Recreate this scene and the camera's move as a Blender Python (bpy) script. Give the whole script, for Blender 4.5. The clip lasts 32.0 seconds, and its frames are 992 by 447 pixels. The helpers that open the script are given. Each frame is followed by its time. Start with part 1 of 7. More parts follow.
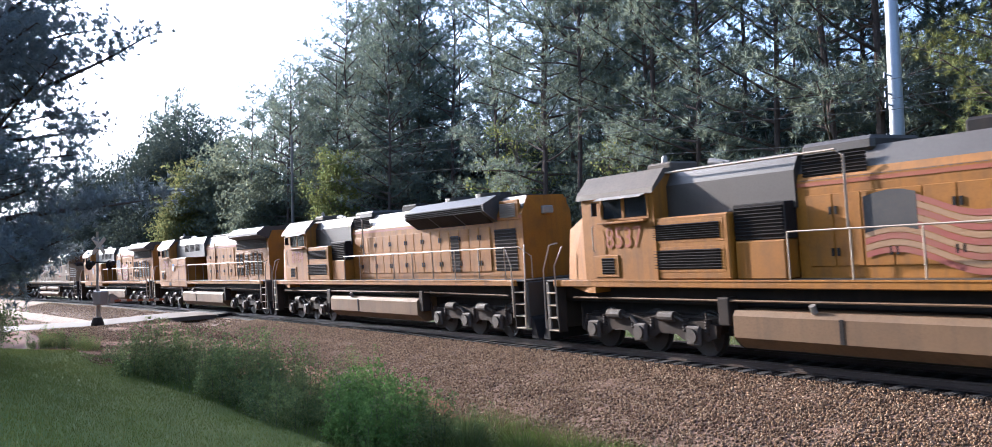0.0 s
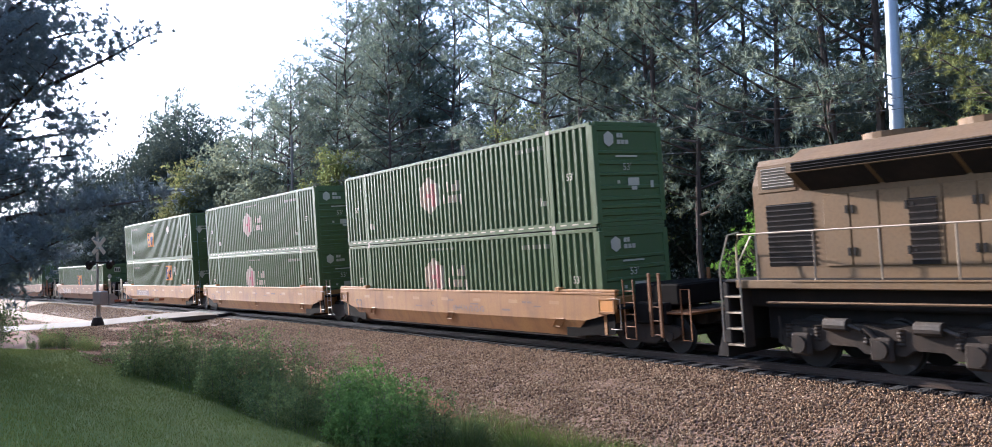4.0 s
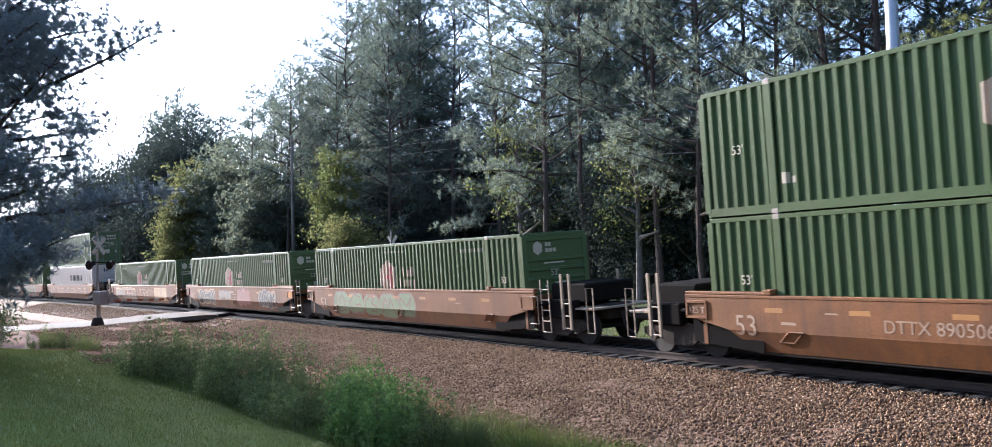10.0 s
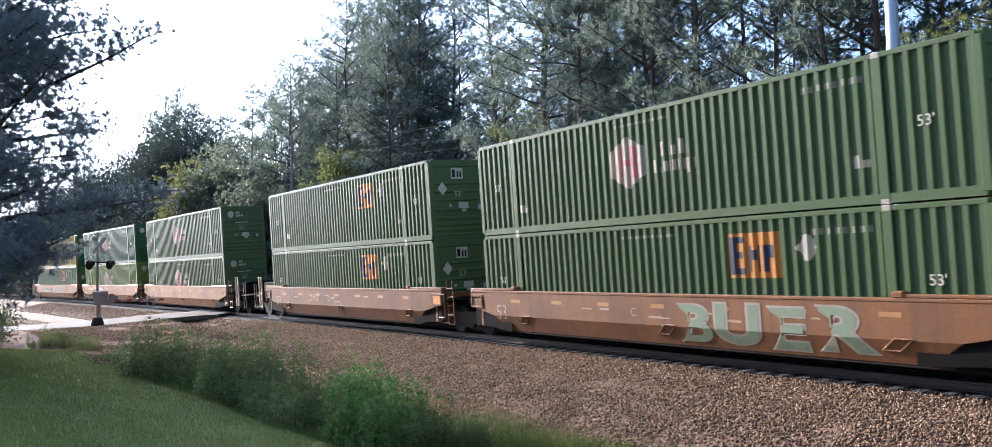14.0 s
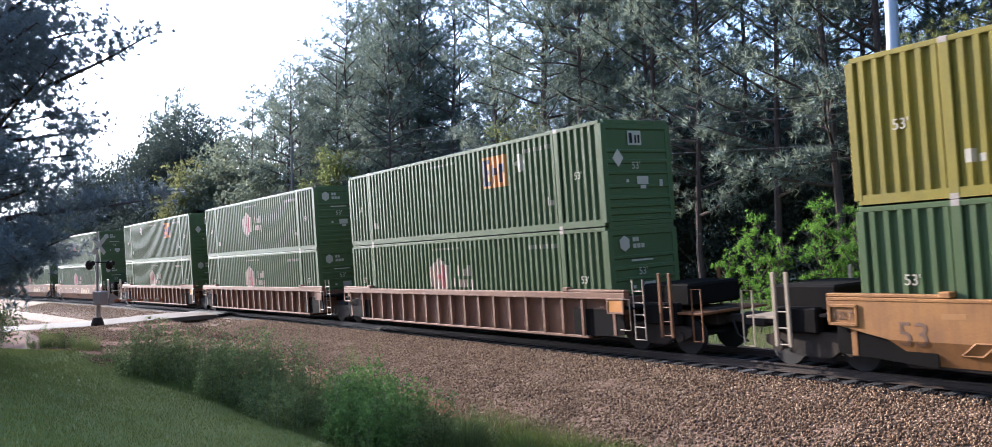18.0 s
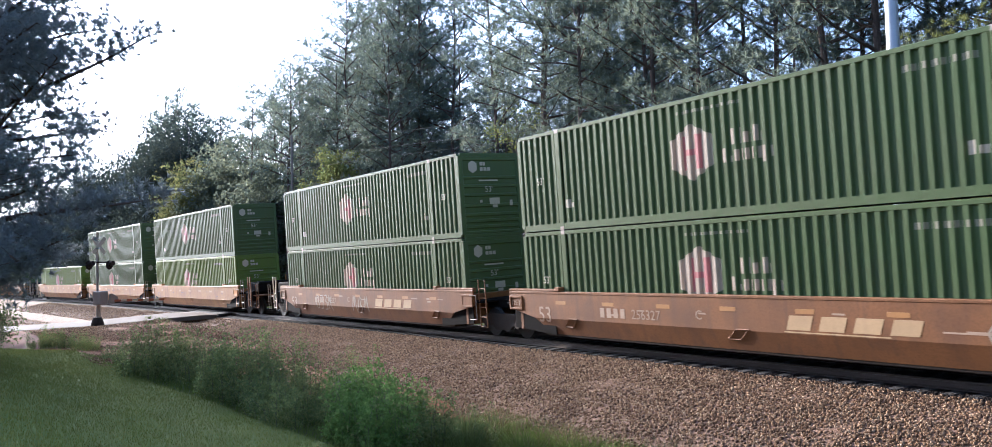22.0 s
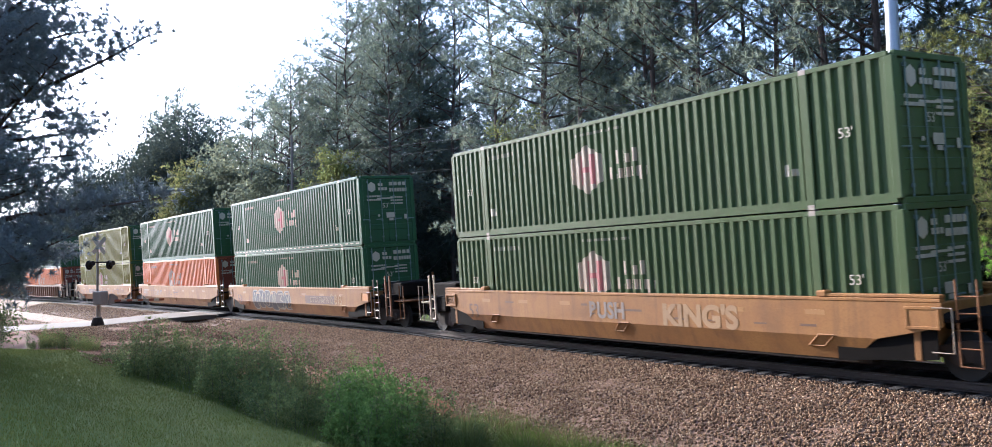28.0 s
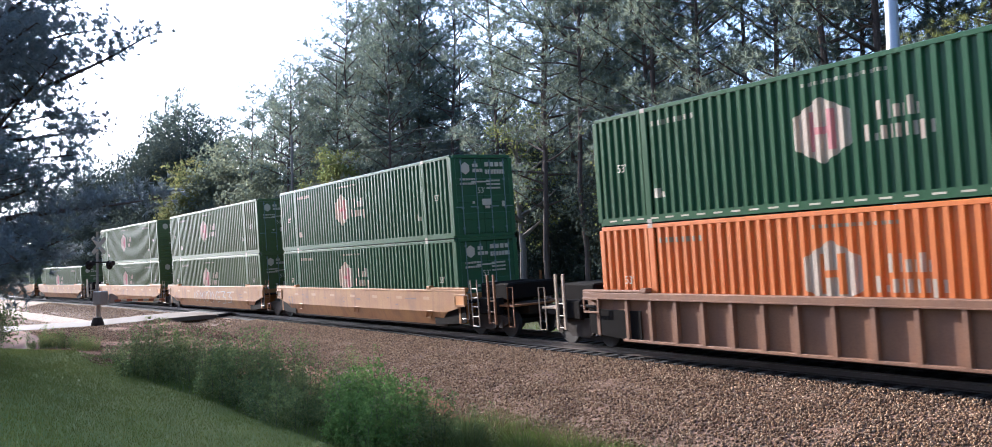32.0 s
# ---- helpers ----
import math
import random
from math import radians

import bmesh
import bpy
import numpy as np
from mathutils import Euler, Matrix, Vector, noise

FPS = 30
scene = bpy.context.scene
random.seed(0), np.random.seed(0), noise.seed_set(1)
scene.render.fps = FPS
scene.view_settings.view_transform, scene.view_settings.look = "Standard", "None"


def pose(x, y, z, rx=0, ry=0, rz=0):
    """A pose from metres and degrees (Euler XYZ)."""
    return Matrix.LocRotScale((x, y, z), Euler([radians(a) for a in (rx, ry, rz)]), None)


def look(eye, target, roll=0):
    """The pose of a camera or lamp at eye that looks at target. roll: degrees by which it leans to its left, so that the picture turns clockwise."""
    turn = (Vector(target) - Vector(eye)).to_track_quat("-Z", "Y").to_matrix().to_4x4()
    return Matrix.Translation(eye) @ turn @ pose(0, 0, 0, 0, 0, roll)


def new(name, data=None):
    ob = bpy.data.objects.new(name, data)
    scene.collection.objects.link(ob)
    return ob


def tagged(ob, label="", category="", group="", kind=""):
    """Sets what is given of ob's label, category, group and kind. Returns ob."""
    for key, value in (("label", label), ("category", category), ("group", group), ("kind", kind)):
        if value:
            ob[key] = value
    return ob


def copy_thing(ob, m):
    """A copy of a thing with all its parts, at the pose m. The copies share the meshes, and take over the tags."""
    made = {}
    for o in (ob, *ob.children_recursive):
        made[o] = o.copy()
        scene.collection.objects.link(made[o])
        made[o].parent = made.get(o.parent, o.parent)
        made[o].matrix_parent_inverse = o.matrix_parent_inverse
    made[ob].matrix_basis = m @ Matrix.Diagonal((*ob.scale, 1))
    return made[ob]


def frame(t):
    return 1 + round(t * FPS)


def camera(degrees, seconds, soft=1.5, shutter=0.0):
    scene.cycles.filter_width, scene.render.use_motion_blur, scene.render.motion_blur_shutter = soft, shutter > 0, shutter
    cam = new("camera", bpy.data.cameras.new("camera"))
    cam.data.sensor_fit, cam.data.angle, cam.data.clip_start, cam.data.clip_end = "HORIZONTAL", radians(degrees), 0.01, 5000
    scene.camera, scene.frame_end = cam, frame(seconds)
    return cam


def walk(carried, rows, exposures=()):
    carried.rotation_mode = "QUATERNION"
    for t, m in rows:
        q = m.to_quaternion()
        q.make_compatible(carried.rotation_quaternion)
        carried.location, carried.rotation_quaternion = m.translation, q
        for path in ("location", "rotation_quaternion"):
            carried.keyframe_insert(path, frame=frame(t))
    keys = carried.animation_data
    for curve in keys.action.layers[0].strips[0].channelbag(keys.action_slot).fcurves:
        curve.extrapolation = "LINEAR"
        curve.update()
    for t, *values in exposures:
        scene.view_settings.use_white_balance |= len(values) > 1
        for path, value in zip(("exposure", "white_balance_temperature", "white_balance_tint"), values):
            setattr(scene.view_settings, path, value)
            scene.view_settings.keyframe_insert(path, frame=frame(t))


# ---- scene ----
SECONDS = 32.0
# The railway lies on a wide curve, banked towards the lawn; s is the way along it, 0 beside the camera.
CURVE, BANK = -0.001326, 2.87
SPEED, SLOWING = 24.352, -0.02875


def on_track(s, z=0.0):
    """The pose of a thing on the rails, s metres along the curve."""
    a = CURVE * s
    return pose(math.sin(a) / CURVE, (1 - math.cos(a)) / CURVE, 0, BANK, 0, math.degrees(a)) @ Matrix.Translation((0, 0, z))


def bend(s, y):
    """A place beside the track, level."""
    a = CURVE * s
    return math.sin(a) / CURVE - math.sin(a) * y, (1 - math.cos(a)) / CURVE + math.cos(a) * y


# ---- camera ----
cam = camera(59.94, SECONDS, soft=0.5, shutter=0.06)
EYE = (0.0, -16.358, 2.285)
VIEW = look(EYE, (-84.539, 36.835, 7.149), -1.504)
walk(cam, [(0, VIEW), (SECONDS, VIEW)], exposures=[(0, 1.9, 4600, 13.5), (SECONDS, 1.9, 4600, 13.5)])

# ---- light ----
SUN_AZ, SUN_EL = 105.0, 20.0
world = bpy.data.worlds.new("sky")
scene.world = world
world.use_nodes = True
wt = world.node_tree
sky = wt.nodes.new("ShaderNodeTexSky")
sky.sky_type, sky.sun_disc = "NISHITA", False
sky.sun_elevation, sky.sun_rotation = radians(SUN_EL), radians(360 - SUN_AZ)
sky.dust_density, sky.air_density, sky.ozone_density = 5.5, 1.0, 1.5
hazy = wt.nodes.new("ShaderNodeHueSaturation")
hazy.inputs["Saturation"].default_value, hazy.inputs["Value"].default_value = 0.72, 1.06
wt.links.new(sky.outputs[0], hazy.inputs["Color"])
wt.links.new(hazy.outputs[0], wt.nodes["Background"].inputs[0])
wt.nodes["Background"].inputs[1].default_value = 0.12
sun = new("sun", bpy.data.lights.new("sun", "SUN"))
sun.data.energy, sun.data.angle, sun.data.color = 3.8, radians(0.8), (1.0, 0.73, 0.45)
to_sun = Vector((-math.sin(radians(SUN_AZ)) * math.cos(radians(SUN_EL)), math.cos(radians(SUN_AZ)) * math.cos(radians(SUN_EL)), math.sin(radians(SUN_EL))))
sun.matrix_world = look((0, 0, 60), Vector((0, 0, 60)) - to_sun)


# ---- materials ----
def material(name, colour, second=None, rough=0.6, metal=0.0, scale=3.0, fine=40.0, mix=0.35, bump=0.0, streak=0.0, dirt=None, dirt_amount=0.0, vary=0.0, spec=0.5, coords="Object"):
    m = bpy.data.materials.new(name)
    m.use_nodes = True
    nt = m.node_tree
    n, l = nt.nodes, nt.links
    bsdf = n["Principled BSDF"]
    bsdf.inputs["Roughness"].default_value, bsdf.inputs["Metallic"].default_value = rough, metal
    bsdf.inputs["Specular IOR Level"].default_value = spec
    tc = n.new("ShaderNodeTexCoord")
    second = second or tuple(c * 0.6 for c in colour)

    def noise_node(sc, detail=4.0, stretch=None):
        t = n.new("ShaderNodeTexNoise")
        t.inputs["Scale"].default_value, t.inputs["Detail"].default_value = sc, detail
        if stretch:
            mp = n.new("ShaderNodeMapping")
            mp.inputs["Scale"].default_value = stretch
            l.new(tc.outputs[coords], mp.inputs[0])
            l.new(mp.outputs[0], t.inputs["Vector"])
        else:
            l.new(tc.outputs[coords], t.inputs["Vector"])
        return t

    def ramp(src, lo, hi, top=1.0):
        r = n.new("ShaderNodeMapRange")
        r.inputs["From Min"].default_value, r.inputs["From Max"].default_value, r.inputs["To Max"].default_value = lo, hi, top
        l.new(src, r.inputs["Value"])
        return r.outputs[0]

    def blend(fac, a, b):
        x = n.new("ShaderNodeMix")
        x.data_type = "RGBA"
        l.new(fac, x.inputs[0])
        for socket, v in ((x.inputs[6], a), (x.inputs[7], b)):
            if isinstance(v, tuple):
                socket.default_value = (*v, 1)
            else:
                l.new(v, socket)
        return x.outputs[2]

    big, small = noise_node(scale), noise_node(fine, 6.0)
    colour_out = blend(ramp(big.outputs[0], 0.38, 0.68, mix), colour, second)
    colour_out = blend(ramp(small.outputs[0], 0.45, 0.75, mix), colour_out, second)
    if streak:
        s = noise_node(1.0, 5.0, (5.0, 5.0, 0.35))
        colour_out = blend(ramp(s.outputs[0], 0.5, 0.75, streak), colour_out, dirt or second)
    if dirt_amount:
        d = noise_node(1.3, 8.0)
        colour_out = blend(ramp(d.outputs[0], 0.5, 0.7, dirt_amount), colour_out, dirt or second)
    if vary:
        oi = n.new("ShaderNodeObjectInfo")
        hs = n.new("ShaderNodeHueSaturation")
        hs.inputs["Value"].default_value = 1.0
        l.new(ramp(oi.outputs["Random"], 0.0, 1.0, 2 * vary), hs.inputs["Value"])
        add = n.new("ShaderNodeMath")
        add.inputs[1].default_value = 1 - vary
        l.new(ramp(oi.outputs["Random"], 0.0, 1.0, 2 * vary), add.inputs[0])
        l.new(add.outputs[0], hs.inputs["Value"])
        l.new(colour_out, hs.inputs["Color"])
        colour_out = hs.outputs[0]
    l.new(colour_out, bsdf.inputs["Base Color"])
    rr = n.new("ShaderNodeMapRange")
    rr.inputs["To Min"].default_value, rr.inputs["To Max"].default_value = max(rough - 0.12, 0.05), min(rough + 0.12, 1.0)
    l.new(small.outputs[0], rr.inputs["Value"])
    l.new(rr.outputs[0], bsdf.inputs["Roughness"])
    if bump:
        b = n.new("ShaderNodeBump")
        b.inputs["Strength"].default_value, b.inputs["Distance"].default_value = bump, 0.02
        l.new(small.outputs[0], b.inputs["Height"])
        l.new(b.outputs[0], bsdf.inputs["Normal"])
    return m


def leaf_material(name, colour, second, through_light=0.45, scale=0.6):
    m = bpy.data.materials.new(name)
    m.use_nodes = True
    nt = m.node_tree
    n, l = nt.nodes, nt.links
    n.remove(n["Principled BSDF"])
    tc, geo = n.new("ShaderNodeTexCoord"), n.new("ShaderNodeNewGeometry")
    t = n.new("ShaderNodeTexNoise")
    t.inputs["Scale"].default_value = scale
    l.new(tc.outputs["Object"], t.inputs["Vector"])
    add = n.new("ShaderNodeMath")
    l.new(t.outputs[0], add.inputs[0])
    l.new(geo.outputs["Random Per Island"], add.inputs[1])
    r = n.new("ShaderNodeMapRange")
    r.inputs["From Min"].default_value, r.inputs["From Max"].default_value = 0.5, 1.4
    l.new(add.outputs[0], r.inputs["Value"])
    x = n.new("ShaderNodeMix")
    x.data_type = "RGBA"
    l.new(r.outputs[0], x.inputs[0])
    x.inputs[6].default_value, x.inputs[7].default_value = (*colour, 1), (*second, 1)
    d, tr, mixer = n.new("ShaderNodeBsdfDiffuse"), n.new("ShaderNodeBsdfTranslucent"), n.new("ShaderNodeMixShader")
    l.new(x.outputs[2], d.inputs[0])
    l.new(x.outputs[2], tr.inputs[0])
    mixer.inputs[0].default_value = through_light
    l.new(d.outputs[0], mixer.inputs[1])
    l.new(tr.outputs[0], mixer.inputs[2])
    l.new(mixer.outputs[0], n["Material Output"].inputs[0])
    return m


GREENS = {
    "green": material("container green paint", (0.074, 0.104, 0.037), (0.074, 0.092, 0.039), 0.45, 0, 0.6, 14, 0.4, 0.05, 0.35, (0.1, 0.1, 0.055), 0.18, spec=0.2),
    "deep": material("deep green paint", (0.034, 0.082, 0.034), (0.038, 0.07, 0.034), 0.34, 0, 0.6, 14, 0.4, 0.05, 0.2, (0.06, 0.08, 0.05), 0.1, spec=0.2),
    "pale": material("faded green paint", (0.125, 0.165, 0.028), (0.1, 0.132, 0.028), 0.5, 0, 0.5, 14, 0.5, 0.05, 0.35, (0.13, 0.14, 0.06), 0.2, spec=0.18),
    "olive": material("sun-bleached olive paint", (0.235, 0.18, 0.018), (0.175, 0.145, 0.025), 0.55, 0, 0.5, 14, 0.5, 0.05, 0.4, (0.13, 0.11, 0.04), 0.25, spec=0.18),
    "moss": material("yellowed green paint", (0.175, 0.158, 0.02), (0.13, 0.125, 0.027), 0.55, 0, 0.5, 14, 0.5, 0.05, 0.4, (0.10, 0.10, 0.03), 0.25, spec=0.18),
    "orange": material("orange paint", (0.5, 0.135, 0.012), (0.4, 0.1, 0.014), 0.45, 0, 0.6, 14, 0.4, 0.05, 0.25, (0.35, 0.10, 0.04), 0.15),
    "brick": material("dull brick red", (0.17, 0.045, 0.026), (0.12, 0.036, 0.024), 0.5, 0, 0.6, 14, 0.4, 0.05, 0.25, (0.1, 0.04, 0.03), 0.2, spec=0.16),
    "white": material("white paint", (0.46, 0.40, 0.33), (0.36, 0.31, 0.25), 0.5, 0, 0.6, 14, 0.4, 0.05, 0.35, (0.34, 0.27, 0.22), 0.15),
}
M_RUST = material("brown red car paint", (0.19, 0.077, 0.019), (0.11, 0.045, 0.013), 0.68, 0, 0.9, 22, 0.6, 0.14, 0.6, (0.075, 0.034, 0.016), 0.5, spec=0.3)
M_BUFF = material("buff yellow car paint", (0.3, 0.14, 0.031), (0.21, 0.09, 0.024), 0.65, 0, 0.8, 22, 0.6, 0.12, 0.55, (0.12, 0.056, 0.022), 0.45, spec=0.3)
M_RIB = material("rusty ribbed car paint", (0.19, 0.085, 0.032), (0.11, 0.048, 0.022), 0.75, 0, 1.0, 22, 0.55, 0.15, 0.5, (0.10, 0.05, 0.03), 0.4)
M_YELLOW = material("armour yellow paint", (0.28, 0.112, 0.006), (0.19, 0.076, 0.009), 0.6, 0, 0.7, 18, 0.5, 0.05, 0.55, (0.11, 0.052, 0.016), 0.45, spec=0.24)
M_GREY = material("harbor grey paint", (0.047, 0.036, 0.025), (0.028, 0.022, 0.016), 0.55, 0, 0.8, 18, 0.4, 0.05, 0.3, (0.05, 0.04, 0.03), 0.2, spec=0.5)
M_BLACK = material("sooty black paint", (0.014, 0.012, 0.011), (0.026, 0.02, 0.016), 0.7, 0, 0.8, 18, 0.5, 0.06, 0.3, (0.045, 0.032, 0.022), 0.25, spec=0.12)
M_NSGREY = material("weathered black engine paint", (0.155, 0.094, 0.04), (0.1, 0.06, 0.028), 0.6, 0, 0.7, 14, 0.6, 0.05, 0.45, (0.13, 0.09, 0.05), 0.4, spec=0.2)
# Near black puts the shade between and under car ends into the colour.
M_GAP_SHADE = material("car end black with shade painted in", (0.007, 0.006, 0.005), (0.012, 0.009, 0.007), 0.85, 0, 1, 20, 0.5, 0.1, spec=0.05)
M_STEEL = material("dusty running gear steel", (0.02, 0.015, 0.011), (0.04, 0.027, 0.017), 0.8, 0.0, 1.5, 25, 0.6, 0.2, 0.3, (0.06, 0.038, 0.022), 0.4, spec=0.2)
M_WHEEL = material("oily wheel steel", (0.012, 0.01, 0.008), (0.026, 0.018, 0.012), 0.7, 0.0, 2, 30, 0.5, 0.1)
M_TANK = material("dusty fuel tank paint", (0.17, 0.1, 0.045), (0.1, 0.06, 0.03), 0.7, 0, 0.8, 18, 0.5, 0.08, 0.4, (0.07, 0.05, 0.03), 0.3, spec=0.2)
M_RAIL = material("handrail paint", (0.34, 0.26, 0.17), (0.17, 0.12, 0.08), 0.5, 0.1, 3, 30, 0.3)
M_GLASS = material("dark window glass", (0.012, 0.015, 0.018), (0.02, 0.022, 0.025), 0.08, 0, 1, 10, 0.2, spec=0.8)
M_WHITE = material("white lettering", (0.46, 0.39, 0.28), (0.32, 0.28, 0.2), 0.55, 0, 1.5, 30, 0.4)
M_STENCIL = material("worn pale number paint", (0.27, 0.24, 0.16), (0.17, 0.165, 0.1), 0.6, 0, 1.5, 30, 0.5)
M_EMBLEM = material("faded emblem paint", (0.43, 0.33, 0.23), (0.3, 0.235, 0.16), 0.6, 0, 1.5, 30, 0.5)
M_PINK = material("faded red lettering", (0.40, 0.12, 0.11), (0.45, 0.2, 0.18), 0.5, 0, 1.5, 30, 0.4)
M_AMBER = material("amber sign paint", (0.50, 0.20, 0.02), (0.36, 0.15, 0.03), 0.5, 0, 1.5, 30, 0.4)
M_NAVY = material("navy lettering", (0.026, 0.03, 0.055), (0.04, 0.04, 0.05), 0.5, 0, 1.5, 30, 0.4)
M_RED = material("red lettering", (0.24, 0.05, 0.01), (0.23, 0.075, 0.012), 0.5, 0, 1.5, 30, 0.4)
M_SILVER = material("silver trim", (0.26, 0.225, 0.18), (0.16, 0.14, 0.11), 0.5, 0.1, 2, 30, 0.4)
M_BALLAST = material("crushed stone ballast", (0.19, 0.112, 0.066), (0.1, 0.058, 0.034), 0.9, 0, 0.9, 26, 0.8, 1.0, dirt=(0.20, 0.12, 0.08), dirt_amount=0.4, spec=0.2)
M_SOIL = material("red clay soil", (0.18, 0.072, 0.028), (0.115, 0.052, 0.024), 0.95, 0, 0.8, 12, 0.6, 0.6, spec=0.1)
M_GRASS = material("grassy earth", (0.05, 0.075, 0.022), (0.09, 0.075, 0.035), 0.95, 0, 0.5, 9, 0.6, 0.6, dirt=(0.10, 0.07, 0.04), dirt_amount=0.4, spec=0.1)
M_LAWN = material("mown lawn earth", (0.105, 0.13, 0.025), (0.15, 0.145, 0.035), 0.95, 0, 0.35, 12, 0.6, 0.8, spec=0.1)
M_ROAD = material("pale concrete road", (0.11, 0.084, 0.06), (0.078, 0.06, 0.044), 0.85, 0, 0.6, 18, 0.5, 0.2, spec=0.2)
M_TIE = material("weathered timber tie", (0.018, 0.014, 0.011), (0.011, 0.009, 0.007), 0.9, 0, 4, 30, 0.6, 0.4, vary=0.2)
M_BARK = material("pine bark", (0.10, 0.075, 0.06), (0.06, 0.046, 0.04), 0.95, 0, 2, 14, 0.7, 0.8, spec=0.1)
M_PALEBARK = material("grey bark", (0.17, 0.15, 0.13), (0.09, 0.08, 0.07), 0.95, 0, 2, 14, 0.7, 0.8, spec=0.1)
M_POLE = material("galvanised pole steel", (0.36, 0.37, 0.38), (0.28, 0.29, 0.30), 0.5, 0.3, 1.2, 20, 0.4)
M_WIRE = material("weathered wire", (0.05, 0.052, 0.055), (0.04, 0.04, 0.045), 0.8, 0.0, 1, 10, 0.3, spec=0.1)
M_TIMBER = material("weathered pole timber", (0.16, 0.14, 0.12), (0.1, 0.085, 0.07), 0.9, 0, 2, 20, 0.5, 0.3, spec=0.1)
L_PINE = leaf_material("pine needles", (0.108, 0.142, 0.142), (0.2, 0.22, 0.146), 0.63)
# Paler than needles are: the haze is put into the colour.
L_NEAR = leaf_material("near pine needles lightened for haze", (0.17, 0.19, 0.195), (0.25, 0.265, 0.245), 0.66)
L_OAK = leaf_material("oak leaves", (0.105, 0.126, 0.1), (0.172, 0.182, 0.112), 0.58)
# Darker copy of the broadleaf leaves, with the wood's shade put in.
L_SHADE = leaf_material("understorey leaves with shade painted in", (0.04, 0.05, 0.048), (0.065, 0.076, 0.055), 0.4)
L_PALE = leaf_material("pale green needles", (0.12, 0.15, 0.055), (0.2, 0.2, 0.07), 0.6)
L_BRIGHT = leaf_material("sunlit yellow green leaves", (0.11, 0.13, 0.055), (0.185, 0.175, 0.065), 0.55)
# Brighter leaf green, with sunlight put into the colour.
L_GLEAM = leaf_material("green leaves with sunlight in the colour", (0.10, 0.13, 0.05), (0.18, 0.185, 0.06), 0.55)
L_SAPLING = leaf_material("fresh sapling needles", (0.11, 0.22, 0.03), (0.2, 0.31, 0.045), 0.55)
M_FLAGR = material("faded flag red", (0.24, 0.05, 0.03), (0.22, 0.07, 0.03), 0.55, 0, 1.5, 20, 0.5, dirt=(0.2, 0.1, 0.05), dirt_amount=0.5)
M_FLAGW = material("faded flag white", (0.28, 0.16, 0.07), (0.24, 0.12, 0.035), 0.55, 0, 1.5, 20, 0.5, dirt=(0.2, 0.12, 0.06), dirt_amount=0.5)
M_FLAGN = material("faded flag blue", (0.014, 0.013, 0.013), (0.045, 0.032, 0.02), 0.55, 0, 1.5, 20, 0.5, dirt=(0.05, 0.04, 0.03), dirt_amount=0.5)
L_WEED = leaf_material("weed leaves", (0.11, 0.145, 0.05), (0.21, 0.22, 0.072), 0.5, 1.2)
L_WEEDB = leaf_material("bright weed leaves", (0.105, 0.165, 0.038), (0.18, 0.245, 0.06), 0.5, 1.2)
L_LAWN = leaf_material("mown grass blades", (0.12, 0.145, 0.03), (0.19, 0.19, 0.05), 0.5, 0.5)
L_BLADE = leaf_material("grass blades", (0.08, 0.115, 0.025), (0.13, 0.15, 0.036), 0.5, 0.5)
L_DRY = leaf_material("dry grass stalks", (0.17, 0.13, 0.07), (0.10, 0.10, 0.045), 0.4, 1.2)


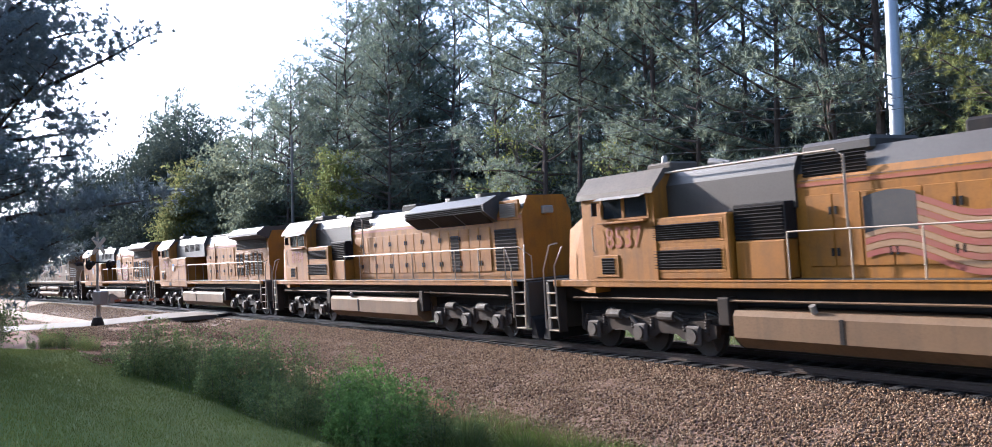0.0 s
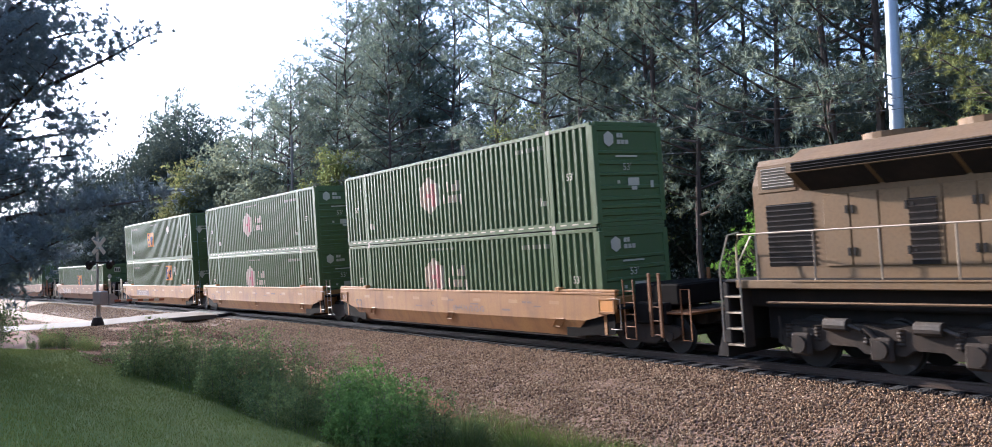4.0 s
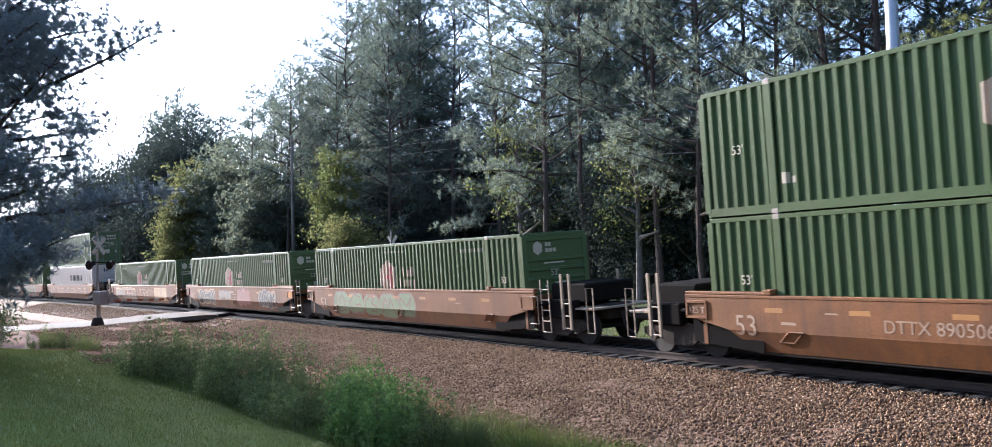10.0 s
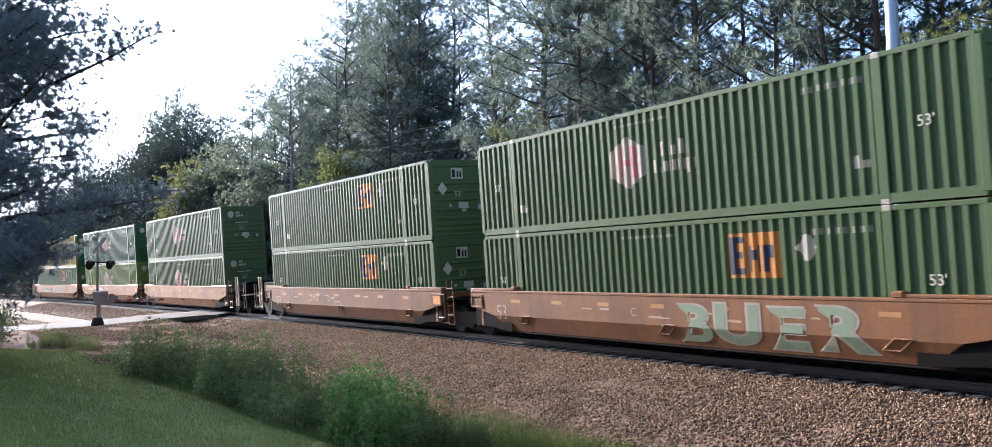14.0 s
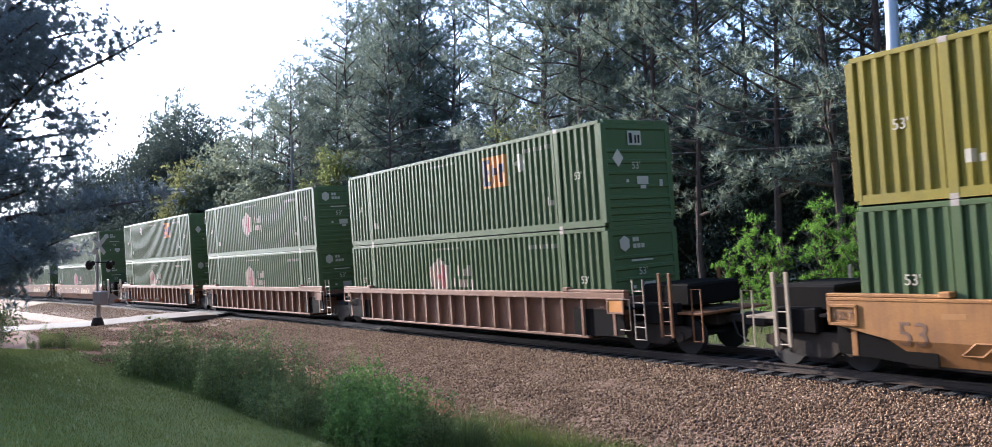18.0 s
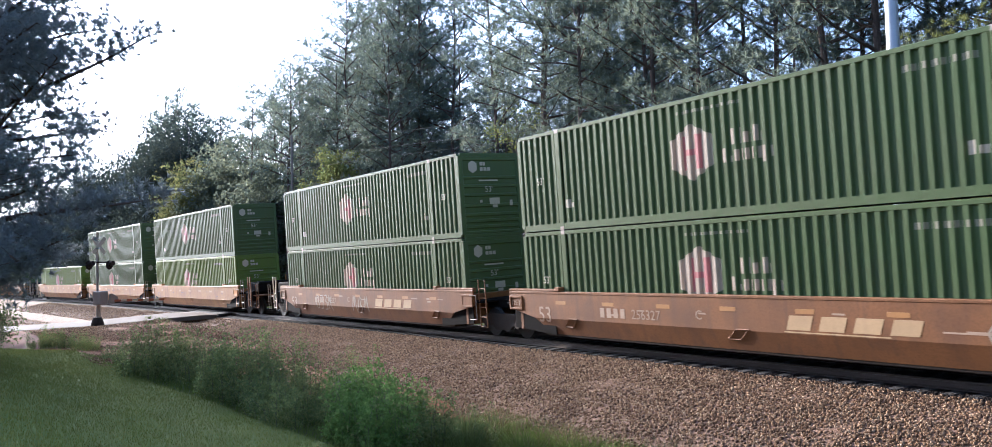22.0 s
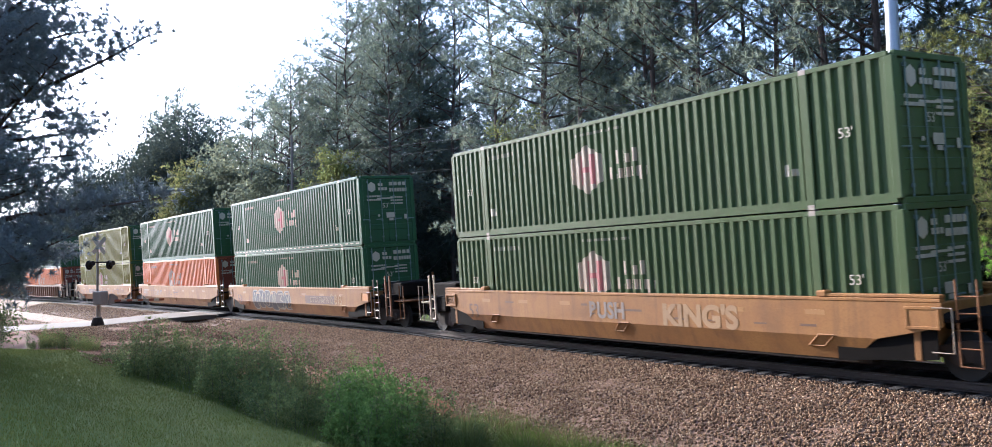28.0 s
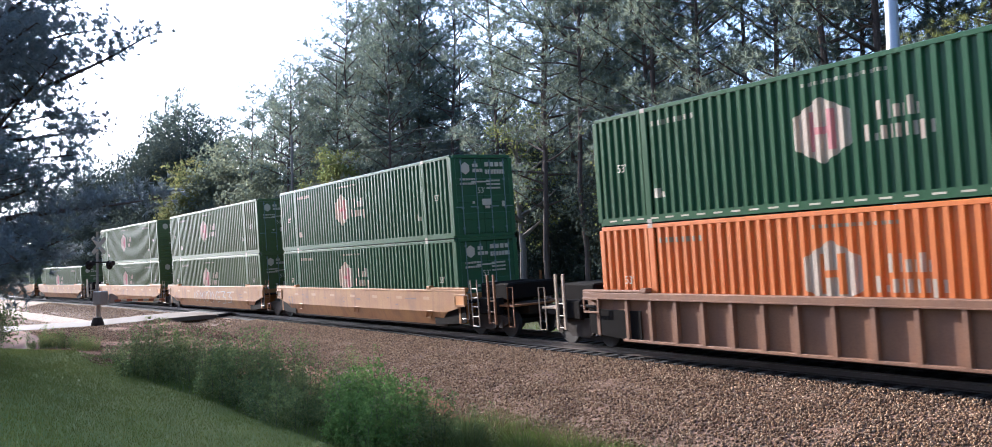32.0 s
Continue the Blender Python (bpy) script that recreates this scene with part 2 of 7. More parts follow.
# ---- building tools ----
class Mesh:
    """Collects corners and faces for one mesh."""

    def __init__(self):
        self.v, self.f = [], []

    def add(self, verts, faces):
        o = len(self.v)
        self.v += [tuple(p) for p in verts]
        self.f += [tuple(i + o for i in f) for f in faces]
        return self

    def box(self, x0, x1, y0, y1, z0, z1, c=0.0):
        """A box; c is the width of its chamfered edges."""
        if c <= 0:
            vs = [(x, y, z) for x in (x0, x1) for y in (y0, y1) for z in (z0, z1)]
            return self.add(vs, [(0, 1, 3, 2), (4, 6, 7, 5), (0, 4, 5, 1), (2, 3, 7, 6), (0, 2, 6, 4), (1, 5, 7, 3)])
        c = min(c, (x1 - x0) * 0.45, (y1 - y0) * 0.45, (z1 - z0) * 0.45)
        vs, fs, at = [], [], {}
        for i, x in enumerate((x0, x1)):
            for j, y in enumerate((y0, y1)):
                for k, z in enumerate((z0, z1)):
                    sx, sy, sz = (1 - 2 * i) * c, (1 - 2 * j) * c, (1 - 2 * k) * c
                    for axis, p in enumerate(((x, y + sy, z + sz), (x + sx, y, z + sz), (x + sx, y + sy, z))):
                        at[i, j, k, axis] = len(vs)
                        vs.append(p)
        for s in (0, 1):
            fs.append([at[s, j, k, 0] for j, k in ((0, 0), (1, 0), (1, 1), (0, 1))])
            fs.append([at[i, s, k, 1] for i, k in ((0, 0), (1, 0), (1, 1), (0, 1))])
            fs.append([at[i, j, s, 2] for i, j in ((0, 0), (1, 0), (1, 1), (0, 1))])
            for q in (0, 1):
                fs.append([at[0, s, q, 1], at[1, s, q, 1], at[1, s, q, 2], at[0, s, q, 2]])
                fs.append([at[s, 0, q, 0], at[s, 1, q, 0], at[s, 1, q, 2], at[s, 0, q, 2]])
                fs.append([at[s, q, 0, 0], at[s, q, 1, 0], at[s, q, 1, 1], at[s, q, 0, 1]])
        for i in (0, 1):
            for j in (0, 1):
                for k in (0, 1):
                    fs.append([at[i, j, k, a] for a in (0, 1, 2)])
        return self.add(vs, fs)

    def prism(self, outline, y0, y1):
        """An outline in x and z, carried from y0 to y1."""
        n = len(outline)
        vs = [(x, y0, z) for x, z in outline] + [(x, y1, z) for x, z in outline]
        return self.add(vs, [tuple(range(n)), tuple(range(2 * n - 1, n - 1, -1))] + [(i, (i + 1) % n, n + (i + 1) % n, n + i) for i in range(n)])

    def loft(self, rings, closed=True):
        """Rings of equal length, joined one to the next and capped."""
        n, vs, fs = len(rings[0]), [], []
        for r in rings:
            vs += list(r)
        for k in range(len(rings) - 1):
            for i in range(n if closed else n - 1):
                j = (i + 1) % n
                fs.append((k * n + i, k * n + j, (k + 1) * n + j, (k + 1) * n + i))
        if closed:
            fs += [tuple(range(n)), tuple(range(len(vs) - 1, len(vs) - n - 1, -1))]
        return self.add(vs, fs)

    def tube(self, points, radius, sides=6):
        """A round bar along points; radius is a number or one for each point."""
        pts = [Vector(p) for p in points]
        rs = [radius] * len(pts) if isinstance(radius, (int, float)) else radius
        rings = []
        for i, p in enumerate(pts):
            d = (pts[min(i + 1, len(pts) - 1)] - pts[max(i - 1, 0)]).normalized()
            u = d.orthogonal().normalized() if abs(d.z) > 0.9 else d.cross(Vector((0, 0, 1))).normalized()
            w = d.cross(u)
            rings.append([p + (u * math.cos(a) + w * math.sin(a)) * rs[i] for a in (2 * math.pi * k / sides for k in range(sides))])
        return self.loft(rings)

    def disc(self, centre, radius, y0, y1, sides=20, inner=0.0):
        """A wheel-like cylinder across the track."""
        cx, cz = centre
        return self.prism([(cx + radius * math.cos(2 * math.pi * k / sides), cz + radius * math.sin(2 * math.pi * k / sides)) for k in range(sides)], y0, y1)

    def data(self, name, smooth=False):
        me = bpy.data.meshes.new(name)
        me.from_pydata(self.v, [], self.f)
        if smooth:
            me.shade_smooth()
        me.update()
        bm = bmesh.new()
        bm.from_mesh(me)
        bmesh.ops.recalc_face_normals(bm, faces=bm.faces)
        bm.to_mesh(me)
        bm.free()
        return me


TINY = {"number_mark", "wordmark", "small_mark", "data_mark", "data_plate", "reflector_strip", "stencil_mark", "reflective_tape", "sign_mark", "lift_bracket"}


def part(name, mesh, mat, parent, label="", at=None, smooth=False):
    """One mesh object under a thing or a part; the mesh may be shared."""
    me = mesh if isinstance(mesh, bpy.types.Mesh) else mesh.data(name, smooth)
    ob = new(name, me)
    if not me.materials:
        me.materials.append(mat)
    if me.materials[0] != mat:
        ob.material_slots[0].link = "OBJECT"
        ob.material_slots[0].material = mat
    ob.parent = parent
    if at is not None:
        ob.matrix_basis = at
    if label:
        tagged(ob, label)
    if name in TINY:
        tagged(ob, kind="stuff")
    return ob


def single(name, mesh, mat, label, category, kind="", group="", smooth=False):
    """A thing that is one mesh."""
    me = mesh if isinstance(mesh, bpy.types.Mesh) else mesh.data(name, smooth)
    ob = new(name, me)
    me.materials.append(mat)
    return tagged(ob, label, category, group, kind)


def thing(name, label, category, group="", kind=""):
    return tagged(new(name), label, category, group, kind)


def fast_mesh(name, verts, faces_n, mat, smooth=False):
    """A large mesh of equal faces, from arrays."""
    me = bpy.data.meshes.new(name)
    verts = np.asarray(verts, dtype=np.float32).reshape(-1, 3)
    n = len(verts) // faces_n if isinstance(faces_n, int) else len(faces_n)
    if isinstance(faces_n, int):
        loops, k = np.arange(len(verts), dtype=np.int32), faces_n
    else:
        loops, k = np.asarray(faces_n, dtype=np.int32).ravel(), np.asarray(faces_n).shape[1]
    me.vertices.add(len(verts))
    me.vertices.foreach_set("co", verts.ravel())
    me.loops.add(len(loops))
    me.loops.foreach_set("vertex_index", loops)
    me.polygons.add(n)
    me.polygons.foreach_set("loop_start", np.arange(0, n * k, k, dtype=np.int32))
    me.update(calc_edges=True)
    if smooth:
        me.shade_smooth()
    me.materials.append(mat)
    return me


def fit_text(words, size, mat, parent, m, name="lettering", squeeze=1.0, label="", fat=0.0):
    """Raised lettering, facing along m's z axis; size is its height."""
    cu = bpy.data.curves.new(name, "FONT")
    cu.body, cu.size, cu.extrude, cu.align_x = words, size * 1.4, 0.002, "CENTER"
    cu.offset = fat
    tmp = bpy.data.objects.new(name, cu)
    scene.collection.objects.link(tmp)
    me = bpy.data.meshes.new_from_object(tmp.evaluated_get(bpy.context.evaluated_depsgraph_get()))
    bpy.data.objects.remove(tmp)
    ob = tagged(new(name, me), kind="stuff" if name == "lettering" else "")
    me.materials.clear()
    me.materials.append(mat)
    ob.parent = parent
    ob.matrix_basis = m @ Matrix.Diagonal((squeeze, 1, 1, 1))
    if label:
        tagged(ob, label)
    return ob


NEAR = pose(0, 0, 0, 90, 0, 0)  # lettering that faces the lawn
FRONT = pose(0, 0, 0, 90, 0, 90)  # lettering that faces along the train's way

# ---- ground, track and road ----
ROAD_S = -54.0
PROFILE = [(-900, 1.0), (-60, 0.6), (-20, 0.58), (-16.4, 0.5), (-14.2, -0.25), (-12.5, -0.65), (-10.5, -1.0), (-8.5, -1.3), (-6.5, -1.5), (-5.4, -1.52), (-4.2, -1.4), (-2.6, -1.1), (2.6, -1.0),
           (4.2, -1.0), (5.5, -0.9), (8, -0.3), (12, 0.2), (30, 1.2), (120, 3.0), (4000, 6.0)]
PY, PZ = [a for a, b in PROFILE], [b for a, b in PROFILE]
ROADZ = ([-900, -30, -14, -8, -3, 3, 8, 30, 4000], [0.3, -0.3, -0.42, -0.36, -0.12, -0.12, -0.3, 0.4, 5.0])


def rise(s):
    """How far the land has risen to the lane's level."""
    d = np.asarray(s, dtype=float) - ROAD_S
    return np.where(d > 0, np.exp(-np.abs(d / 24) ** 3), np.exp(-np.abs(d / 8) ** 2))


def ground_z(s, y):
    z = np.interp(y, PY, PZ)
    near = rise(s)
    level = np.interp(y, *ROADZ) - 0.06
    if abs(y) < 4.6:
        near *= 0.0
    return z + (level - z) * near + 0.05 * noise.noise(Vector((s * 0.35, y * 0.35, 1.0))) * (0 if abs(y) < 5 else 1)


def grid_mesh(name, ss, ys, zf, mat, smooth=True):
    vs = [(*bend(s, y), zf(s, y)) for s in ss for y in ys]
    w = len(ys)
    fs = [(i * w + j, (i + 1) * w + j, (i + 1) * w + j + 1, i * w + j + 1) for i in range(len(ss) - 1) for j in range(w - 1)]
    return fast_mesh(name, vs, fs, mat, smooth)


SS = [-1500, -1100, -800, -600, -450, -350, -280, -220, -180, -150, -130, -112, -98] + [-88 + 1.0 * i for i in range(101)] + [18, 26, 40, 60, 90, 140, 220, 350, 600, 1000, 1500]
YS = [-650, -400, -250, -160, -100, -70, -50, -38, -30, -25] + [-22 + 0.5 * i for i in range(36)] + [-4, -3, 3, 4.2, 5, 6, 7, 8, 9.5, 11, 13, 16, 20, 26, 35, 50, 80, 130, 220, 400, 800, 1600, 3000]
tagged(new("ground", grid_mesh("ground", SS, YS, ground_z, M_GRASS)), "grassy ground with leaf litter sloping down to a ditch", "ground", kind="structure")

# the mown lawn, a rounded sheet on the ground with an uneven edge


def lawn_edge(s):
    return np.interp(s, [-40, -39, -38, -36.5, -34, -30, -26, -22.4, -19, -16, -12, -8, 2], [-16.0, -14.0, -12.8, -11.7, -11.3, -11.3, -11.2, -10.8, -10.5, -10.25, -9.9, -9.4, -8.5]) + 0.2 * noise.noise(Vector((s * 0.8, 3.0, 0.0)))


lv = []
for i in range(80):
    s = -39.8 + i * 0.75
    e = lawn_edge(s)
    for j in range(25):
        y = e + (-24 - e) * (j / 24) ** 1.3
        lv.append((*bend(s, y), ground_z(s, y) + 0.05))
lf = [(i * 25 + j, (i + 1) * 25 + j, (i + 1) * 25 + j + 1, i * 25 + j + 1) for i in range(79) for j in range(24)]
tagged(new("lawn", fast_mesh("lawn", lv, lf, M_LAWN, True)), "shaded mown lawn sloping towards the railway ditch", "lawn", kind="structure")

# bare red clay between the ditch and the ballast
def clay_z(s, y):
    return ground_z(s, y) + 0.035 + 0.03 * noise.noise(Vector((s, y, 5.0)))


cv = []
for i in range(80):
    s = -51 + i * 0.6
    y0 = np.interp(s, [-51, -41, -37, -34, -31, -27, -22, -6], [-19.0, -17.5, -14.2, -12.9, -11.4, -8.6, -6.9, -6.1]) + 0.35 * noise.noise(Vector((s * 0.5, 0, 9)))
    for j in range(15):
        y = y0 + (-5.1 - y0) * j / 14
        cv.append((*bend(s, y), clay_z(s, y) + (0.0 if j > 0 else -0.08)))
cf = [(i * 15 + j, (i + 1) * 15 + j, (i + 1) * 15 + j + 1, i * 15 + j + 1) for i in range(79) for j in range(14)]
tagged(new("clay_bank", fast_mesh("clay_bank", cv, cf, M_SOIL, True)), "bare red clay at the foot of the ballast", "soil", kind="structure")

BED = ([-5.6, -4.7, -4.0, -3.2, -2.4, -1.8, -1.5, -1.3, 1.3, 2.2, 2.6, 3.3, 4.4, 5.2], [-1.53, -1.06, -0.77, -0.58, -0.43, -0.34, -0.3, -0.27, -0.22, -0.14, -0.12, -0.35, -0.8, -0.95])


def bed_zz(ss, ys):
    z = np.interp(ys, *BED)
    level = np.interp(ys, [-5.35, -4.0, -2.5], [-0.58, -0.56, -0.54])
    return z + np.where(ys < -2.4, np.maximum(level - z, 0) * rise(ss), 0)


def bed_z(s, y):
    return float(bed_zz(np.array(s), np.array(y))) + (0.035 * noise.noise(Vector((s * 1.1, y * 1.1, 2.0))) if abs(y) > 1.75 else 0)


BS = [-700 + 12 * i for i in range(50)] + [-100 + 0.5 * i for i in range(240)] + [20 + 14 * i for i in range(20)]
BY = [-5.6, -5.0, -4.7, -4.3, -4.0, -3.6, -3.2, -2.8, -2.4, -2.0, -1.8, -1.6]
tagged(new("ballast_bed", grid_mesh("ballast_bed", BS, BY, bed_z, M_BALLAST)), "brown grey crushed stone ballast bed with a sloping shoulder", "ballast", kind="structure")
tagged(new("ballast_bed_far", grid_mesh("ballast_bed_far", BS, [1.6, 2.4, 3.3, 4.4, 5.2], bed_z, M_BALLAST)), "crushed stone shoulder on the wood's side of the track", "ballast", kind="structure")
# The shade under the train is put into this ballast colour.
M_BED_SHADE = material("ballast with train shade painted in", (0.010, 0.008, 0.0065), (0.02, 0.014, 0.01), 0.95, 0, 2, 26, 0.8, 1.0, spec=0.15)
tagged(new("track_bed", grid_mesh("track_bed", BS, [-1.6, -1.45, -1.3, -0.8, 0, 0.8, 1.3, 1.6], bed_z, M_BED_SHADE)), "ballast between and beside the rails, darkened as train shade", "ballast", kind="structure")

track = thing("railway_track", "steel rails spiked to dark timber ties in crushed stone", "track", kind="structure")
RAIL_OUT = [(-0.075, -0.175), (0.075, -0.175), (0.075, -0.16), (0.012, -0.14), (0.012, -0.045), (0.037, -0.035), (0.037, -0.003), (0.025, 0), (-0.025, 0), (-0.037, -0.003), (-0.037, -0.035), (-0.012, -0.045), (-0.012, -0.14), (-0.075, -0.16)]
M_RAILSTEEL = material("worn rail steel", (0.045, 0.028, 0.019), (0.03, 0.02, 0.014), 0.6, 0.2, 2, 30, 0.4, 0.05)
for side in (-0.755, 0.755):
    rings = []
    for i in range(130):
        s = -700 + 7.5 * i
        m = on_track(s)
        rings.append([m @ Vector((0, side + y, z)) for y, z in RAIL_OUT])
    part("rail", Mesh().loft(rings), M_RAILSTEEL, track)
tie_mesh = Mesh().box(-0.115, 0.115, -1.3, 1.3, -0.36, -0.18, 0.012).data("tie")
for i in range(200):
    part("tie", tie_mesh, M_TIE, track, at=on_track(-88 + i * 0.52) @ pose(0, random.uniform(-0.03, 0.03), 0, 0, 0, random.uniform(-1, 1)))

# the lane that crosses the railway
def road_strip(y0, y1, steps, name, label):
    rings = []
    for i in range(steps + 1):
        y = y0 + (y1 - y0) * i / steps
        z = np.interp(y, *ROADZ)
        w = 2.7 + 0.12 * noise.noise(Vector((y * 0.4, 0, 3)))
        shift = 0.0
        rings.append([(*bend(ROAD_S + shift + dx, y), z + dz) for dx, dz in ((-w, -0.25), (-w, -0.02), (-w + 0.15, 0.0), (0, 0.04), (w - 0.15, 0.0), (w, -0.02), (w, -0.25))])
    single(name, Mesh().loft(rings), M_ROAD, label, "road", "structure")


road_strip(-60, -1.75, 60, "road_near", "pale concrete lane leading up to the level crossing")
road_strip(1.75, 60, 40, "road_far", "pale concrete lane leaving the level crossing into the wood")
crossing = thing("crossing_deck", "timber level crossing panels between and beside the rails", "crossing", kind="structure")
for y0, y1 in ((-1.72, -0.86), (-0.66, 0.66), (0.86, 1.72)):
    for k in range(3):
        part("panel", Mesh().box(ROAD_S - 2.8 + k * 1.88, ROAD_S - 0.95 + k * 1.88, y0 + 0.01, y1 - 0.01, -0.2, -0.02, 0.02), M_TIE, crossing, at=on_track(ROAD_S) @ Matrix.Translation((-ROAD_S, 0, 0)))

# loose stones on the shoulder that the camera looks down on
def stones(count, s0, s1, y0, y1, small, large, zf, seed, mat=None):
    rng = np.random.default_rng(seed)
    octa = np.array([(1, 0, 0), (0, 1, 0), (-1, 0, 0), (0, -1, 0), (0, 0, 1), (0, 0, -1)], float)
    faces = np.array([(0, 1, 4), (1, 2, 4), (2, 3, 4), (3, 0, 4), (1, 0, 5), (2, 1, 5), (3, 2, 5), (0, 3, 5)])
    ss, ys = rng.uniform(s0, s1, count), rng.uniform(y0, y1, count)
    a = CURVE * ss
    px, py = np.sin(a) / CURVE - np.sin(a) * ys, (1 - np.cos(a)) / CURVE + np.cos(a) * ys
    pz = zf(ss, ys)
    size = rng.uniform(small, large, count) ** 1.0
    q = rng.normal(size=(count, 3, 3))
    q, _ = np.linalg.qr(q)
    shape = octa[None] * rng.uniform(0.6, 1.25, (count, 6, 1))
    shape = shape * (size[:, None] * rng.uniform(0.6, 1.0, (count, 3)))[:, None, :]
    v = np.einsum("nij,nkj->nki", q, shape) + np.stack([px, py, pz], 1)[:, None, :]
    f = (np.arange(count)[:, None, None] * 6 + faces[None]).reshape(-1, 3)
    return fast_mesh("ballast_stones", v.reshape(-1, 3), f, mat or M_STONES)


M_STONES = material("mixed ballast stone", (0.44, 0.35, 0.29), (0.22, 0.15, 0.12), 0.9, 0, 0.5, 6, 0.7, spec=0.2)
nt = M_STONES.node_tree
geo = nt.nodes.new("ShaderNodeNewGeometry")
ramp_node = nt.nodes.new("ShaderNodeValToRGB")
for pos, col in ((0.0, (0.042, 0.022, 0.01)), (0.35, (0.122, 0.068, 0.031)), (0.7, (0.195, 0.118, 0.058)), (1.0, (0.29, 0.2, 0.115))):
    e = ramp_node.color_ramp.elements.new(pos) if 0 < pos < 1 else ramp_node.color_ramp.elements[0 if pos == 0 else -1]
    e.color = (*col, 1)
nt.links.new(geo.outputs["Random Per Island"], ramp_node.inputs[0])
nt.links.new(ramp_node.outputs[0], nt.nodes["Principled BSDF"].inputs["Base Color"])


tagged(new("ballast_stones", stones(88000, -46, -3, -5.5, -1.3, 0.022, 0.051, lambda s, y: bed_zz(s, y) + 0.01, 4)), "loose crushed stones on the ballast shoulder", "stones", kind="stuff")
tagged(new("ballast_stones", stones(9000, -100, -46, -4.6, -1.75, 0.04, 0.08, lambda s, y: bed_zz(s, y) + 0.01, 5)), "loose crushed stones along the track past the crossing", "stones", kind="stuff")
tagged(new("ballast_stones", stones(6000, -46, -3, -1.32, -0.95, 0.025, 0.055, lambda s, y: bed_zz(s, y) + 0.005, 8, M_BED_SHADE)), "stones at the ends of the ties, darkened as train shade", "stones", kind="stuff")
def low_z(ss, ys):
    z = np.interp(ys, PY, PZ)
    return z + (np.interp(ys, *ROADZ) - 0.06 - z) * rise(ss) + 0.045


gv = []
for i in range(50):
    s = -107 + i * 1.0
    for j in range(14):
        y = -13.5 + (-5.0 + 13.5) * j / 13 + (0.5 * noise.noise(Vector((s * 0.4, 0, 7))) if j == 0 else 0)
        gv.append((*bend(s, y), float(ground_z(s, y)) + 0.04))
gf = [(i * 14 + j, (i + 1) * 14 + j, (i + 1) * 14 + j + 1, i * 14 + j + 1) for i in range(49) for j in range(13)]
tagged(new("gravel_apron", fast_mesh("gravel_apron", gv, gf, M_BALLAST, True)), "grey brown gravel apron beside the track past the lane", "gravel", kind="structure")
tagged(new("ballast_stones", stones(9000, -100, -58, -13, -4.6, 0.04, 0.08, low_z, 12)), "loose stones on the gravel apron past the lane", "stones", kind="stuff")
tagged(new("ballast_stones", stones(2600, -34, -8, -6.6, -4.9, 0.02, 0.05, low_z, 6)), "stray stones scattered over red clay", "stones", kind="stuff")
tagged(new("ballast_stones", stones(16000, -51, -30, -11.8, -4.9, 0.025, 0.06, low_z, 7)), "loose stones spread beside the lane", "stones", kind="stuff")
mv = []
for i in range(22):
    for j in range(12):
        u, w = i / 21, j / 11
        s, y = -24.2 + 4.8 * u, -6.4 + 1.4 * w
        hump = math.sin(math.pi * u) * math.sin(math.pi * w)
        mv.append((*bend(s, y), float(ground_z(s, y)) - 0.06 + 0.26 * hump + 0.07 * noise.noise(Vector((s * 1.7, y * 1.7, 4.0))) * hump + 0.22 * w))
mf = [(i * 12 + j, (i + 1) * 12 + j, (i + 1) * 12 + j + 1, i * 12 + j + 1) for i in range(21) for j in range(11)]
tagged(new("clay_mound", fast_mesh("clay_mound", mv, mf, M_SOIL, True)), "low bare mound of red clay at the ballast's foot", "soil", kind="structure")
heap = Mesh()
hx, hy = bend(-25.5, -5.6)
rings = []
for k in range(5):
    r, h = 1.0 - 0.22 * k, 0.12 * (1 - (1 - k / 4.0) ** 2)
    rings.append([(hx + r * 0.9 * math.cos(a) * (1 + 0.15 * noise.noise(Vector((math.cos(a) * 2, math.sin(a) * 2, k)))), hy + r * 0.6 * math.sin(a), float(ground_z(-25.5, -5.6)) - 0.02 + h) for a in (2 * math.pi * q / 18 for q in range(18))])
single("gravel_heap", heap.loft(rings), material("dark gravel", (0.06, 0.052, 0.055), (0.035, 0.03, 0.03), 0.95, 0, 2, 30, 0.7, 1.0), "small dark heap of gravel at the ballast's foot", "gravel", smooth=False)

# ---- trees and plants ----
def unit(rng, n):
    v = rng.normal(size=(n, 3))
    return v / np.linalg.norm(v, axis=1)[:, None]


def tufts(rng, points, lean, blades, length, width, mat, up=0.35, name="crown"):
    """Needle tufts: thin blades that fan out from each point."""
    m = len(points)
    p = np.repeat(points, blades, 0)
    d = unit(rng, m * blades) + np.repeat(lean, blades, 0) + np.array([0, 0, up])
    d /= np.linalg.norm(d, axis=1)[:, None]
    side = np.cross(d, unit(rng, m * blades))
    side /= np.linalg.norm(side, axis=1)[:, None] + 1e-6
    ln = length * rng.uniform(0.6, 1.2, (m * blades, 1))
    v = np.stack([p - side * width, p + side * width, p + d * ln], 1)
    return fast_mesh(name, v.reshape(-1, 3), 3, mat)


def leaves(rng, points, per, spread, size, mat, name="crown", flat=0.6):
    """Leaf clumps: small bent leaves scattered round each point."""
    m = len(points) * per
    p = np.repeat(points, per, 0) + rng.normal(size=(m, 3)) * spread * np.array([1, 1, flat])
    a, b = unit(rng, m), unit(rng, m)
    b = np.cross(a, b)
    b /= np.linalg.norm(b, axis=1)[:, None] + 1e-6
    s = size * rng.uniform(0.6, 1.3, (m, 1))
    v = np.stack([p - a * s, p + b * s * 0.55, p + a * s, p - b * s * 0.55], 1)
    return fast_mesh(name, v.reshape(-1, 3), 4, mat)


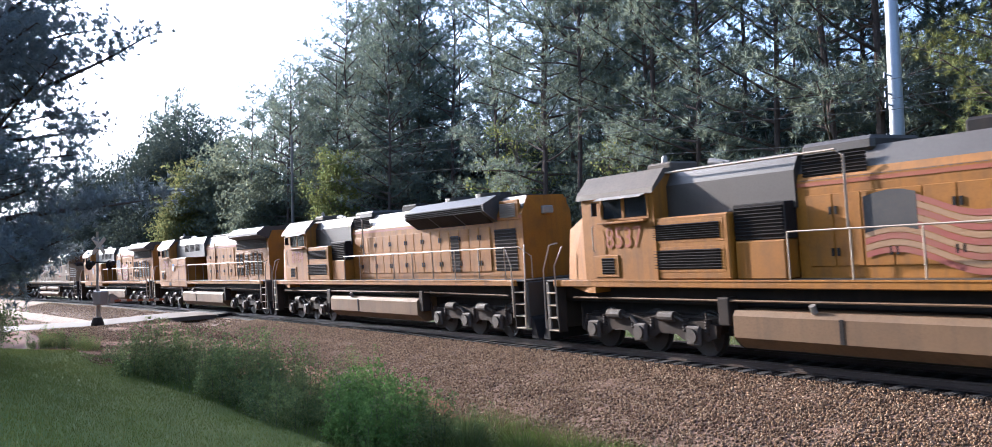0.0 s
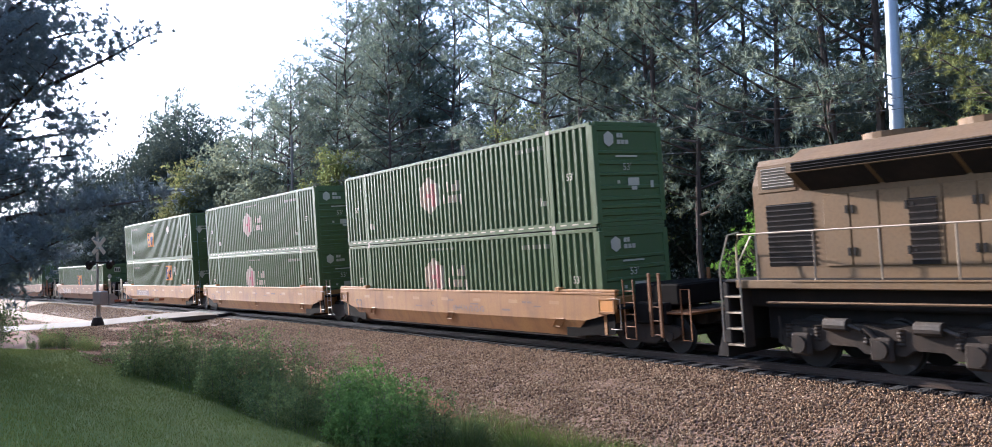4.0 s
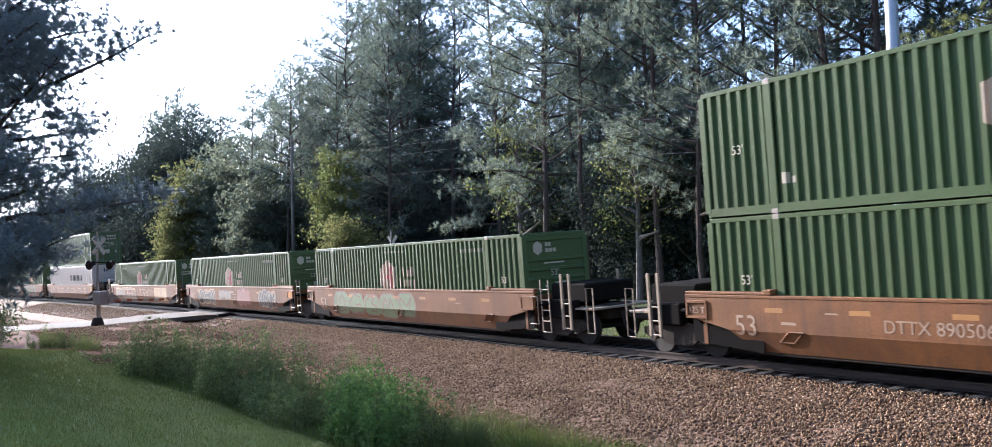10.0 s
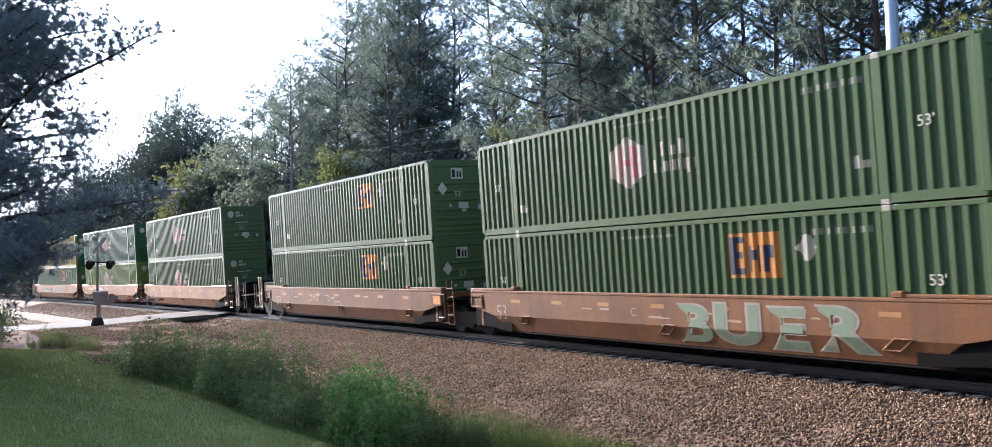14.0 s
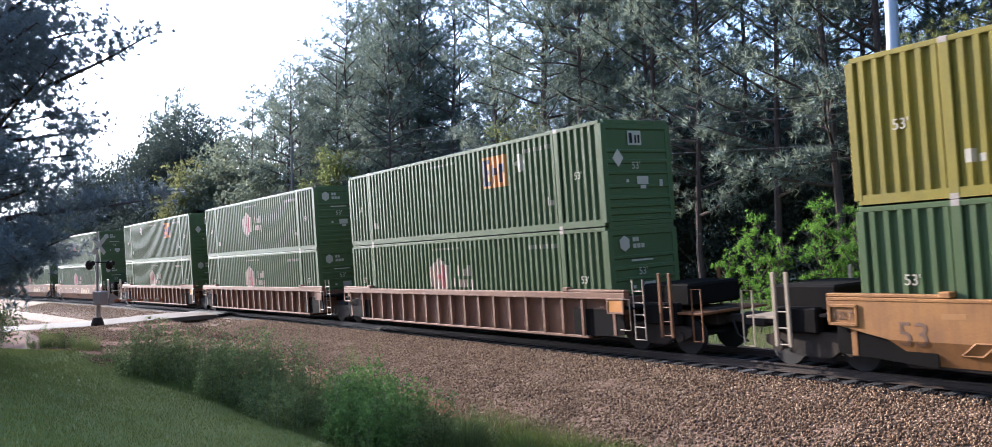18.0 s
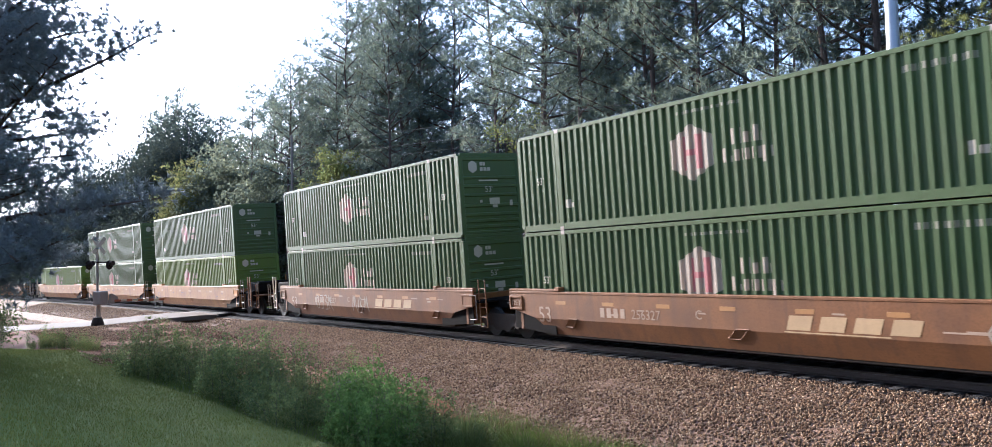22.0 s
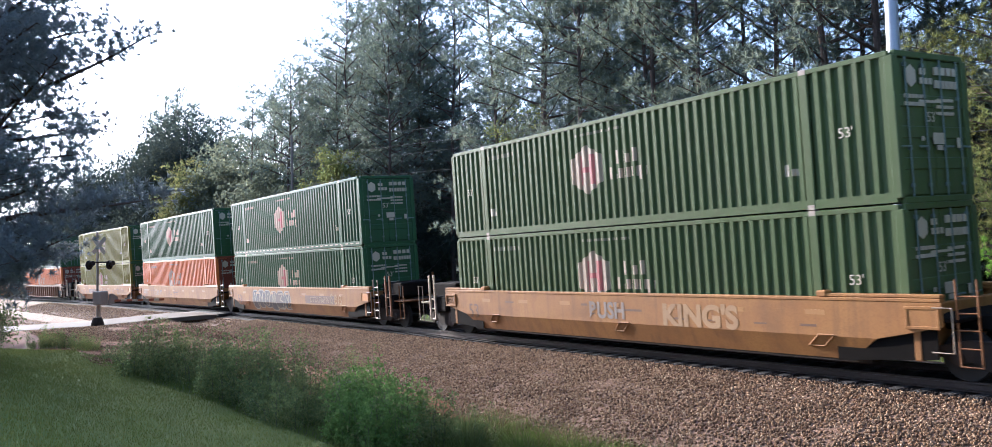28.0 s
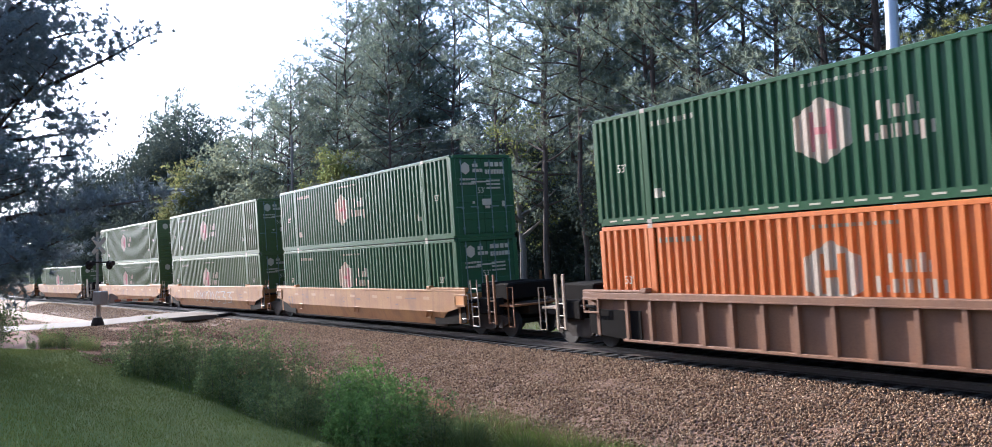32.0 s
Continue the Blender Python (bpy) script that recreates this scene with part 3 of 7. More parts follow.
def limb(mesh, rng, start, direction, length, radius, droop, steps=4):
    pts, p, d = [Vector(start)], Vector(start), Vector(direction).normalized()
    for i in range(steps):
        d = (d + Vector((rng.normal() * 0.13, rng.normal() * 0.13, droop / steps + rng.normal() * 0.06))).normalized()
        p = p + d * (length / steps)
        pts.append(p.copy())
    mesh.tube(pts, [radius * (1 - 0.8 * i / steps) for i in range(steps + 1)], 5)
    return pts


def pine(seed, height, bare, spread, limbs, clumps, each, blades, length, width, label, leaf=None, lean=0.0, girth=0.2, puff=0.26, rise_low=0.15):
    """A pine whose limbs carry rounded clumps of needle tufts on side twigs, with gaps between the clumps."""
    rng = np.random.default_rng(seed)
    tree = thing("pine_tree", label, "tree")
    wood = Mesh()
    trunk, x, y = [], 0.0, 0.0
    for i in range(9):
        trunk.append((x, y, height * i / 8 - (0.5 if i == 0 else 0)))
        x, y = x + rng.normal() * 0.12 + lean, y + rng.normal() * 0.12
    wood.tube(trunk, [girth * (1 - 0.1 * i) for i in range(9)], 8)
    spots, leans = [], []
    for k in range(limbs):
        u = bare + (0.99 - bare) * (k + rng.uniform(0, 1)) / limbs
        i = min(int(u * 8), 7)
        a = Vector(trunk[i]).lerp(Vector(trunk[i + 1]), u * 8 - i)
        az = k * 2.4 + rng.normal() * 0.5
        v = (u - bare) / (1 - bare)
        ln = spread * (0.5 + 0.5 * math.sin(math.pi * min(1, 0.25 + 0.62 * v))) * rng.uniform(0.55, 1.2) * (1 - 0.45 * v ** 4)
        pts = limb(wood, rng, a, (math.cos(az), math.sin(az), rise_low + 0.6 * v), ln, 0.025 + 0.012 * ln, rng.uniform(-0.2, 0.3))
        n = max(3, int(clumps * ln / spread))
        for q in range(n):
            w = min(1.0, 0.3 + 0.7 * (q + rng.uniform(0, 1)) / n)
            j = min(int(w * 4), 3)
            base = Vector(pts[j]).lerp(Vector(pts[j + 1]), w * 4 - j)
            out = rng.normal() * 0.24 * ln * (1.15 - w) + rng.normal() * 0.15
            centre = base + Vector((-math.sin(az) * out, math.cos(az) * out, rng.normal() * 0.14 + 0.1 + 0.12 * abs(out)))
            wood.tube([base, centre], [0.018, 0.006], 3)
            r = puff * rng.uniform(0.7, 1.35)
            off = rng.normal(size=(each, 3)) * np.array([r, r, r * 0.62])
            spots.append(np.array(centre) + off)
            leans.append(off / (r + 0.05) * 0.55 + np.array((math.cos(az) * 0.25, math.sin(az) * 0.25, 0.1)))
    part("trunk", wood, M_BARK, tree)
    me = tufts(rng, np.concatenate(spots), np.concatenate(leans), blades, length, width, leaf or L_PINE)
    part("crown", me, me.materials[0], tree)
    return tree


def broadleaf(seed, height, radius, clumps, per, size, label, leaf, low=0.25, bark=None):
    rng = np.random.default_rng(seed)
    tree = thing("broadleaf_tree", label, "tree")
    wood = Mesh()
    trunk = [(0, 0, -0.4), (0.05, 0.02, height * 0.25), (rng.normal() * 0.3, rng.normal() * 0.3, height * 0.55), (rng.normal() * 0.5, rng.normal() * 0.5, height * 0.9)]
    wood.tube(trunk, [height * 0.02, height * 0.016, height * 0.011, 0.02], 8)
    lumps = []
    for k in range(14):
        az, v = k * 2.4, (k + 0.5) / 14
        start = Vector((0, 0, height * (low + 0.5 * v)))
        ln = radius * (0.55 + 0.45 * math.sin(math.pi * (0.15 + 0.8 * v))) * rng.uniform(0.7, 1.1)
        pts = limb(wood, rng, start, (math.cos(az), math.sin(az), 0.35 + 0.6 * v), ln, 0.05 + 0.01 * height * (1 - v), 0.1)
        lumps += [pts[2], pts[3], pts[4]]
    centre = np.array([(p.x, p.y, p.z) for p in lumps])
    pick = rng.integers(0, len(centre), clumps)
    pts = centre[pick] + rng.normal(size=(clumps, 3)) * np.array([radius * 0.2, radius * 0.2, height * 0.06])
    pts = np.concatenate([pts, np.stack([rng.normal(size=clumps // 4) * radius * 0.4, rng.normal(size=clumps // 4) * radius * 0.4, rng.uniform(low * height, height * 0.95, clumps // 4)], 1)])
    part("trunk", wood, bark or M_PALEBARK, tree)
    me = leaves(rng, pts, per, 0.28 + 0.03 * radius, size, leaf)
    part("crown", me, leaf, tree)
    return tree


def spread_copies(kinds, places, group):
    """Each place: kind, s, y, turn, size. The first use of a kind takes the original."""
    used = set()
    for k, s, y, turn, size in places:
        x, yy = bend(s, y)
        m = pose(x, yy, float(ground_z(s, y)), 0, 0, turn)
        ob = kinds[k]
        if k in used:
            ob = copy_thing(ob, m)
        else:
            used.add(k)
            ob.matrix_basis = m
        ob.scale = (size, size, size)
        tagged(ob, group=group)


woods = [pine(11, 25, 0.2, 4.4, 40, 10, 6, 15, 0.4, 0.021, "tall dark green pine with a bare lower trunk", puff=0.3),
         pine(12, 27, 0.36, 4.0, 34, 10, 6, 15, 0.4, 0.021, "tall slender dark green pine in the wood", puff=0.3),
         pine(13, 23, 0.2, 4.6, 40, 10, 6, 15, 0.4, 0.021, "dense dark green pine at the wood's edge", puff=0.3),
         pine(14, 28, 0.42, 4.6, 34, 11, 6, 15, 0.4, 0.021, "tall pine with a high open crown", lean=0.05, puff=0.3),
         broadleaf(15, 15, 5.0, 620, 36, 0.12, "broadleaf tree in the wood, leaves darkened for shade", L_SHADE, 0.12),
         broadleaf(16, 9, 4.0, 460, 36, 0.1, "leafy understorey tree with shade-darkened leaves below the pines", L_SHADE, 0.05)]
rng = random.Random(5)
places = []
# Kind 5 fills the wood's foot with leaves painted dark as shade.
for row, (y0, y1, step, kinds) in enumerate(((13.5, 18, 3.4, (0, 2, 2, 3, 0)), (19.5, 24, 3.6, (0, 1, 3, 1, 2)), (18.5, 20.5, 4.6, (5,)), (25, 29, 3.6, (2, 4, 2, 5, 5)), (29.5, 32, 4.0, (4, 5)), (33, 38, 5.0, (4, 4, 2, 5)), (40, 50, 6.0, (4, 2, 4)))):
    s = -112 - 14 * row
    while s < 30:
        y = rng.uniform(y0, y1)
        if (abs(s - ROAD_S) > 5.0 or row > 3) and s > -2.6 * (y + 11.5):
            places.append((rng.choice(kinds), s + rng.uniform(-1.2, 1.2), y, rng.uniform(0, 360), rng.uniform(0.88, 1.1)))
        s += step * rng.uniform(0.7, 1.3)
for i in range(70):
    places.append((rng.choice((0, 2, 4, 4, 5)), rng.uniform(-260, -150), rng.uniform(26, 75), rng.uniform(0, 360), rng.uniform(0.65, 0.9)))
for i in range(12):
    places.append((rng.choice((0, 2, 4, 5)), rng.uniform(-300, -150), rng.uniform(-60, -14), rng.uniform(0, 360), rng.uniform(0.8, 1.0)))
# the wood's open end beyond the lane: tall pines stepping down to a hazy line of trees
for s, y, k, size in ((-75, 13, 0, 0.86), (-80, 16, 2, 0.96), (-84, 13.5, 1, 0.76), (-70, 17, 3, 0.93), (-89, 19, 2, 0.95), (-94, 21, 0, 0.86), (-101, 23, 2, 0.98), (-67, 21, 0, 1.08), (-74, 24, 3, 1.05), (-85, 27, 1, 1.1), (-95, 29, 3, 1.02),
                      (-124, 22, 4, 1.65), (-128, 24, 4, 1.8), (-134, 26, 2, 1.3), (-139, 24, 4, 1.65), (-145, 27, 0, 1.2), (-146, 31, 4, 1.95), (-152, 30, 2, 1.25), (-158, 27, 4, 1.6), (-162, 22, 4, 1.45), (-150, 20, 4, 1.45), (-166, 26, 4, 1.45), (-172, 24, 4, 1.35), (-180, 22, 4, 1.3), (-118, 24, 2, 1.0), (-138, 30, 2, 1.22), (-190, 24, 4, 1.1), (-160, 18, 5, 1.3), (-175, 15, 5, 1.2), (-135, 19, 5, 1.5), (-147, 18, 5, 1.5), (-200, 20, 4, 1.0), (-215, 16, 4, 0.9), (-230, 12, 4, 0.9), (-122, 20, 5, 1.7)):
    places.append((k, s, y, rng.uniform(0, 360), size))
spread_copies(woods, places, "wood beside the railway")

# ---- containers ----
CL, CW, CH = 16.154, 2.59, 2.896
riders = []  # thing, way along the track at the start, height over the rails
PITCH, OUT, SLOPE, DEEP = 0.277, 0.105, 0.03, 0.085


def profile(x0, x1):
    """Corners of the folded side sheet between two posts: x and depth."""
    n = max(1, round((x1 - x0) / PITCH))
    p = (x1 - x0) / n
    pts = []
    for i in range(n):
        a = x0 + i * p
        pts += [(a, DEEP), (a + (p - OUT - 2 * SLOPE) / 1, DEEP), (a + p - OUT - SLOPE, 0.0), (a + p - SLOPE, 0.0)]
    return pts + [(x1, DEEP)]


POST = 6.096
SPANS = [(-CL / 2 + 0.13, -POST - 0.1), (-POST + 0.1, POST - 0.1), (POST + 0.1, CL / 2 - 0.13)]
FOLDS = [profile(a, b) for a, b in SPANS]
Z0, Z1 = 0.2, CH - 0.11


def sheet_mesh():
    m = Mesh()
    for pts in FOLDS:
        n = len(pts)
        vs = [(x, -CW / 2 + d + 0.008, z) for z in (Z0, Z1) for x, d in pts]
        m.add(vs, [(i, i + 1, n + i + 1, n + i) for i in range(n - 1)])
    return m


def painted(pieces, lift=0.004):
    """Paint that follows the folds: pieces of (x0, x1, low, high), where low and high are heights or functions of x."""
    m = Mesh()
    for x0, x1, low, high in pieces:
        for pts in FOLDS:
            for (xa, da), (xb, db) in zip(pts, pts[1:]):
                a, b = max(xa, x0), min(xb, x1)
                if b - a < 0.002:
                    continue
                row = []
                for x in (a, b):
                    d = da + (db - da) * (x - xa) / (xb - xa)
                    lo, hi = (low(x) if callable(low) else low), (high(x) if callable(high) else high)
                    row.append((x, -CW / 2 + d + 0.008 - lift, max(lo, Z0)))
                    row.append((x, -CW / 2 + d + 0.008 - lift, max(hi, Z0)))
                m.add(row, [(0, 2, 3, 1)])
    return m


def hexagon(cx, cz, w, h):
    side = h * 0.5
    up = lambda x: cz + h / 2 - abs(x - cx) / w * (h - side) / 2
    return [(cx - w, cx + w, lambda x: 2 * cz - up(x), up)]


def bars(x, z, w, h, n, gap=0.3):
    """A row of plain bars in place of writing."""
    step = w / n
    return [(x + i * step, x + (i + 1 - gap) * step, z, z + h) for i in range(n)]


def mono(cx, cz, s):
    return [(cx - s, cx - s * 0.55, cz - s * 1.4, cz + s * 1.4), (cx + s * 0.55, cx + s, cz - s * 1.4, cz + s * 1.4), (cx - s * 0.55, cx + s * 0.55, cz - s * 0.25, cz + s * 0.25)]


SHEET = sheet_mesh().data("side_panel")
POST_MESH = Mesh().box(-0.1, 0.1, -CW / 2, -CW / 2 + 0.07, 0.02, CH - 0.02, 0.012).data("side_post")
CORNER_MESH = Mesh().box(-0.09, 0.09, -0.09, 0.09, 0.1, CH - 0.1, 0.015).data("corner_post")
CAST_MESH = Mesh().box(-0.09, 0.09, -0.082, 0.082, -0.06, 0.06, 0.012).data("corner_casting")
TOP_RAIL = Mesh().box(-CL / 2 + 0.1, CL / 2 - 0.1, -CW / 2 + 0.004, -CW / 2 + 0.09, CH - 0.115, CH - 0.01, 0.012).data("top_rail")
LOW_RAIL = Mesh().prism([(-CL / 2 + 0.1, 0.05), (CL / 2 - 0.1, 0.05), (CL / 2 - 0.1, 0.215), (-CL / 2 + 0.1, 0.215)], -CW / 2 + 0.006, -CW / 2 + 0.03).add(
    [(x, y, z) for z in (0.03, 0.07) for x in (-CL / 2 + 0.1, CL / 2 - 0.1) for y in (-CW / 2 + 0.002, -CW / 2 + 0.1)], [(0, 1, 3, 2), (4, 6, 7, 5), (0, 2, 6, 4), (1, 5, 7, 3)]).data("bottom_rail")
rp = []
for k in range(27):
    x = -CL / 2 + 0.1 + k * 0.59
    rp += [(x, CH - 0.05), (x + 0.28, CH - 0.05), (x + 0.31, CH - 0.028), (x + 0.56, CH - 0.028)]
rp.append((CL / 2 - 0.1, CH - 0.05))
ROOF = Mesh().loft([[(x, y, z) for y, z in ((-CW / 2 + 0.08, zz), (CW / 2 - 0.08, zz), (CW / 2 - 0.08, CH - 0.1), (-CW / 2 + 0.08, CH - 0.1))] for x, zz in rp]).data("roof")
FLOOR = Mesh().box(-CL / 2 + 0.1, CL / 2 - 0.1, -CW / 2 + 0.05, CW / 2 - 0.05, 0.03, 0.16).data("floor_frame")
wp = [(0.1, 0.045)]
for z0, z1 in ((0.14, 0.2), (0.32, 0.4), (0.52, 0.6), (0.74, 0.82), (1.05, 1.13), (1.42, 1.48), (1.72, 1.8), (2.02, 2.08), (CH - 0.24, CH - 0.12)):
    wp += [(z0 - 0.03, 0.045), (z0, 0.004), (z1, 0.004), (z1 + 0.02, 0.045)]
END_WALL = Mesh().loft([[(CL / 2 - d, -CW / 2 + 0.1, z), (CL / 2 - d, CW / 2 - 0.1, z), (CL / 2 - 0.09, CW / 2 - 0.1, z), (CL / 2 - 0.09, -CW / 2 + 0.1, z)] for z, d in wp]).data("end_wall")
dp = [(0.16, 0.055)]
for z in (0.75, 1.35, 1.95):
    dp += [(z - 0.12, 0.055), (z - 0.1, 0.03), (z + 0.1, 0.03), (z + 0.12, 0.055)]
dp.append((CH - 0.14, 0.055))
DOOR = Mesh().loft([[(CL / 2 - d, 0.01, z), (CL / 2 - d, CW / 2 - 0.1, z), (CL / 2 - 0.09, CW / 2 - 0.1, z), (CL / 2 - 0.09, 0.01, z)] for z, d in dp]).data("door")
ROD = Mesh().tube([(CL / 2 + 0.005, 0, 0.12), (CL / 2 + 0.005, 0, CH - 0.12)], 0.017, 6)
for z in (0.3, 1.0, 2.0, 2.6):
    ROD.box(CL / 2 - 0.03, CL / 2 + 0.02, -0.035, 0.035, z, z + 0.07)
ROD.box(CL / 2 - 0.0, CL / 2 + 0.03, -0.02, 0.3, 1.05, 1.09, 0.008)
ROD = ROD.data("lock_rod")
END_RAIL = Mesh().box(CL / 2 - 0.1, CL / 2 - 0.005, -CW / 2 + 0.1, CW / 2 - 0.1, -0.06, 0.06, 0.012).data("end_rail")

HEX_X, HEX_Z = -0.97, 1.6
D_HEX = painted(hexagon(HEX_X, HEX_Z, 0.64, 1.36)).data("emblem")
D_MONO = painted(mono(HEX_X, HEX_Z, 0.29), 0.008).data("emblem_mark")
WORD = [(0.28, 0.36, 1.62, 1.98), (0.46, 0.54, 1.62, 1.98), (0.62, 0.7, 1.62, 1.86), (0.76, 0.84, 1.62, 1.86), (0.9, 0.98, 1.62, 1.98), (1.03, 1.1, 1.62, 1.84),
        (0.0, 0.09, 1.24, 1.56), (0.16, 0.26, 1.24, 1.38), (0.34, 0.42, 1.24, 1.5), (0.5, 0.58, 1.24, 1.5), (0.64, 0.7, 1.24, 1.5), (0.8, 0.88, 1.24, 1.5), (0.96, 1.03, 1.24, 1.5), (1.12, 1.2, 1.14, 1.5), (1.28, 1.36, 1.24, 1.48)]
D_WORD = painted(WORD).data("wordmark")
D_SMALL = painted(bars(-1.35, 2.53, 1.9, 0.075, 19, 0.4)).data("small_mark")
D_NUMBER = painted(bars(4.35, 2.4, 1.45, 0.13, 13, 0.45)).data("number_mark")
D_NUMBERB = painted(bars(-5.8, 2.4, 1.45, 0.13, 13, 0.45)).data("number_mark")
D_MARK = painted([(5.45, 5.62, 0.75, 1.0), (5.68, 5.86, 0.75, 0.9), (-5.86, -5.7, 0.62, 0.86), (-5.66, -5.5, 0.62, 0.76)]).data("data_mark")
diamond = lambda cx, cz, r: [(cx - r, cx + r, lambda x: cz - (r - abs(x - cx)) * 1.25, lambda x: cz + (r - abs(x - cx)) * 1.25)]
SIGNS = {}
for key, (qx, qz, dx, dz) in {"emp": (2.85, 2.02, 4.25, 2.15), "emp_b": (0.0, 1.52, 4.3, 1.76), "emp_c": (0.35, 1.54, -4.07, 1.74), "emp_d": (-1.15, 1.55, 3.06, 2.1), "emp_e": (3.1, 2.05, -3.3, 2.25)}.items():
    SIGNS[key] = (painted([(qx - 0.72, qx + 0.72, qz - 0.5, qz + 0.5)]).data("sign_square"),
                  painted([(qx + a, qx + b, qz + c, qz + d) for a, b, c, d in ((-0.62, -0.48, -0.42, 0.42), (-0.48, -0.22, 0.28, 0.42), (-0.48, -0.26, -0.06, 0.08), (-0.48, -0.22, -0.42, -0.28), (-0.12, -0.02, -0.36, 0.22), (-0.02, 0.08, -0.1, 0.12), (0.1, 0.2, -0.36, 0.22), (0.3, 0.4, -0.36, 0.22), (0.4, 0.58, -0.06, 0.22))], 0.008).data("sign_mark"),
                  painted(diamond(dx, dz, 0.27)).data("hazard_diamond"))
D_WRITING = painted(bars(0.3, 1.55, 4.15, 0.5, 12, 0.3)).data("wordmark")
D_DASH = Mesh()
for k in range(30):
    a = -7.6 + k * 0.52
    D_DASH.box(a, a + 0.26, -CW / 2 + 0.0, -CW / 2 + 0.006, 0.11, 0.15)
D_DASH = D_DASH.data("reflective_tape")
EX = CL / 2
END_HEX = Mesh().add([(EX + 0.004, -0.72 + 0.2 * math.sin(k * math.pi / 3), 2.42 + 0.22 * math.cos(k * math.pi / 3)) for k in range(6)], [(0, 1, 2, 3, 4, 5)]).data("emblem")
END_WORD = Mesh()
for y, z, w, h in ((-0.42, 2.46, 0.1, 0.12), (-0.3, 2.46, 0.1, 0.12), (-0.42, 2.28, 0.12, 0.12), (-0.27, 2.28, 0.12, 0.12), (-0.12, 2.28, 0.12, 0.12), (-0.5, 1.92, 0.8, 0.05)):
    END_WORD.box(EX + 0.001, EX + 0.005, y, y + w, z, z + h)
END_WORD = END_WORD.data("wordmark")
END_PLATES = Mesh()
for y, z, w, h in ((-0.1, 1.12, 0.42, 0.22), (0.02, 1.0, 0.2, 0.1), (-0.5, 1.18, 0.1, 0.09), (0.75, 1.05, 0.12, 0.2)):
    END_PLATES.box(EX + 0.001, EX + 0.006, y, y + w, z, z + h)
END_PLATES = END_PLATES.data("data_plate")
END_SQUARE = Mesh().box(EX + 0.001, EX + 0.005, -0.35, 0.15, 2.2, 2.6).data("sign_square")
END_BARS = Mesh().box(EX + 0.005, EX + 0.008, -0.3, -0.18, 2.26, 2.54).box(EX + 0.005, EX + 0.008, -0.1, -0.03, 2.26, 2.48).box(EX + 0.005, EX + 0.008, 0.02, 0.09, 2.26, 2.48).data("sign_mark")
END_DIAMOND = Mesh().add([(EX + 0.004, -0.75, 2.1), (EX + 0.004, -0.55, 1.85), (EX + 0.004, -0.75, 1.6), (EX + 0.004, -0.95, 1.85)], [(0, 1, 2, 3)]).data("hazard_diamond")
DOOR_TEXT = Mesh()
for y, z, w, h, n in ((0.12, 2.48, 0.85, 0.15, 4), (0.12, 2.22, 0.85, 0.15, 7), (-0.95, 2.0, 0.7, 0.07, 6), (-0.95, 1.85, 0.7, 0.07, 7), (0.15, 1.95, 0.6, 0.06, 6), (0.15, 1.82, 0.6, 0.06, 6), (0.15, 1.69, 0.6, 0.06, 6)):
    for k in range(n):
        DOOR_TEXT.box(EX - 0.03, EX + 0.004, y + k * w / n, y + (k + 0.7) * w / n, z, z + h)
DOOR_TEXT = DOOR_TEXT.data("number_mark")
TEXTS = {}


def lettering(words, size, mat, parent, m, squeeze=1.0):
    """Lettering whose mesh is shared by all that bear the same words."""
    key = (words, size, mat.name)
    if key not in TEXTS:
        ob = fit_text(words, size, mat, parent, m, squeeze=squeeze)
        TEXTS[key] = ob.data
        return ob
    ob = tagged(new("lettering", TEXTS[key]), kind="stuff")
    ob.parent = parent
    ob.matrix_basis = m @ Matrix.Diagonal((squeeze, 1, 1, 1))
    return ob


COLOUR_WORDS = {"green": "green", "deep": "dark green", "pale": "pale green", "olive": "bleached yellow", "moss": "yellowed green", "orange": "bright orange", "white": "dirty white"}
BRAND_WORDS = {"hub": "a hexagon emblem", "emp": "an amber square sign", "stg": "dark grey lettering bars", "plain": "no large sign"}


# On these containers the ends take a darker colour than the sides.
END_COLOUR = {"orange": "brick", "olive": "deep", "moss": "deep"}


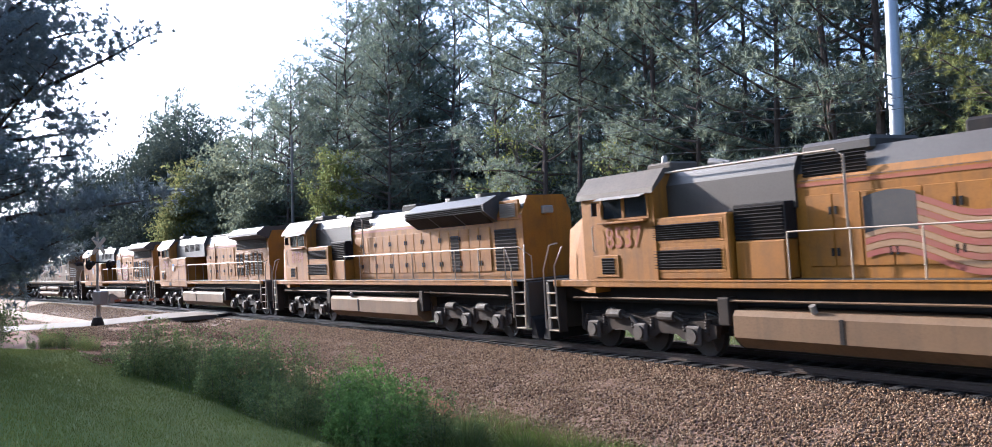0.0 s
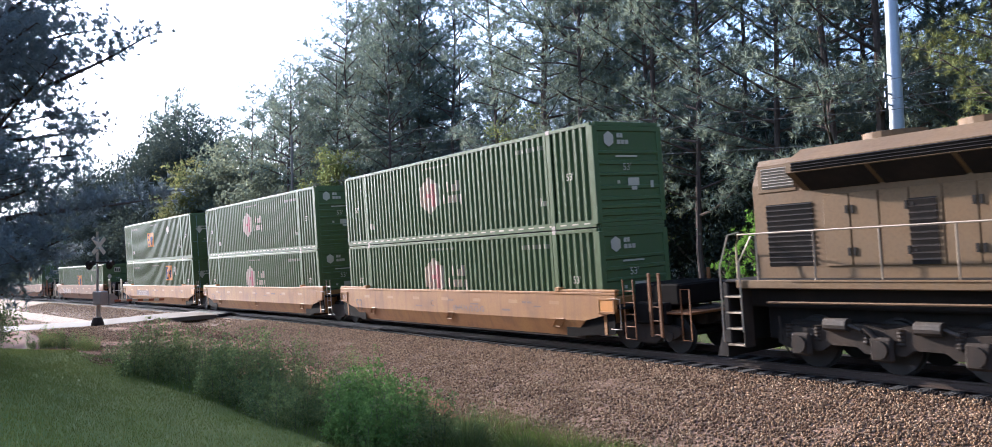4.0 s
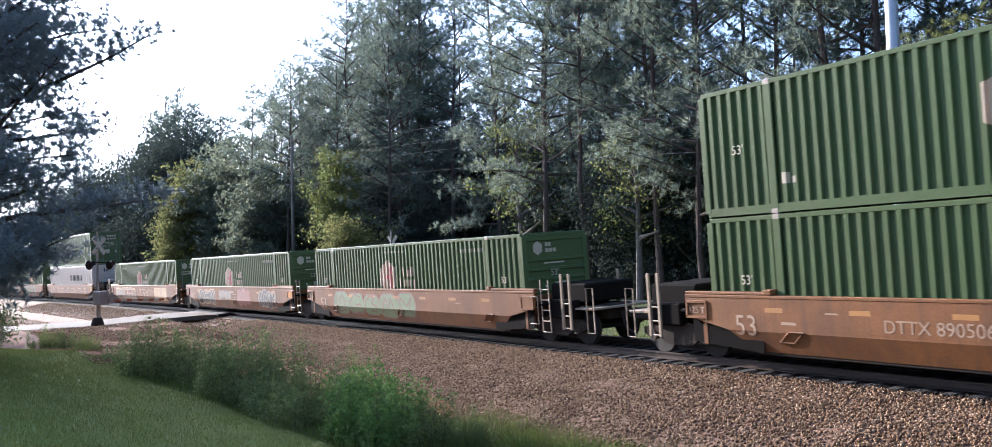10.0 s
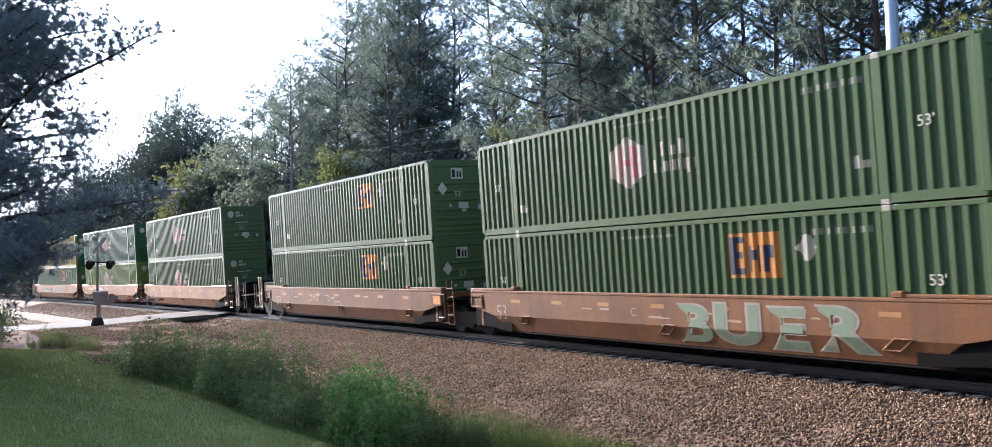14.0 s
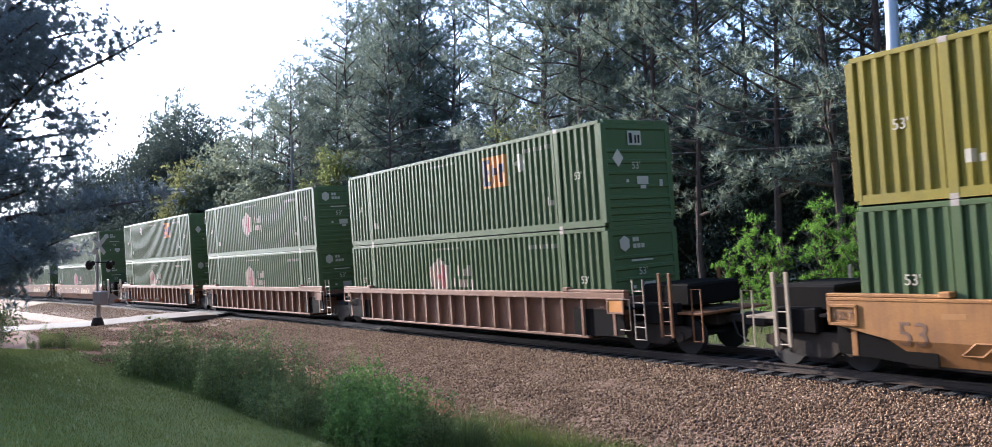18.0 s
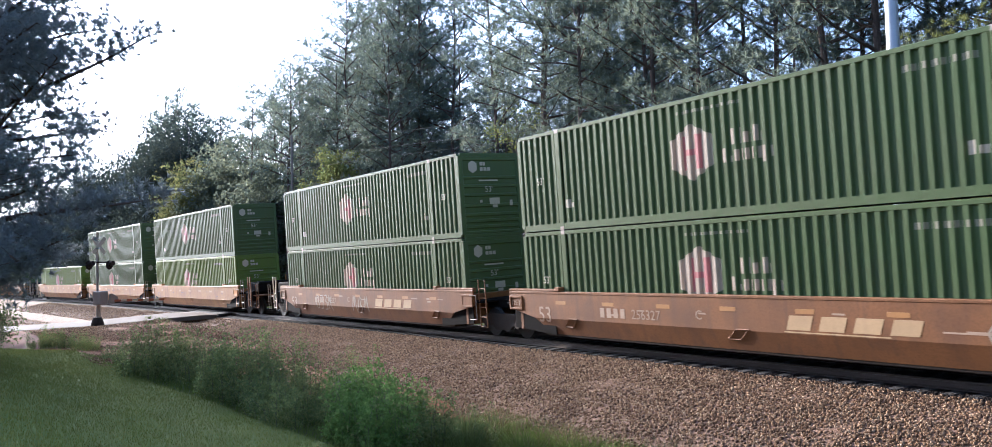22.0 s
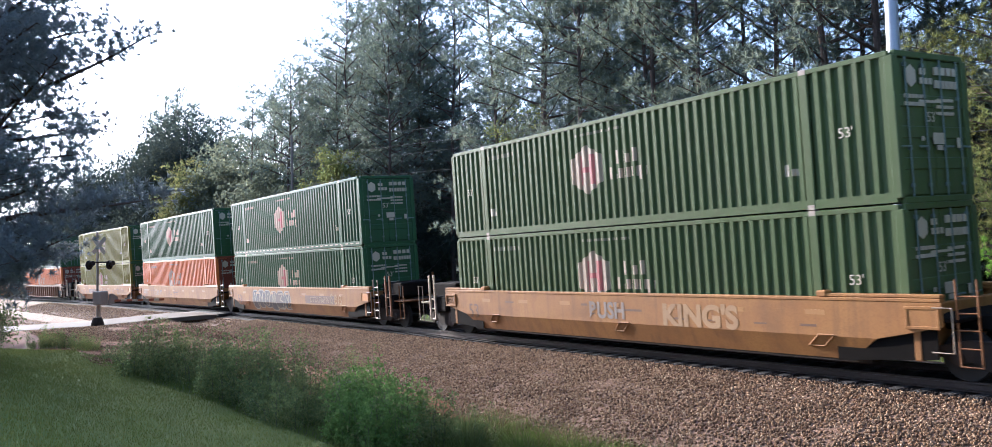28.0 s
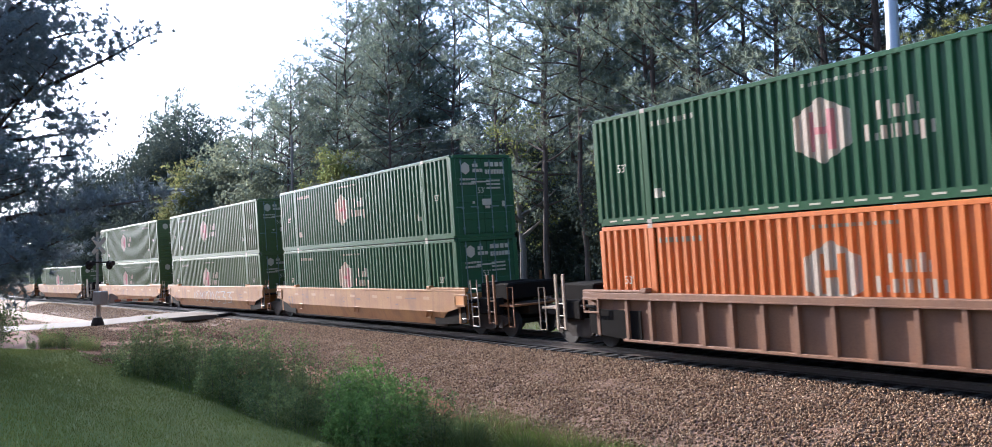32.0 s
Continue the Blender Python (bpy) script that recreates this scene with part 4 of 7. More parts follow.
def container(colour, brand, end="wall", tape=False, over=""):
    mat, end_mat = GREENS[colour], GREENS[END_COLOUR.get(colour, colour)]
    ob = thing("shipping_container", "%s corrugated container with %s%s" % (COLOUR_WORDS[colour], BRAND_WORDS[brand[:3]], over), "container", "containers on the train")
    for turn in (0, 180):
        half = pose(0, 0, 0, 0, 0, turn)
        part("side_panel", SHEET, mat, ob, at=half)
        part("top_rail", TOP_RAIL, mat, ob, at=half)
        part("bottom_rail", LOW_RAIL, mat, ob, at=half)
        for x in (-POST, POST):
            part("side_post", POST_MESH, mat, ob, at=half @ pose(x, 0, 0))
        for z in (0.06, CH - 0.06):
            part("end_rail", END_RAIL, end_mat, ob, at=half @ pose(0, 0, z))
        for x in (-CL / 2 + 0.09, CL / 2 - 0.09):
            part("corner_post", CORNER_MESH, mat, ob, at=half @ pose(x, -CW / 2 + 0.09, 0))
    for x in (-POST, POST):
        for z in (0.062, CH - 0.06):
            part("corner_casting", CAST_MESH, M_CAST, ob, at=pose(x, -CW / 2 + 0.08, z))
    part("roof", ROOF, mat, ob)
    part("floor_frame", FLOOR, mat, ob)
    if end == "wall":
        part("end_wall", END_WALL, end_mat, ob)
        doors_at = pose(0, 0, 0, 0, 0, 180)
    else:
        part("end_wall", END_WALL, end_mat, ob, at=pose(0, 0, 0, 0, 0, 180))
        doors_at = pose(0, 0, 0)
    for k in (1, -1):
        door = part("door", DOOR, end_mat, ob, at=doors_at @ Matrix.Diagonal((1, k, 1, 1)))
        if end != "wall":
            for y in (0.3, 0.9):
                part("lock_rod", ROD, M_LOCK if colour != "white" else mat, door, at=pose(0, y, 0))
    white = M_WHITE
    if brand == "hub":
        part("emblem", D_HEX, M_EMBLEM, ob)
        if colour != "orange":
            part("emblem_mark", D_MONO, M_PINK, ob)
        else:
            part("emblem_mark", D_MONO, GREENS["orange"], ob)
        part("wordmark", D_WORD, M_EMBLEM, ob)
        part("emblem", END_HEX, white, ob)
        part("wordmark", END_WORD, white, ob)
    elif brand.startswith("emp"):
        square, letters, hazard = SIGNS[brand]
        part("sign_square", square, M_AMBER, ob)
        part("sign_mark", letters, M_NAVY, ob)
        part("hazard_diamond", hazard, white, ob)
        part("sign_square", END_SQUARE, M_AMBER if colour == "deep" else white, ob)
        part("sign_mark", END_BARS, M_BLACK, ob)
        part("hazard_diamond", END_DIAMOND, white, ob)
    elif brand == "stg":
        part("wordmark", D_WRITING, M_BLACK, ob)
        part("sign_mark", END_BARS, M_NAVY, ob)
    if brand != "stg":
        part("small_mark", D_SMALL, M_STENCIL, ob)
        part("number_mark", D_NUMBER if end == "wall" else D_NUMBERB, M_STENCIL, ob)
        part("data_mark", D_MARK, white, ob)
        part("data_plate", END_PLATES, white, ob)
        if end != "wall":
            part("number_mark", DOOR_TEXT, white, ob)
        for x, z in ((7.0, 1.38), (-7.0, 1.38)):
            lettering("53'", 0.21, white, ob, pose(x, -CW / 2 + 0.002, z) @ NEAR)
        lettering("53'", 0.2, white, ob, pose(EX + 0.003, -0.1, 1.55) @ FRONT)
    if tape:
        part("reflective_tape", D_DASH, white, ob)
    return ob


M_CAST = material("pale corner casting paint", (0.35, 0.33, 0.28), (0.25, 0.16, 0.11), 0.6, 0.1, 3, 30, 0.5)
M_LOCK = material("galvanised lock rod", (0.16, 0.2, 0.18), (0.12, 0.14, 0.12), 0.5, 0.3, 3, 30, 0.4)

# ---- well cars ----
WHEEL = Mesh().disc((0, 0), 0.46, -0.06, 0.06, 24).disc((0, 0), 0.49, 0.06, 0.085, 24).disc((0, 0), 0.16, -0.1, -0.06, 12).data("wheel")
AXLE = Mesh().tube([(0, -0.95, 0), (0, 0.95, 0)], 0.08, 8).data("axle")
FRAME2 = Mesh().prism([(-1.25, 0.5), (-1.25, 0.66), (-0.7, 0.78), (0.7, 0.78), (1.25, 0.66), (1.25, 0.5), (0.95, 0.36), (0.6, 0.4), (0.4, 0.26), (-0.4, 0.26), (-0.6, 0.4), (-0.95, 0.36)], -1.12, -0.98)
for x in (-0.89, 0.89):
    FRAME2.disc((x, 0.46), 0.13, -1.17, -1.12, 10)
for k in range(4):
    FRAME2.tube([(-0.24 + 0.16 * k, -1.05, 0.3), (-0.24 + 0.16 * k, -1.05, 0.58)], 0.06, 8)
FRAME2 = FRAME2.data("side_frame")
BOLSTER = Mesh().box(-0.2, 0.2, -1.05, 1.05, 0.5, 0.72, 0.03).data("bolster")


def truck(parent, x):
    t = part("truck", BOLSTER, M_STEEL, parent, at=pose(x, 0, 0))
    for turn in (0, 180):
        part("side_frame", FRAME2, M_STEEL, t, at=pose(0, 0, 0, 0, 0, turn))
    for a in (-0.89, 0.89):
        part("axle", AXLE, M_WHEEL, t, at=pose(a, 0, 0.46))
        for y, turn in ((-0.76, 0), (0.76, 180)):
            part("wheel", WHEEL, M_WHEEL, t, at=pose(a, y, 0.46, 0, 0, turn))


WY, LEAN = 1.485, 0.36


def side_sill():
    m = Mesh()
    out = [(-8.75, 1.05), (-8.75, 1.555), (8.75, 1.555), (8.75, 1.05), (7.85, 0.86), (7.45, 0.78), (-7.45, 0.78), (-7.85, 0.86)]
    m.prism(out, -WY, -WY + 0.05)
    low = [(-7.45, 0.78), (7.45, 0.78), (6.8, 0.32), (-6.8, 0.32)]
    n = 4
    vs = [(x, -WY + (0.78 - z) * LEAN, z) for x, z in low] + [(x, -WY + 0.06 + (0.78 - z) * LEAN, z) for x, z in low]
    m.add(vs, [(0, 1, 2, 3), (7, 6, 5, 4)] + [(i, (i + 1) % n, n + (i + 1) % n, n + i) for i in range(n)])
    m.box(-8.75, 8.75, -WY - 0.012, -WY + 0.14, 1.49, 1.56, 0.012)
    return m.data("side_sill")


SILL = side_sill()
WELL_FLOOR = Mesh().box(-7.2, 7.2, -1.3, 1.3, 0.27, 0.37)
for k in range(9):
    WELL_FLOOR.box(-7.0 + k * 1.72, -6.75 + k * 1.72, -1.2, 1.2, 0.24, 0.34)
WELL_FLOOR = WELL_FLOOR.data("well_floor")
BULKHEAD = Mesh().box(8.15, 8.3, -1.42, 1.42, 0.4, 1.4, 0.02).data("bulkhead")
# Dark sheet behind each sill end, drawn for the shadow there.
END_SHADE_SHEET = Mesh().prism([(6.55, 0.3), (8.6, 0.45), (8.6, 1.1), (6.55, 1.1)], -1.41, -1.38).data("end_plate")
SHELF = Mesh().box(6.35, 8.75, -WY + 0.0, -WY + 0.17, 1.563, 1.63, 0.015).box(6.2, 6.42, -WY - 0.02, -WY + 0.2, 1.565, 1.685, 0.02).data("guide_shelf")
DECK_END = Mesh().box(8.3, 9.75, -0.62, 0.62, 0.9, 1.22, 0.04).box(8.3, 9.0, -1.42, 1.42, 1.12, 1.2, 0.02).data("end_platform")
PLATE = Mesh().box(8.12, 8.66, -WY - 0.022, -WY - 0.012, 1.06, 1.36, 0.0).data("yellow_plate")
PLATE_FRAME = Mesh()
for x0, x1, z0, z1 in ((8.06, 8.72, 1.0, 1.06), (8.06, 8.72, 1.36, 1.42), (8.06, 8.12, 1.0, 1.42), (8.66, 8.72, 1.0, 1.42)):
    PLATE_FRAME.box(x0, x1, -WY - 0.035, -WY, z0, z1, 0.008)
PLATE_FRAME = PLATE_FRAME.data("plate_frame")
STEP = Mesh()
for x in (8.98, 9.36):
    STEP.tube([(x, -1.38, 0.35), (x, -1.4, 1.9)], 0.02, 6)
for z in (0.36, 0.68, 1.0, 1.3, 1.6):
    STEP.tube([(8.98, -1.385, z), (9.36, -1.385, z)], 0.017, 5)
STEP = STEP.data("ladder")
GRAB = Mesh().tube([(8.55, -WY - 0.03, 0.6), (8.95, -WY - 0.03, 0.6), (8.95, -WY - 0.03, 1.4), (8.6, -WY - 0.03, 1.4)], 0.018, 5).data("grab_iron")
DASHES = Mesh()
for k in range(7):
    a = -6.4 + k * 2.05
    DASHES.box(a, a + 0.46, -WY - 0.005, -WY - 0.001, 1.2, 1.3)
DASHES = DASHES.data("reflector_strip")
HANDLES = Mesh()
for k in range(3):
    a = -6.1 + k * 6.0
    for d in (0, 0.36):
        HANDLES.tube([(a + d, -WY + 0.075, 0.56), (a + d + 0.3, -WY - 0.008, 0.8)], 0.022, 5)
    HANDLES.tube([(a, -WY + 0.075, 0.56), (a + 0.36, -WY + 0.075, 0.56)], 0.022, 5)
    HANDLES.tube([(a + 0.3, -WY - 0.008, 0.8), (a + 0.66, -WY - 0.008, 0.8)], 0.022, 5)
HANDLES = HANDLES.data("lift_bracket")
BRAKE = Mesh().tube([(9.55, -0.9, 1.35), (9.55, 0.1, 1.35)], 0.2, 12).box(9.3, 9.5, -0.5, 0.4, 1.2, 1.75, 0.03).data("brake_cylinder")
BRAKE_POSTS = Mesh()
for x, y in ((9.85, -1.3), (10.2, -1.3), (9.85, 0.9)):
    BRAKE_POSTS.box(x - 0.045, x + 0.045, y - 0.03, y + 0.03, 0.45, 2.05, 0.01)
for z in (0.5, 0.85, 1.2):
    BRAKE_POSTS.tube([(9.85, -1.3, z), (10.2, -1.3, z)], 0.018, 5)
BRAKE_POSTS.box(9.7, 11.1, -1.2, 1.2, 1.02, 1.08, 0.01)
BRAKE_POSTS.tube([(10.85, -1.25, 0.4), (10.85, -1.25, 1.65), (11.15, -1.25, 1.65), (11.15, -1.25, 0.4), (10.85, -1.25, 0.4)], 0.02, 5)
BRAKE_POSTS = BRAKE_POSTS.data("end_ladder")
END_GEAR = Mesh().box(8.9, 10.5, -0.95, 0.95, 1.2, 1.75, 0.05).box(9.2, 10.3, -1.25, -0.98, 0.75, 1.3, 0.04).data("brake_rigging")
COUPLER = Mesh().box(10.2, 11.75, -0.1, 0.1, 0.75, 0.95, 0.03).box(11.45, 11.9, -0.17, 0.17, 0.68, 1.02, 0.05).box(9.6, 10.9, -0.45, 0.45, 0.7, 1.12, 0.04).data("coupler")
HOSE = Mesh().tube([(11.3, -0.35, 0.85), (11.45, -0.38, 0.5), (11.75, -0.38, 0.36)], 0.03, 6).data("brake_hose")
FLIP = pose(0, 0, 0, 0, 0, 180)
MIRROR = Matrix.Diagonal((-1, 1, 1, 1))
RIB = Mesh().prism([(-0.05, 0.36), (0.05, 0.36), (0.05, 1.42), (-0.05, 1.42)], -WY, -WY + 0.14).add(
    [(-0.05, -WY, 0.36), (0.05, -WY, 0.36), (-0.05, -WY, 0.5), (0.05, -WY, 0.5)], [(0, 1, 3, 2)]).data("side_rib")
CHORD = Mesh().box(-8.75, 8.75, -WY - 0.01, -WY + 0.18, 1.40, 1.56, 0.015).box(-8.75, 8.75, -WY - 0.03, -WY - 0.008, 1.39, 1.42).data("top_chord")
RSHEET = Mesh().prism([(-8.7, 1.42), (8.7, 1.42), (8.7, 1.0), (7.6, 0.85), (7.2, 0.34), (-7.2, 0.34), (-7.6, 0.85), (-8.7, 1.0)], -WY + 0.13, -WY + 0.17).box(-7.2, 7.2, -WY + 0.0, -WY + 0.16, 0.3, 0.37, 0.01).data("side_sheet")


def folded(words, size, mat, parent, x, z, squeeze=1.0, lift=0.006, name="lettering", fat=0.0):
    """Lettering on a side sill that follows the sill's fold."""
    ob = fit_text(words, size, mat, parent, pose(x, -WY - lift, z) @ NEAR, name, squeeze, fat=fat)
    for v in ob.data.vertices:
        v.co.z -= max(0.0, 0.78 - z - v.co.y) * LEAN
    return ob


def well_car(style, mat, marks="", front_end=False, rear_end=False, tag=0, word=""):
    ob = thing("well_car", word, "railway car", "well cars of the train")
    for turn in (0, 180):
        half = pose(0, 0, 0, 0, 0, turn)
        if style == "rib":
            part("top_chord", CHORD, mat, ob, at=half)
            part("side_sheet", RSHEET, mat, ob, at=half)
            for k in range(17):
                if turn == 0 or k % 4 == 0:
                    part("side_rib", RIB, mat, ob, at=half @ pose(-7.0 + k * 0.875, 0, 0))
        else:
            part("side_sill", SILL, mat, ob, at=half)
        part("bulkhead", BULKHEAD, mat, ob, at=half)
        if turn == 0:
            part("end_plate", END_SHADE_SHEET, M_GAP_SHADE, ob)
            part("end_plate", END_SHADE_SHEET, M_GAP_SHADE, ob, at=MIRROR)
        part("end_platform", DECK_END, M_GAP_SHADE, ob, at=half)
        part("guide_shelf", SHELF, mat, ob, at=half)
        part("guide_shelf", SHELF, mat, ob, at=half @ Matrix.Diagonal((-1, 1, 1, 1)))
    part("well_floor", WELL_FLOOR, M_STEEL, ob)
    if style != "rib":
        part("reflector_strip", DASHES, M_REFLECT, ob)
        part("lift_bracket", HANDLES, mat, ob)
    part("yellow_plate", PLATE, M_AMBER if tag % 2 == 0 else mat, ob)
    part("plate_frame", PLATE_FRAME, mat, ob)
    part("plate_frame", PLATE_FRAME, mat, ob, at=MIRROR)
    part("grab_iron", GRAB, M_RAIL, ob)
    part("ladder", STEP, M_RAIL if tag % 3 else M_RUST, ob)
    truck(ob, -9.8 if not rear_end else -9.4)
    if front_end:
        truck(ob, 9.4)
        part("coupler", COUPLER, M_STEEL, ob)
        part("brake_hose", HOSE, M_BLACK, ob)
        part("end_ladder", BRAKE_POSTS, M_RAIL if tag % 2 else M_RUST, ob)
        part("brake_cylinder", BRAKE, M_GAP_SHADE, ob)
        part("brake_rigging", END_GEAR, M_GAP_SHADE, ob)
    if rear_end:
        part("coupler", COUPLER, M_STEEL, ob, at=FLIP)
        part("brake_hose", HOSE, M_BLACK, ob, at=FLIP)
        part("end_ladder", BRAKE_POSTS, M_RAIL, ob, at=MIRROR)
        part("brake_cylinder", BRAKE, M_GAP_SHADE, ob, at=FLIP)
        part("brake_rigging", END_GEAR, M_GAP_SHADE, ob, at=MIRROR)
    if style == "rib":
        return ob
    pale = M_FAINT if mat is M_RUST else M_MARK
    if marks:
        digits, x = marks
        if tag in (20, 21):
            lettering(digits, 0.25, M_FAINT, ob, pose(x, -WY - 0.005, 0.9) @ NEAR)
            for k in range(4):
                part("mark_bar", Mesh().box(x - 1.75 + k * 0.27, x - 1.58 + k * 0.27, -WY - 0.006, -WY - 0.001, 0.9, 1.15), M_FAINT, ob)
        else:
            part("mark_panel", Mesh().box(x - 1.6, x + 1.6, -WY - 0.005, -WY - 0.001, 0.84, 1.2), M_MARK if mat is M_BUFF else mat, ob)
            lettering("DTTX " + digits, 0.25, M_FAINT, ob, pose(x, -WY - 0.009, 0.9) @ NEAR)
    folded("53", 0.46, pale, ob, -6.95, 0.68)
    lettering("125 T", 0.15, pale if tag % 2 else M_FAINT, ob, pose(-8.39, -WY - 0.014, 1.13) @ NEAR)
    lettering("C", 0.22, pale, ob, pose(-0.9 if tag != 5 else -4.3, -WY - 0.005, 0.98) @ NEAR)
    m = Mesh()
    r = random.Random(tag)
    for k in range(9):
        x, z, w = r.uniform(-6, 6.5), r.choice((1.1, 1.2, 0.95)), r.uniform(0.2, 0.5)
        m.box(x, x + w, -WY - 0.004, -WY - 0.001, z, z + r.uniform(0.03, 0.06))
    part("stencil_mark", m, pale, ob)
    return ob


M_FAINT = material("worn pale stencil", (0.34, 0.235, 0.15), (0.25, 0.14, 0.075), 0.6, 0, 2, 30, 0.5)
M_REFLECT = material("dull reflector tape", (0.34, 0.16, 0.035), (0.25, 0.11, 0.03), 0.5, 0, 2, 30, 0.5)
M_MARK = material("worn brown stencil", (0.10, 0.05, 0.025), (0.17, 0.08, 0.035), 0.6, 0, 2, 30, 0.5)

# Way along the track of each car's leading container corner, then lower and upper container (colour, brand, leading end) and car style.
H, E2 = "hub", "emp"
def sill_paint(pieces, lift):
    """Paint on a smooth side sill, folded with it: pieces of (x0, x1, low, high), low and high functions of x."""
    m = Mesh()
    for x0, x1, low, high in pieces:
        n = max(2, int((x1 - x0) / 0.06))
        for i in range(n):
            xa, xb = x0 + (x1 - x0) * i / n, x0 + (x1 - x0) * (i + 1) / n
            la, lb, ha, hb = low(xa), low(xb), high(xa), high(xb)
            for fold in (0, 1):
                if fold:
                    q = [(xa, min(la, 0.775)), (xb, min(lb, 0.775)), (xb, min(hb, 0.775)), (xa, min(ha, 0.775))]
                    y = lambda z: -WY + (0.78 - z) * LEAN - lift
                else:
                    q = [(xa, max(la, 0.785)), (xb, max(lb, 0.785)), (xb, max(hb, 0.785)), (xa, max(ha, 0.785))]
                    y = lambda z: -WY - lift
                if q[3][1] - q[0][1] > 0.01 or q[2][1] - q[1][1] > 0.01:
                    m.add([(x, y(z), z) for x, z in q], [(0, 1, 2, 3)])
    return m


def ribbon(mesh, points, width, lift):
    """A painted stroke on a smooth side sill, folded with it: points in x and height."""
    fine = []
    for (xa, za), (xb, zb) in zip(points, points[1:]):
        n = max(1, int(math.hypot(xb - xa, zb - za) / 0.09))
        fine += [(xa + (xb - xa) * i / n, za + (zb - za) * i / n) for i in range(n)]
    fine.append(points[-1])
    rows = []
    for i, (x, z) in enumerate(fine):
        (xa, za), (xb, zb) = fine[max(i - 1, 0)], fine[min(i + 1, len(fine) - 1)]
        d = math.hypot(xb - xa, zb - za) or 1.0
        for k in (-0.5, 0.5):
            px, pz = x - (zb - za) / d * width * k, min(max(z + (xb - xa) / d * width * k, 0.34), 1.48)
            rows.append((px, -WY + max(0.0, 0.78 - pz) * LEAN - lift, pz))
    mesh.add(rows, [(2 * i, 2 * i + 1, 2 * i + 3, 2 * i + 2) for i in range(len(fine) - 1)])


# strokes in a unit square, no letters among them
STROKES = [[(0.0, 0.0), (0.05, 0.7), (0.4, 1.0), (0.75, 0.85), (0.5, 0.55), (0.95, 0.35), (0.8, 0.0), (0.4, 0.1)], [(0.1, 1.0), (0.0, 0.3), (0.35, 0.0), (0.8, 0.15), (0.9, 0.65), (0.6, 1.0), (0.35, 0.7), (0.5, 0.45)], [(0.0, 0.95), (0.9, 1.0), (0.35, 0.55), (0.95, 0.5), (0.85, 0.05), (0.0, 0.0)],
           [(0.0, 0.1), (0.3, 1.0), (0.5, 0.35), (0.7, 1.0), (1.0, 0.0)], [(0.9, 0.85), (0.4, 1.0), (0.0, 0.55), (0.3, 0.0), (0.95, 0.1), (0.95, 0.5), (0.5, 0.45)], [(0.05, 0.0), (0.1, 1.0), (0.55, 0.5), (0.9, 1.05), (0.7, 0.45), (1.05, -0.05)]]


def graffiti(car, x0, x1, low, high, count, fill, edge, seed, thin=False):
    """Spray-painted shapes in a row: a jagged filled body with an outline and looping strokes; no letters."""
    r = random.Random(seed)
    n, tall = count * 12, high - low
    ends = [(r.uniform(0, 0.12), r.uniform(0, 0.12), r.uniform(0.12, 0.3), r.uniform(0.1, 0.25)) for k in range(count)]
    knots, tops, feet = [], [], []
    for i in range(n + 1):
        k, u = min(i // 12, count - 1), i / 12 - min(i // 12, count - 1)
        notch = abs(2 * u - 1) ** 5
        if i < 3 or i > n - 3:
            notch *= 1.6
        knots.append(x0 + (x1 - x0) * i / n)
        tops.append(high - tall * (ends[k][0] + ends[k][2] * notch))
        feet.append(low + tall * (ends[k][1] + ends[k][3] * notch))
    if fill is not None:
        part("graffiti_fill", sill_paint([(x0, x1, lambda x: float(np.interp(x, knots, feet)), lambda x: float(np.interp(x, knots, tops)))], 0.004), fill, car)
        outline = Mesh()
        ribbon(outline, list(zip(knots, tops)) + list(zip(knots[::-1], feet[::-1])) + [(knots[0], tops[0])], 0.06, 0.007)
        part("graffiti_edge", outline, edge, car)
    w = (x1 - x0) / count
    strokes = Mesh()
    for k in range(count):
        shape = r.choice(STROKES)
        lo, hi = low + r.uniform(0.08, 0.2) * (high - low), high - r.uniform(0.08, 0.2) * (high - low)
        lean = r.uniform(-0.05, 0.2)
        ribbon(strokes, [(x0 + (k + 0.12 + 0.76 * u + lean * v * 0.5) * w, lo + (hi - lo) * v) for u, v in shape], 0.05 if thin else 0.06, 0.01)
    part("graffiti_stroke", strokes, edge, car)


def spray(name, colour):
    return material(name, colour, tuple(c * 0.75 for c in colour), 0.6, 0, 1.5, 25, 0.5, 0.05, 0.2, (0.16, 0.09, 0.05), 0.3)


SPRAY = {"faded": spray("faded pale spray paint", (0.33, 0.19, 0.075)), "grey": spray("grey spray paint", (0.21, 0.16, 0.12)), "white": spray("white spray paint", (0.3, 0.24, 0.17)), "green": spray("green spray paint", (0.15, 0.19, 0.08)), "mint": spray("mint spray paint", (0.165, 0.2, 0.11)), "pink": spray("pink spray paint", (0.27, 0.125, 0.085)),
         "blue": spray("faded blue paint", (0.15, 0.16, 0.14)), "sand": spray("sand spray paint", (0.42, 0.27, 0.12)), "brown": spray("brown spray paint", (0.17, 0.09, 0.05)), "dark": spray("dark spray paint", (0.06, 0.05, 0.045)), "red": spray("red spray paint", (0.27, 0.085, 0.055))}
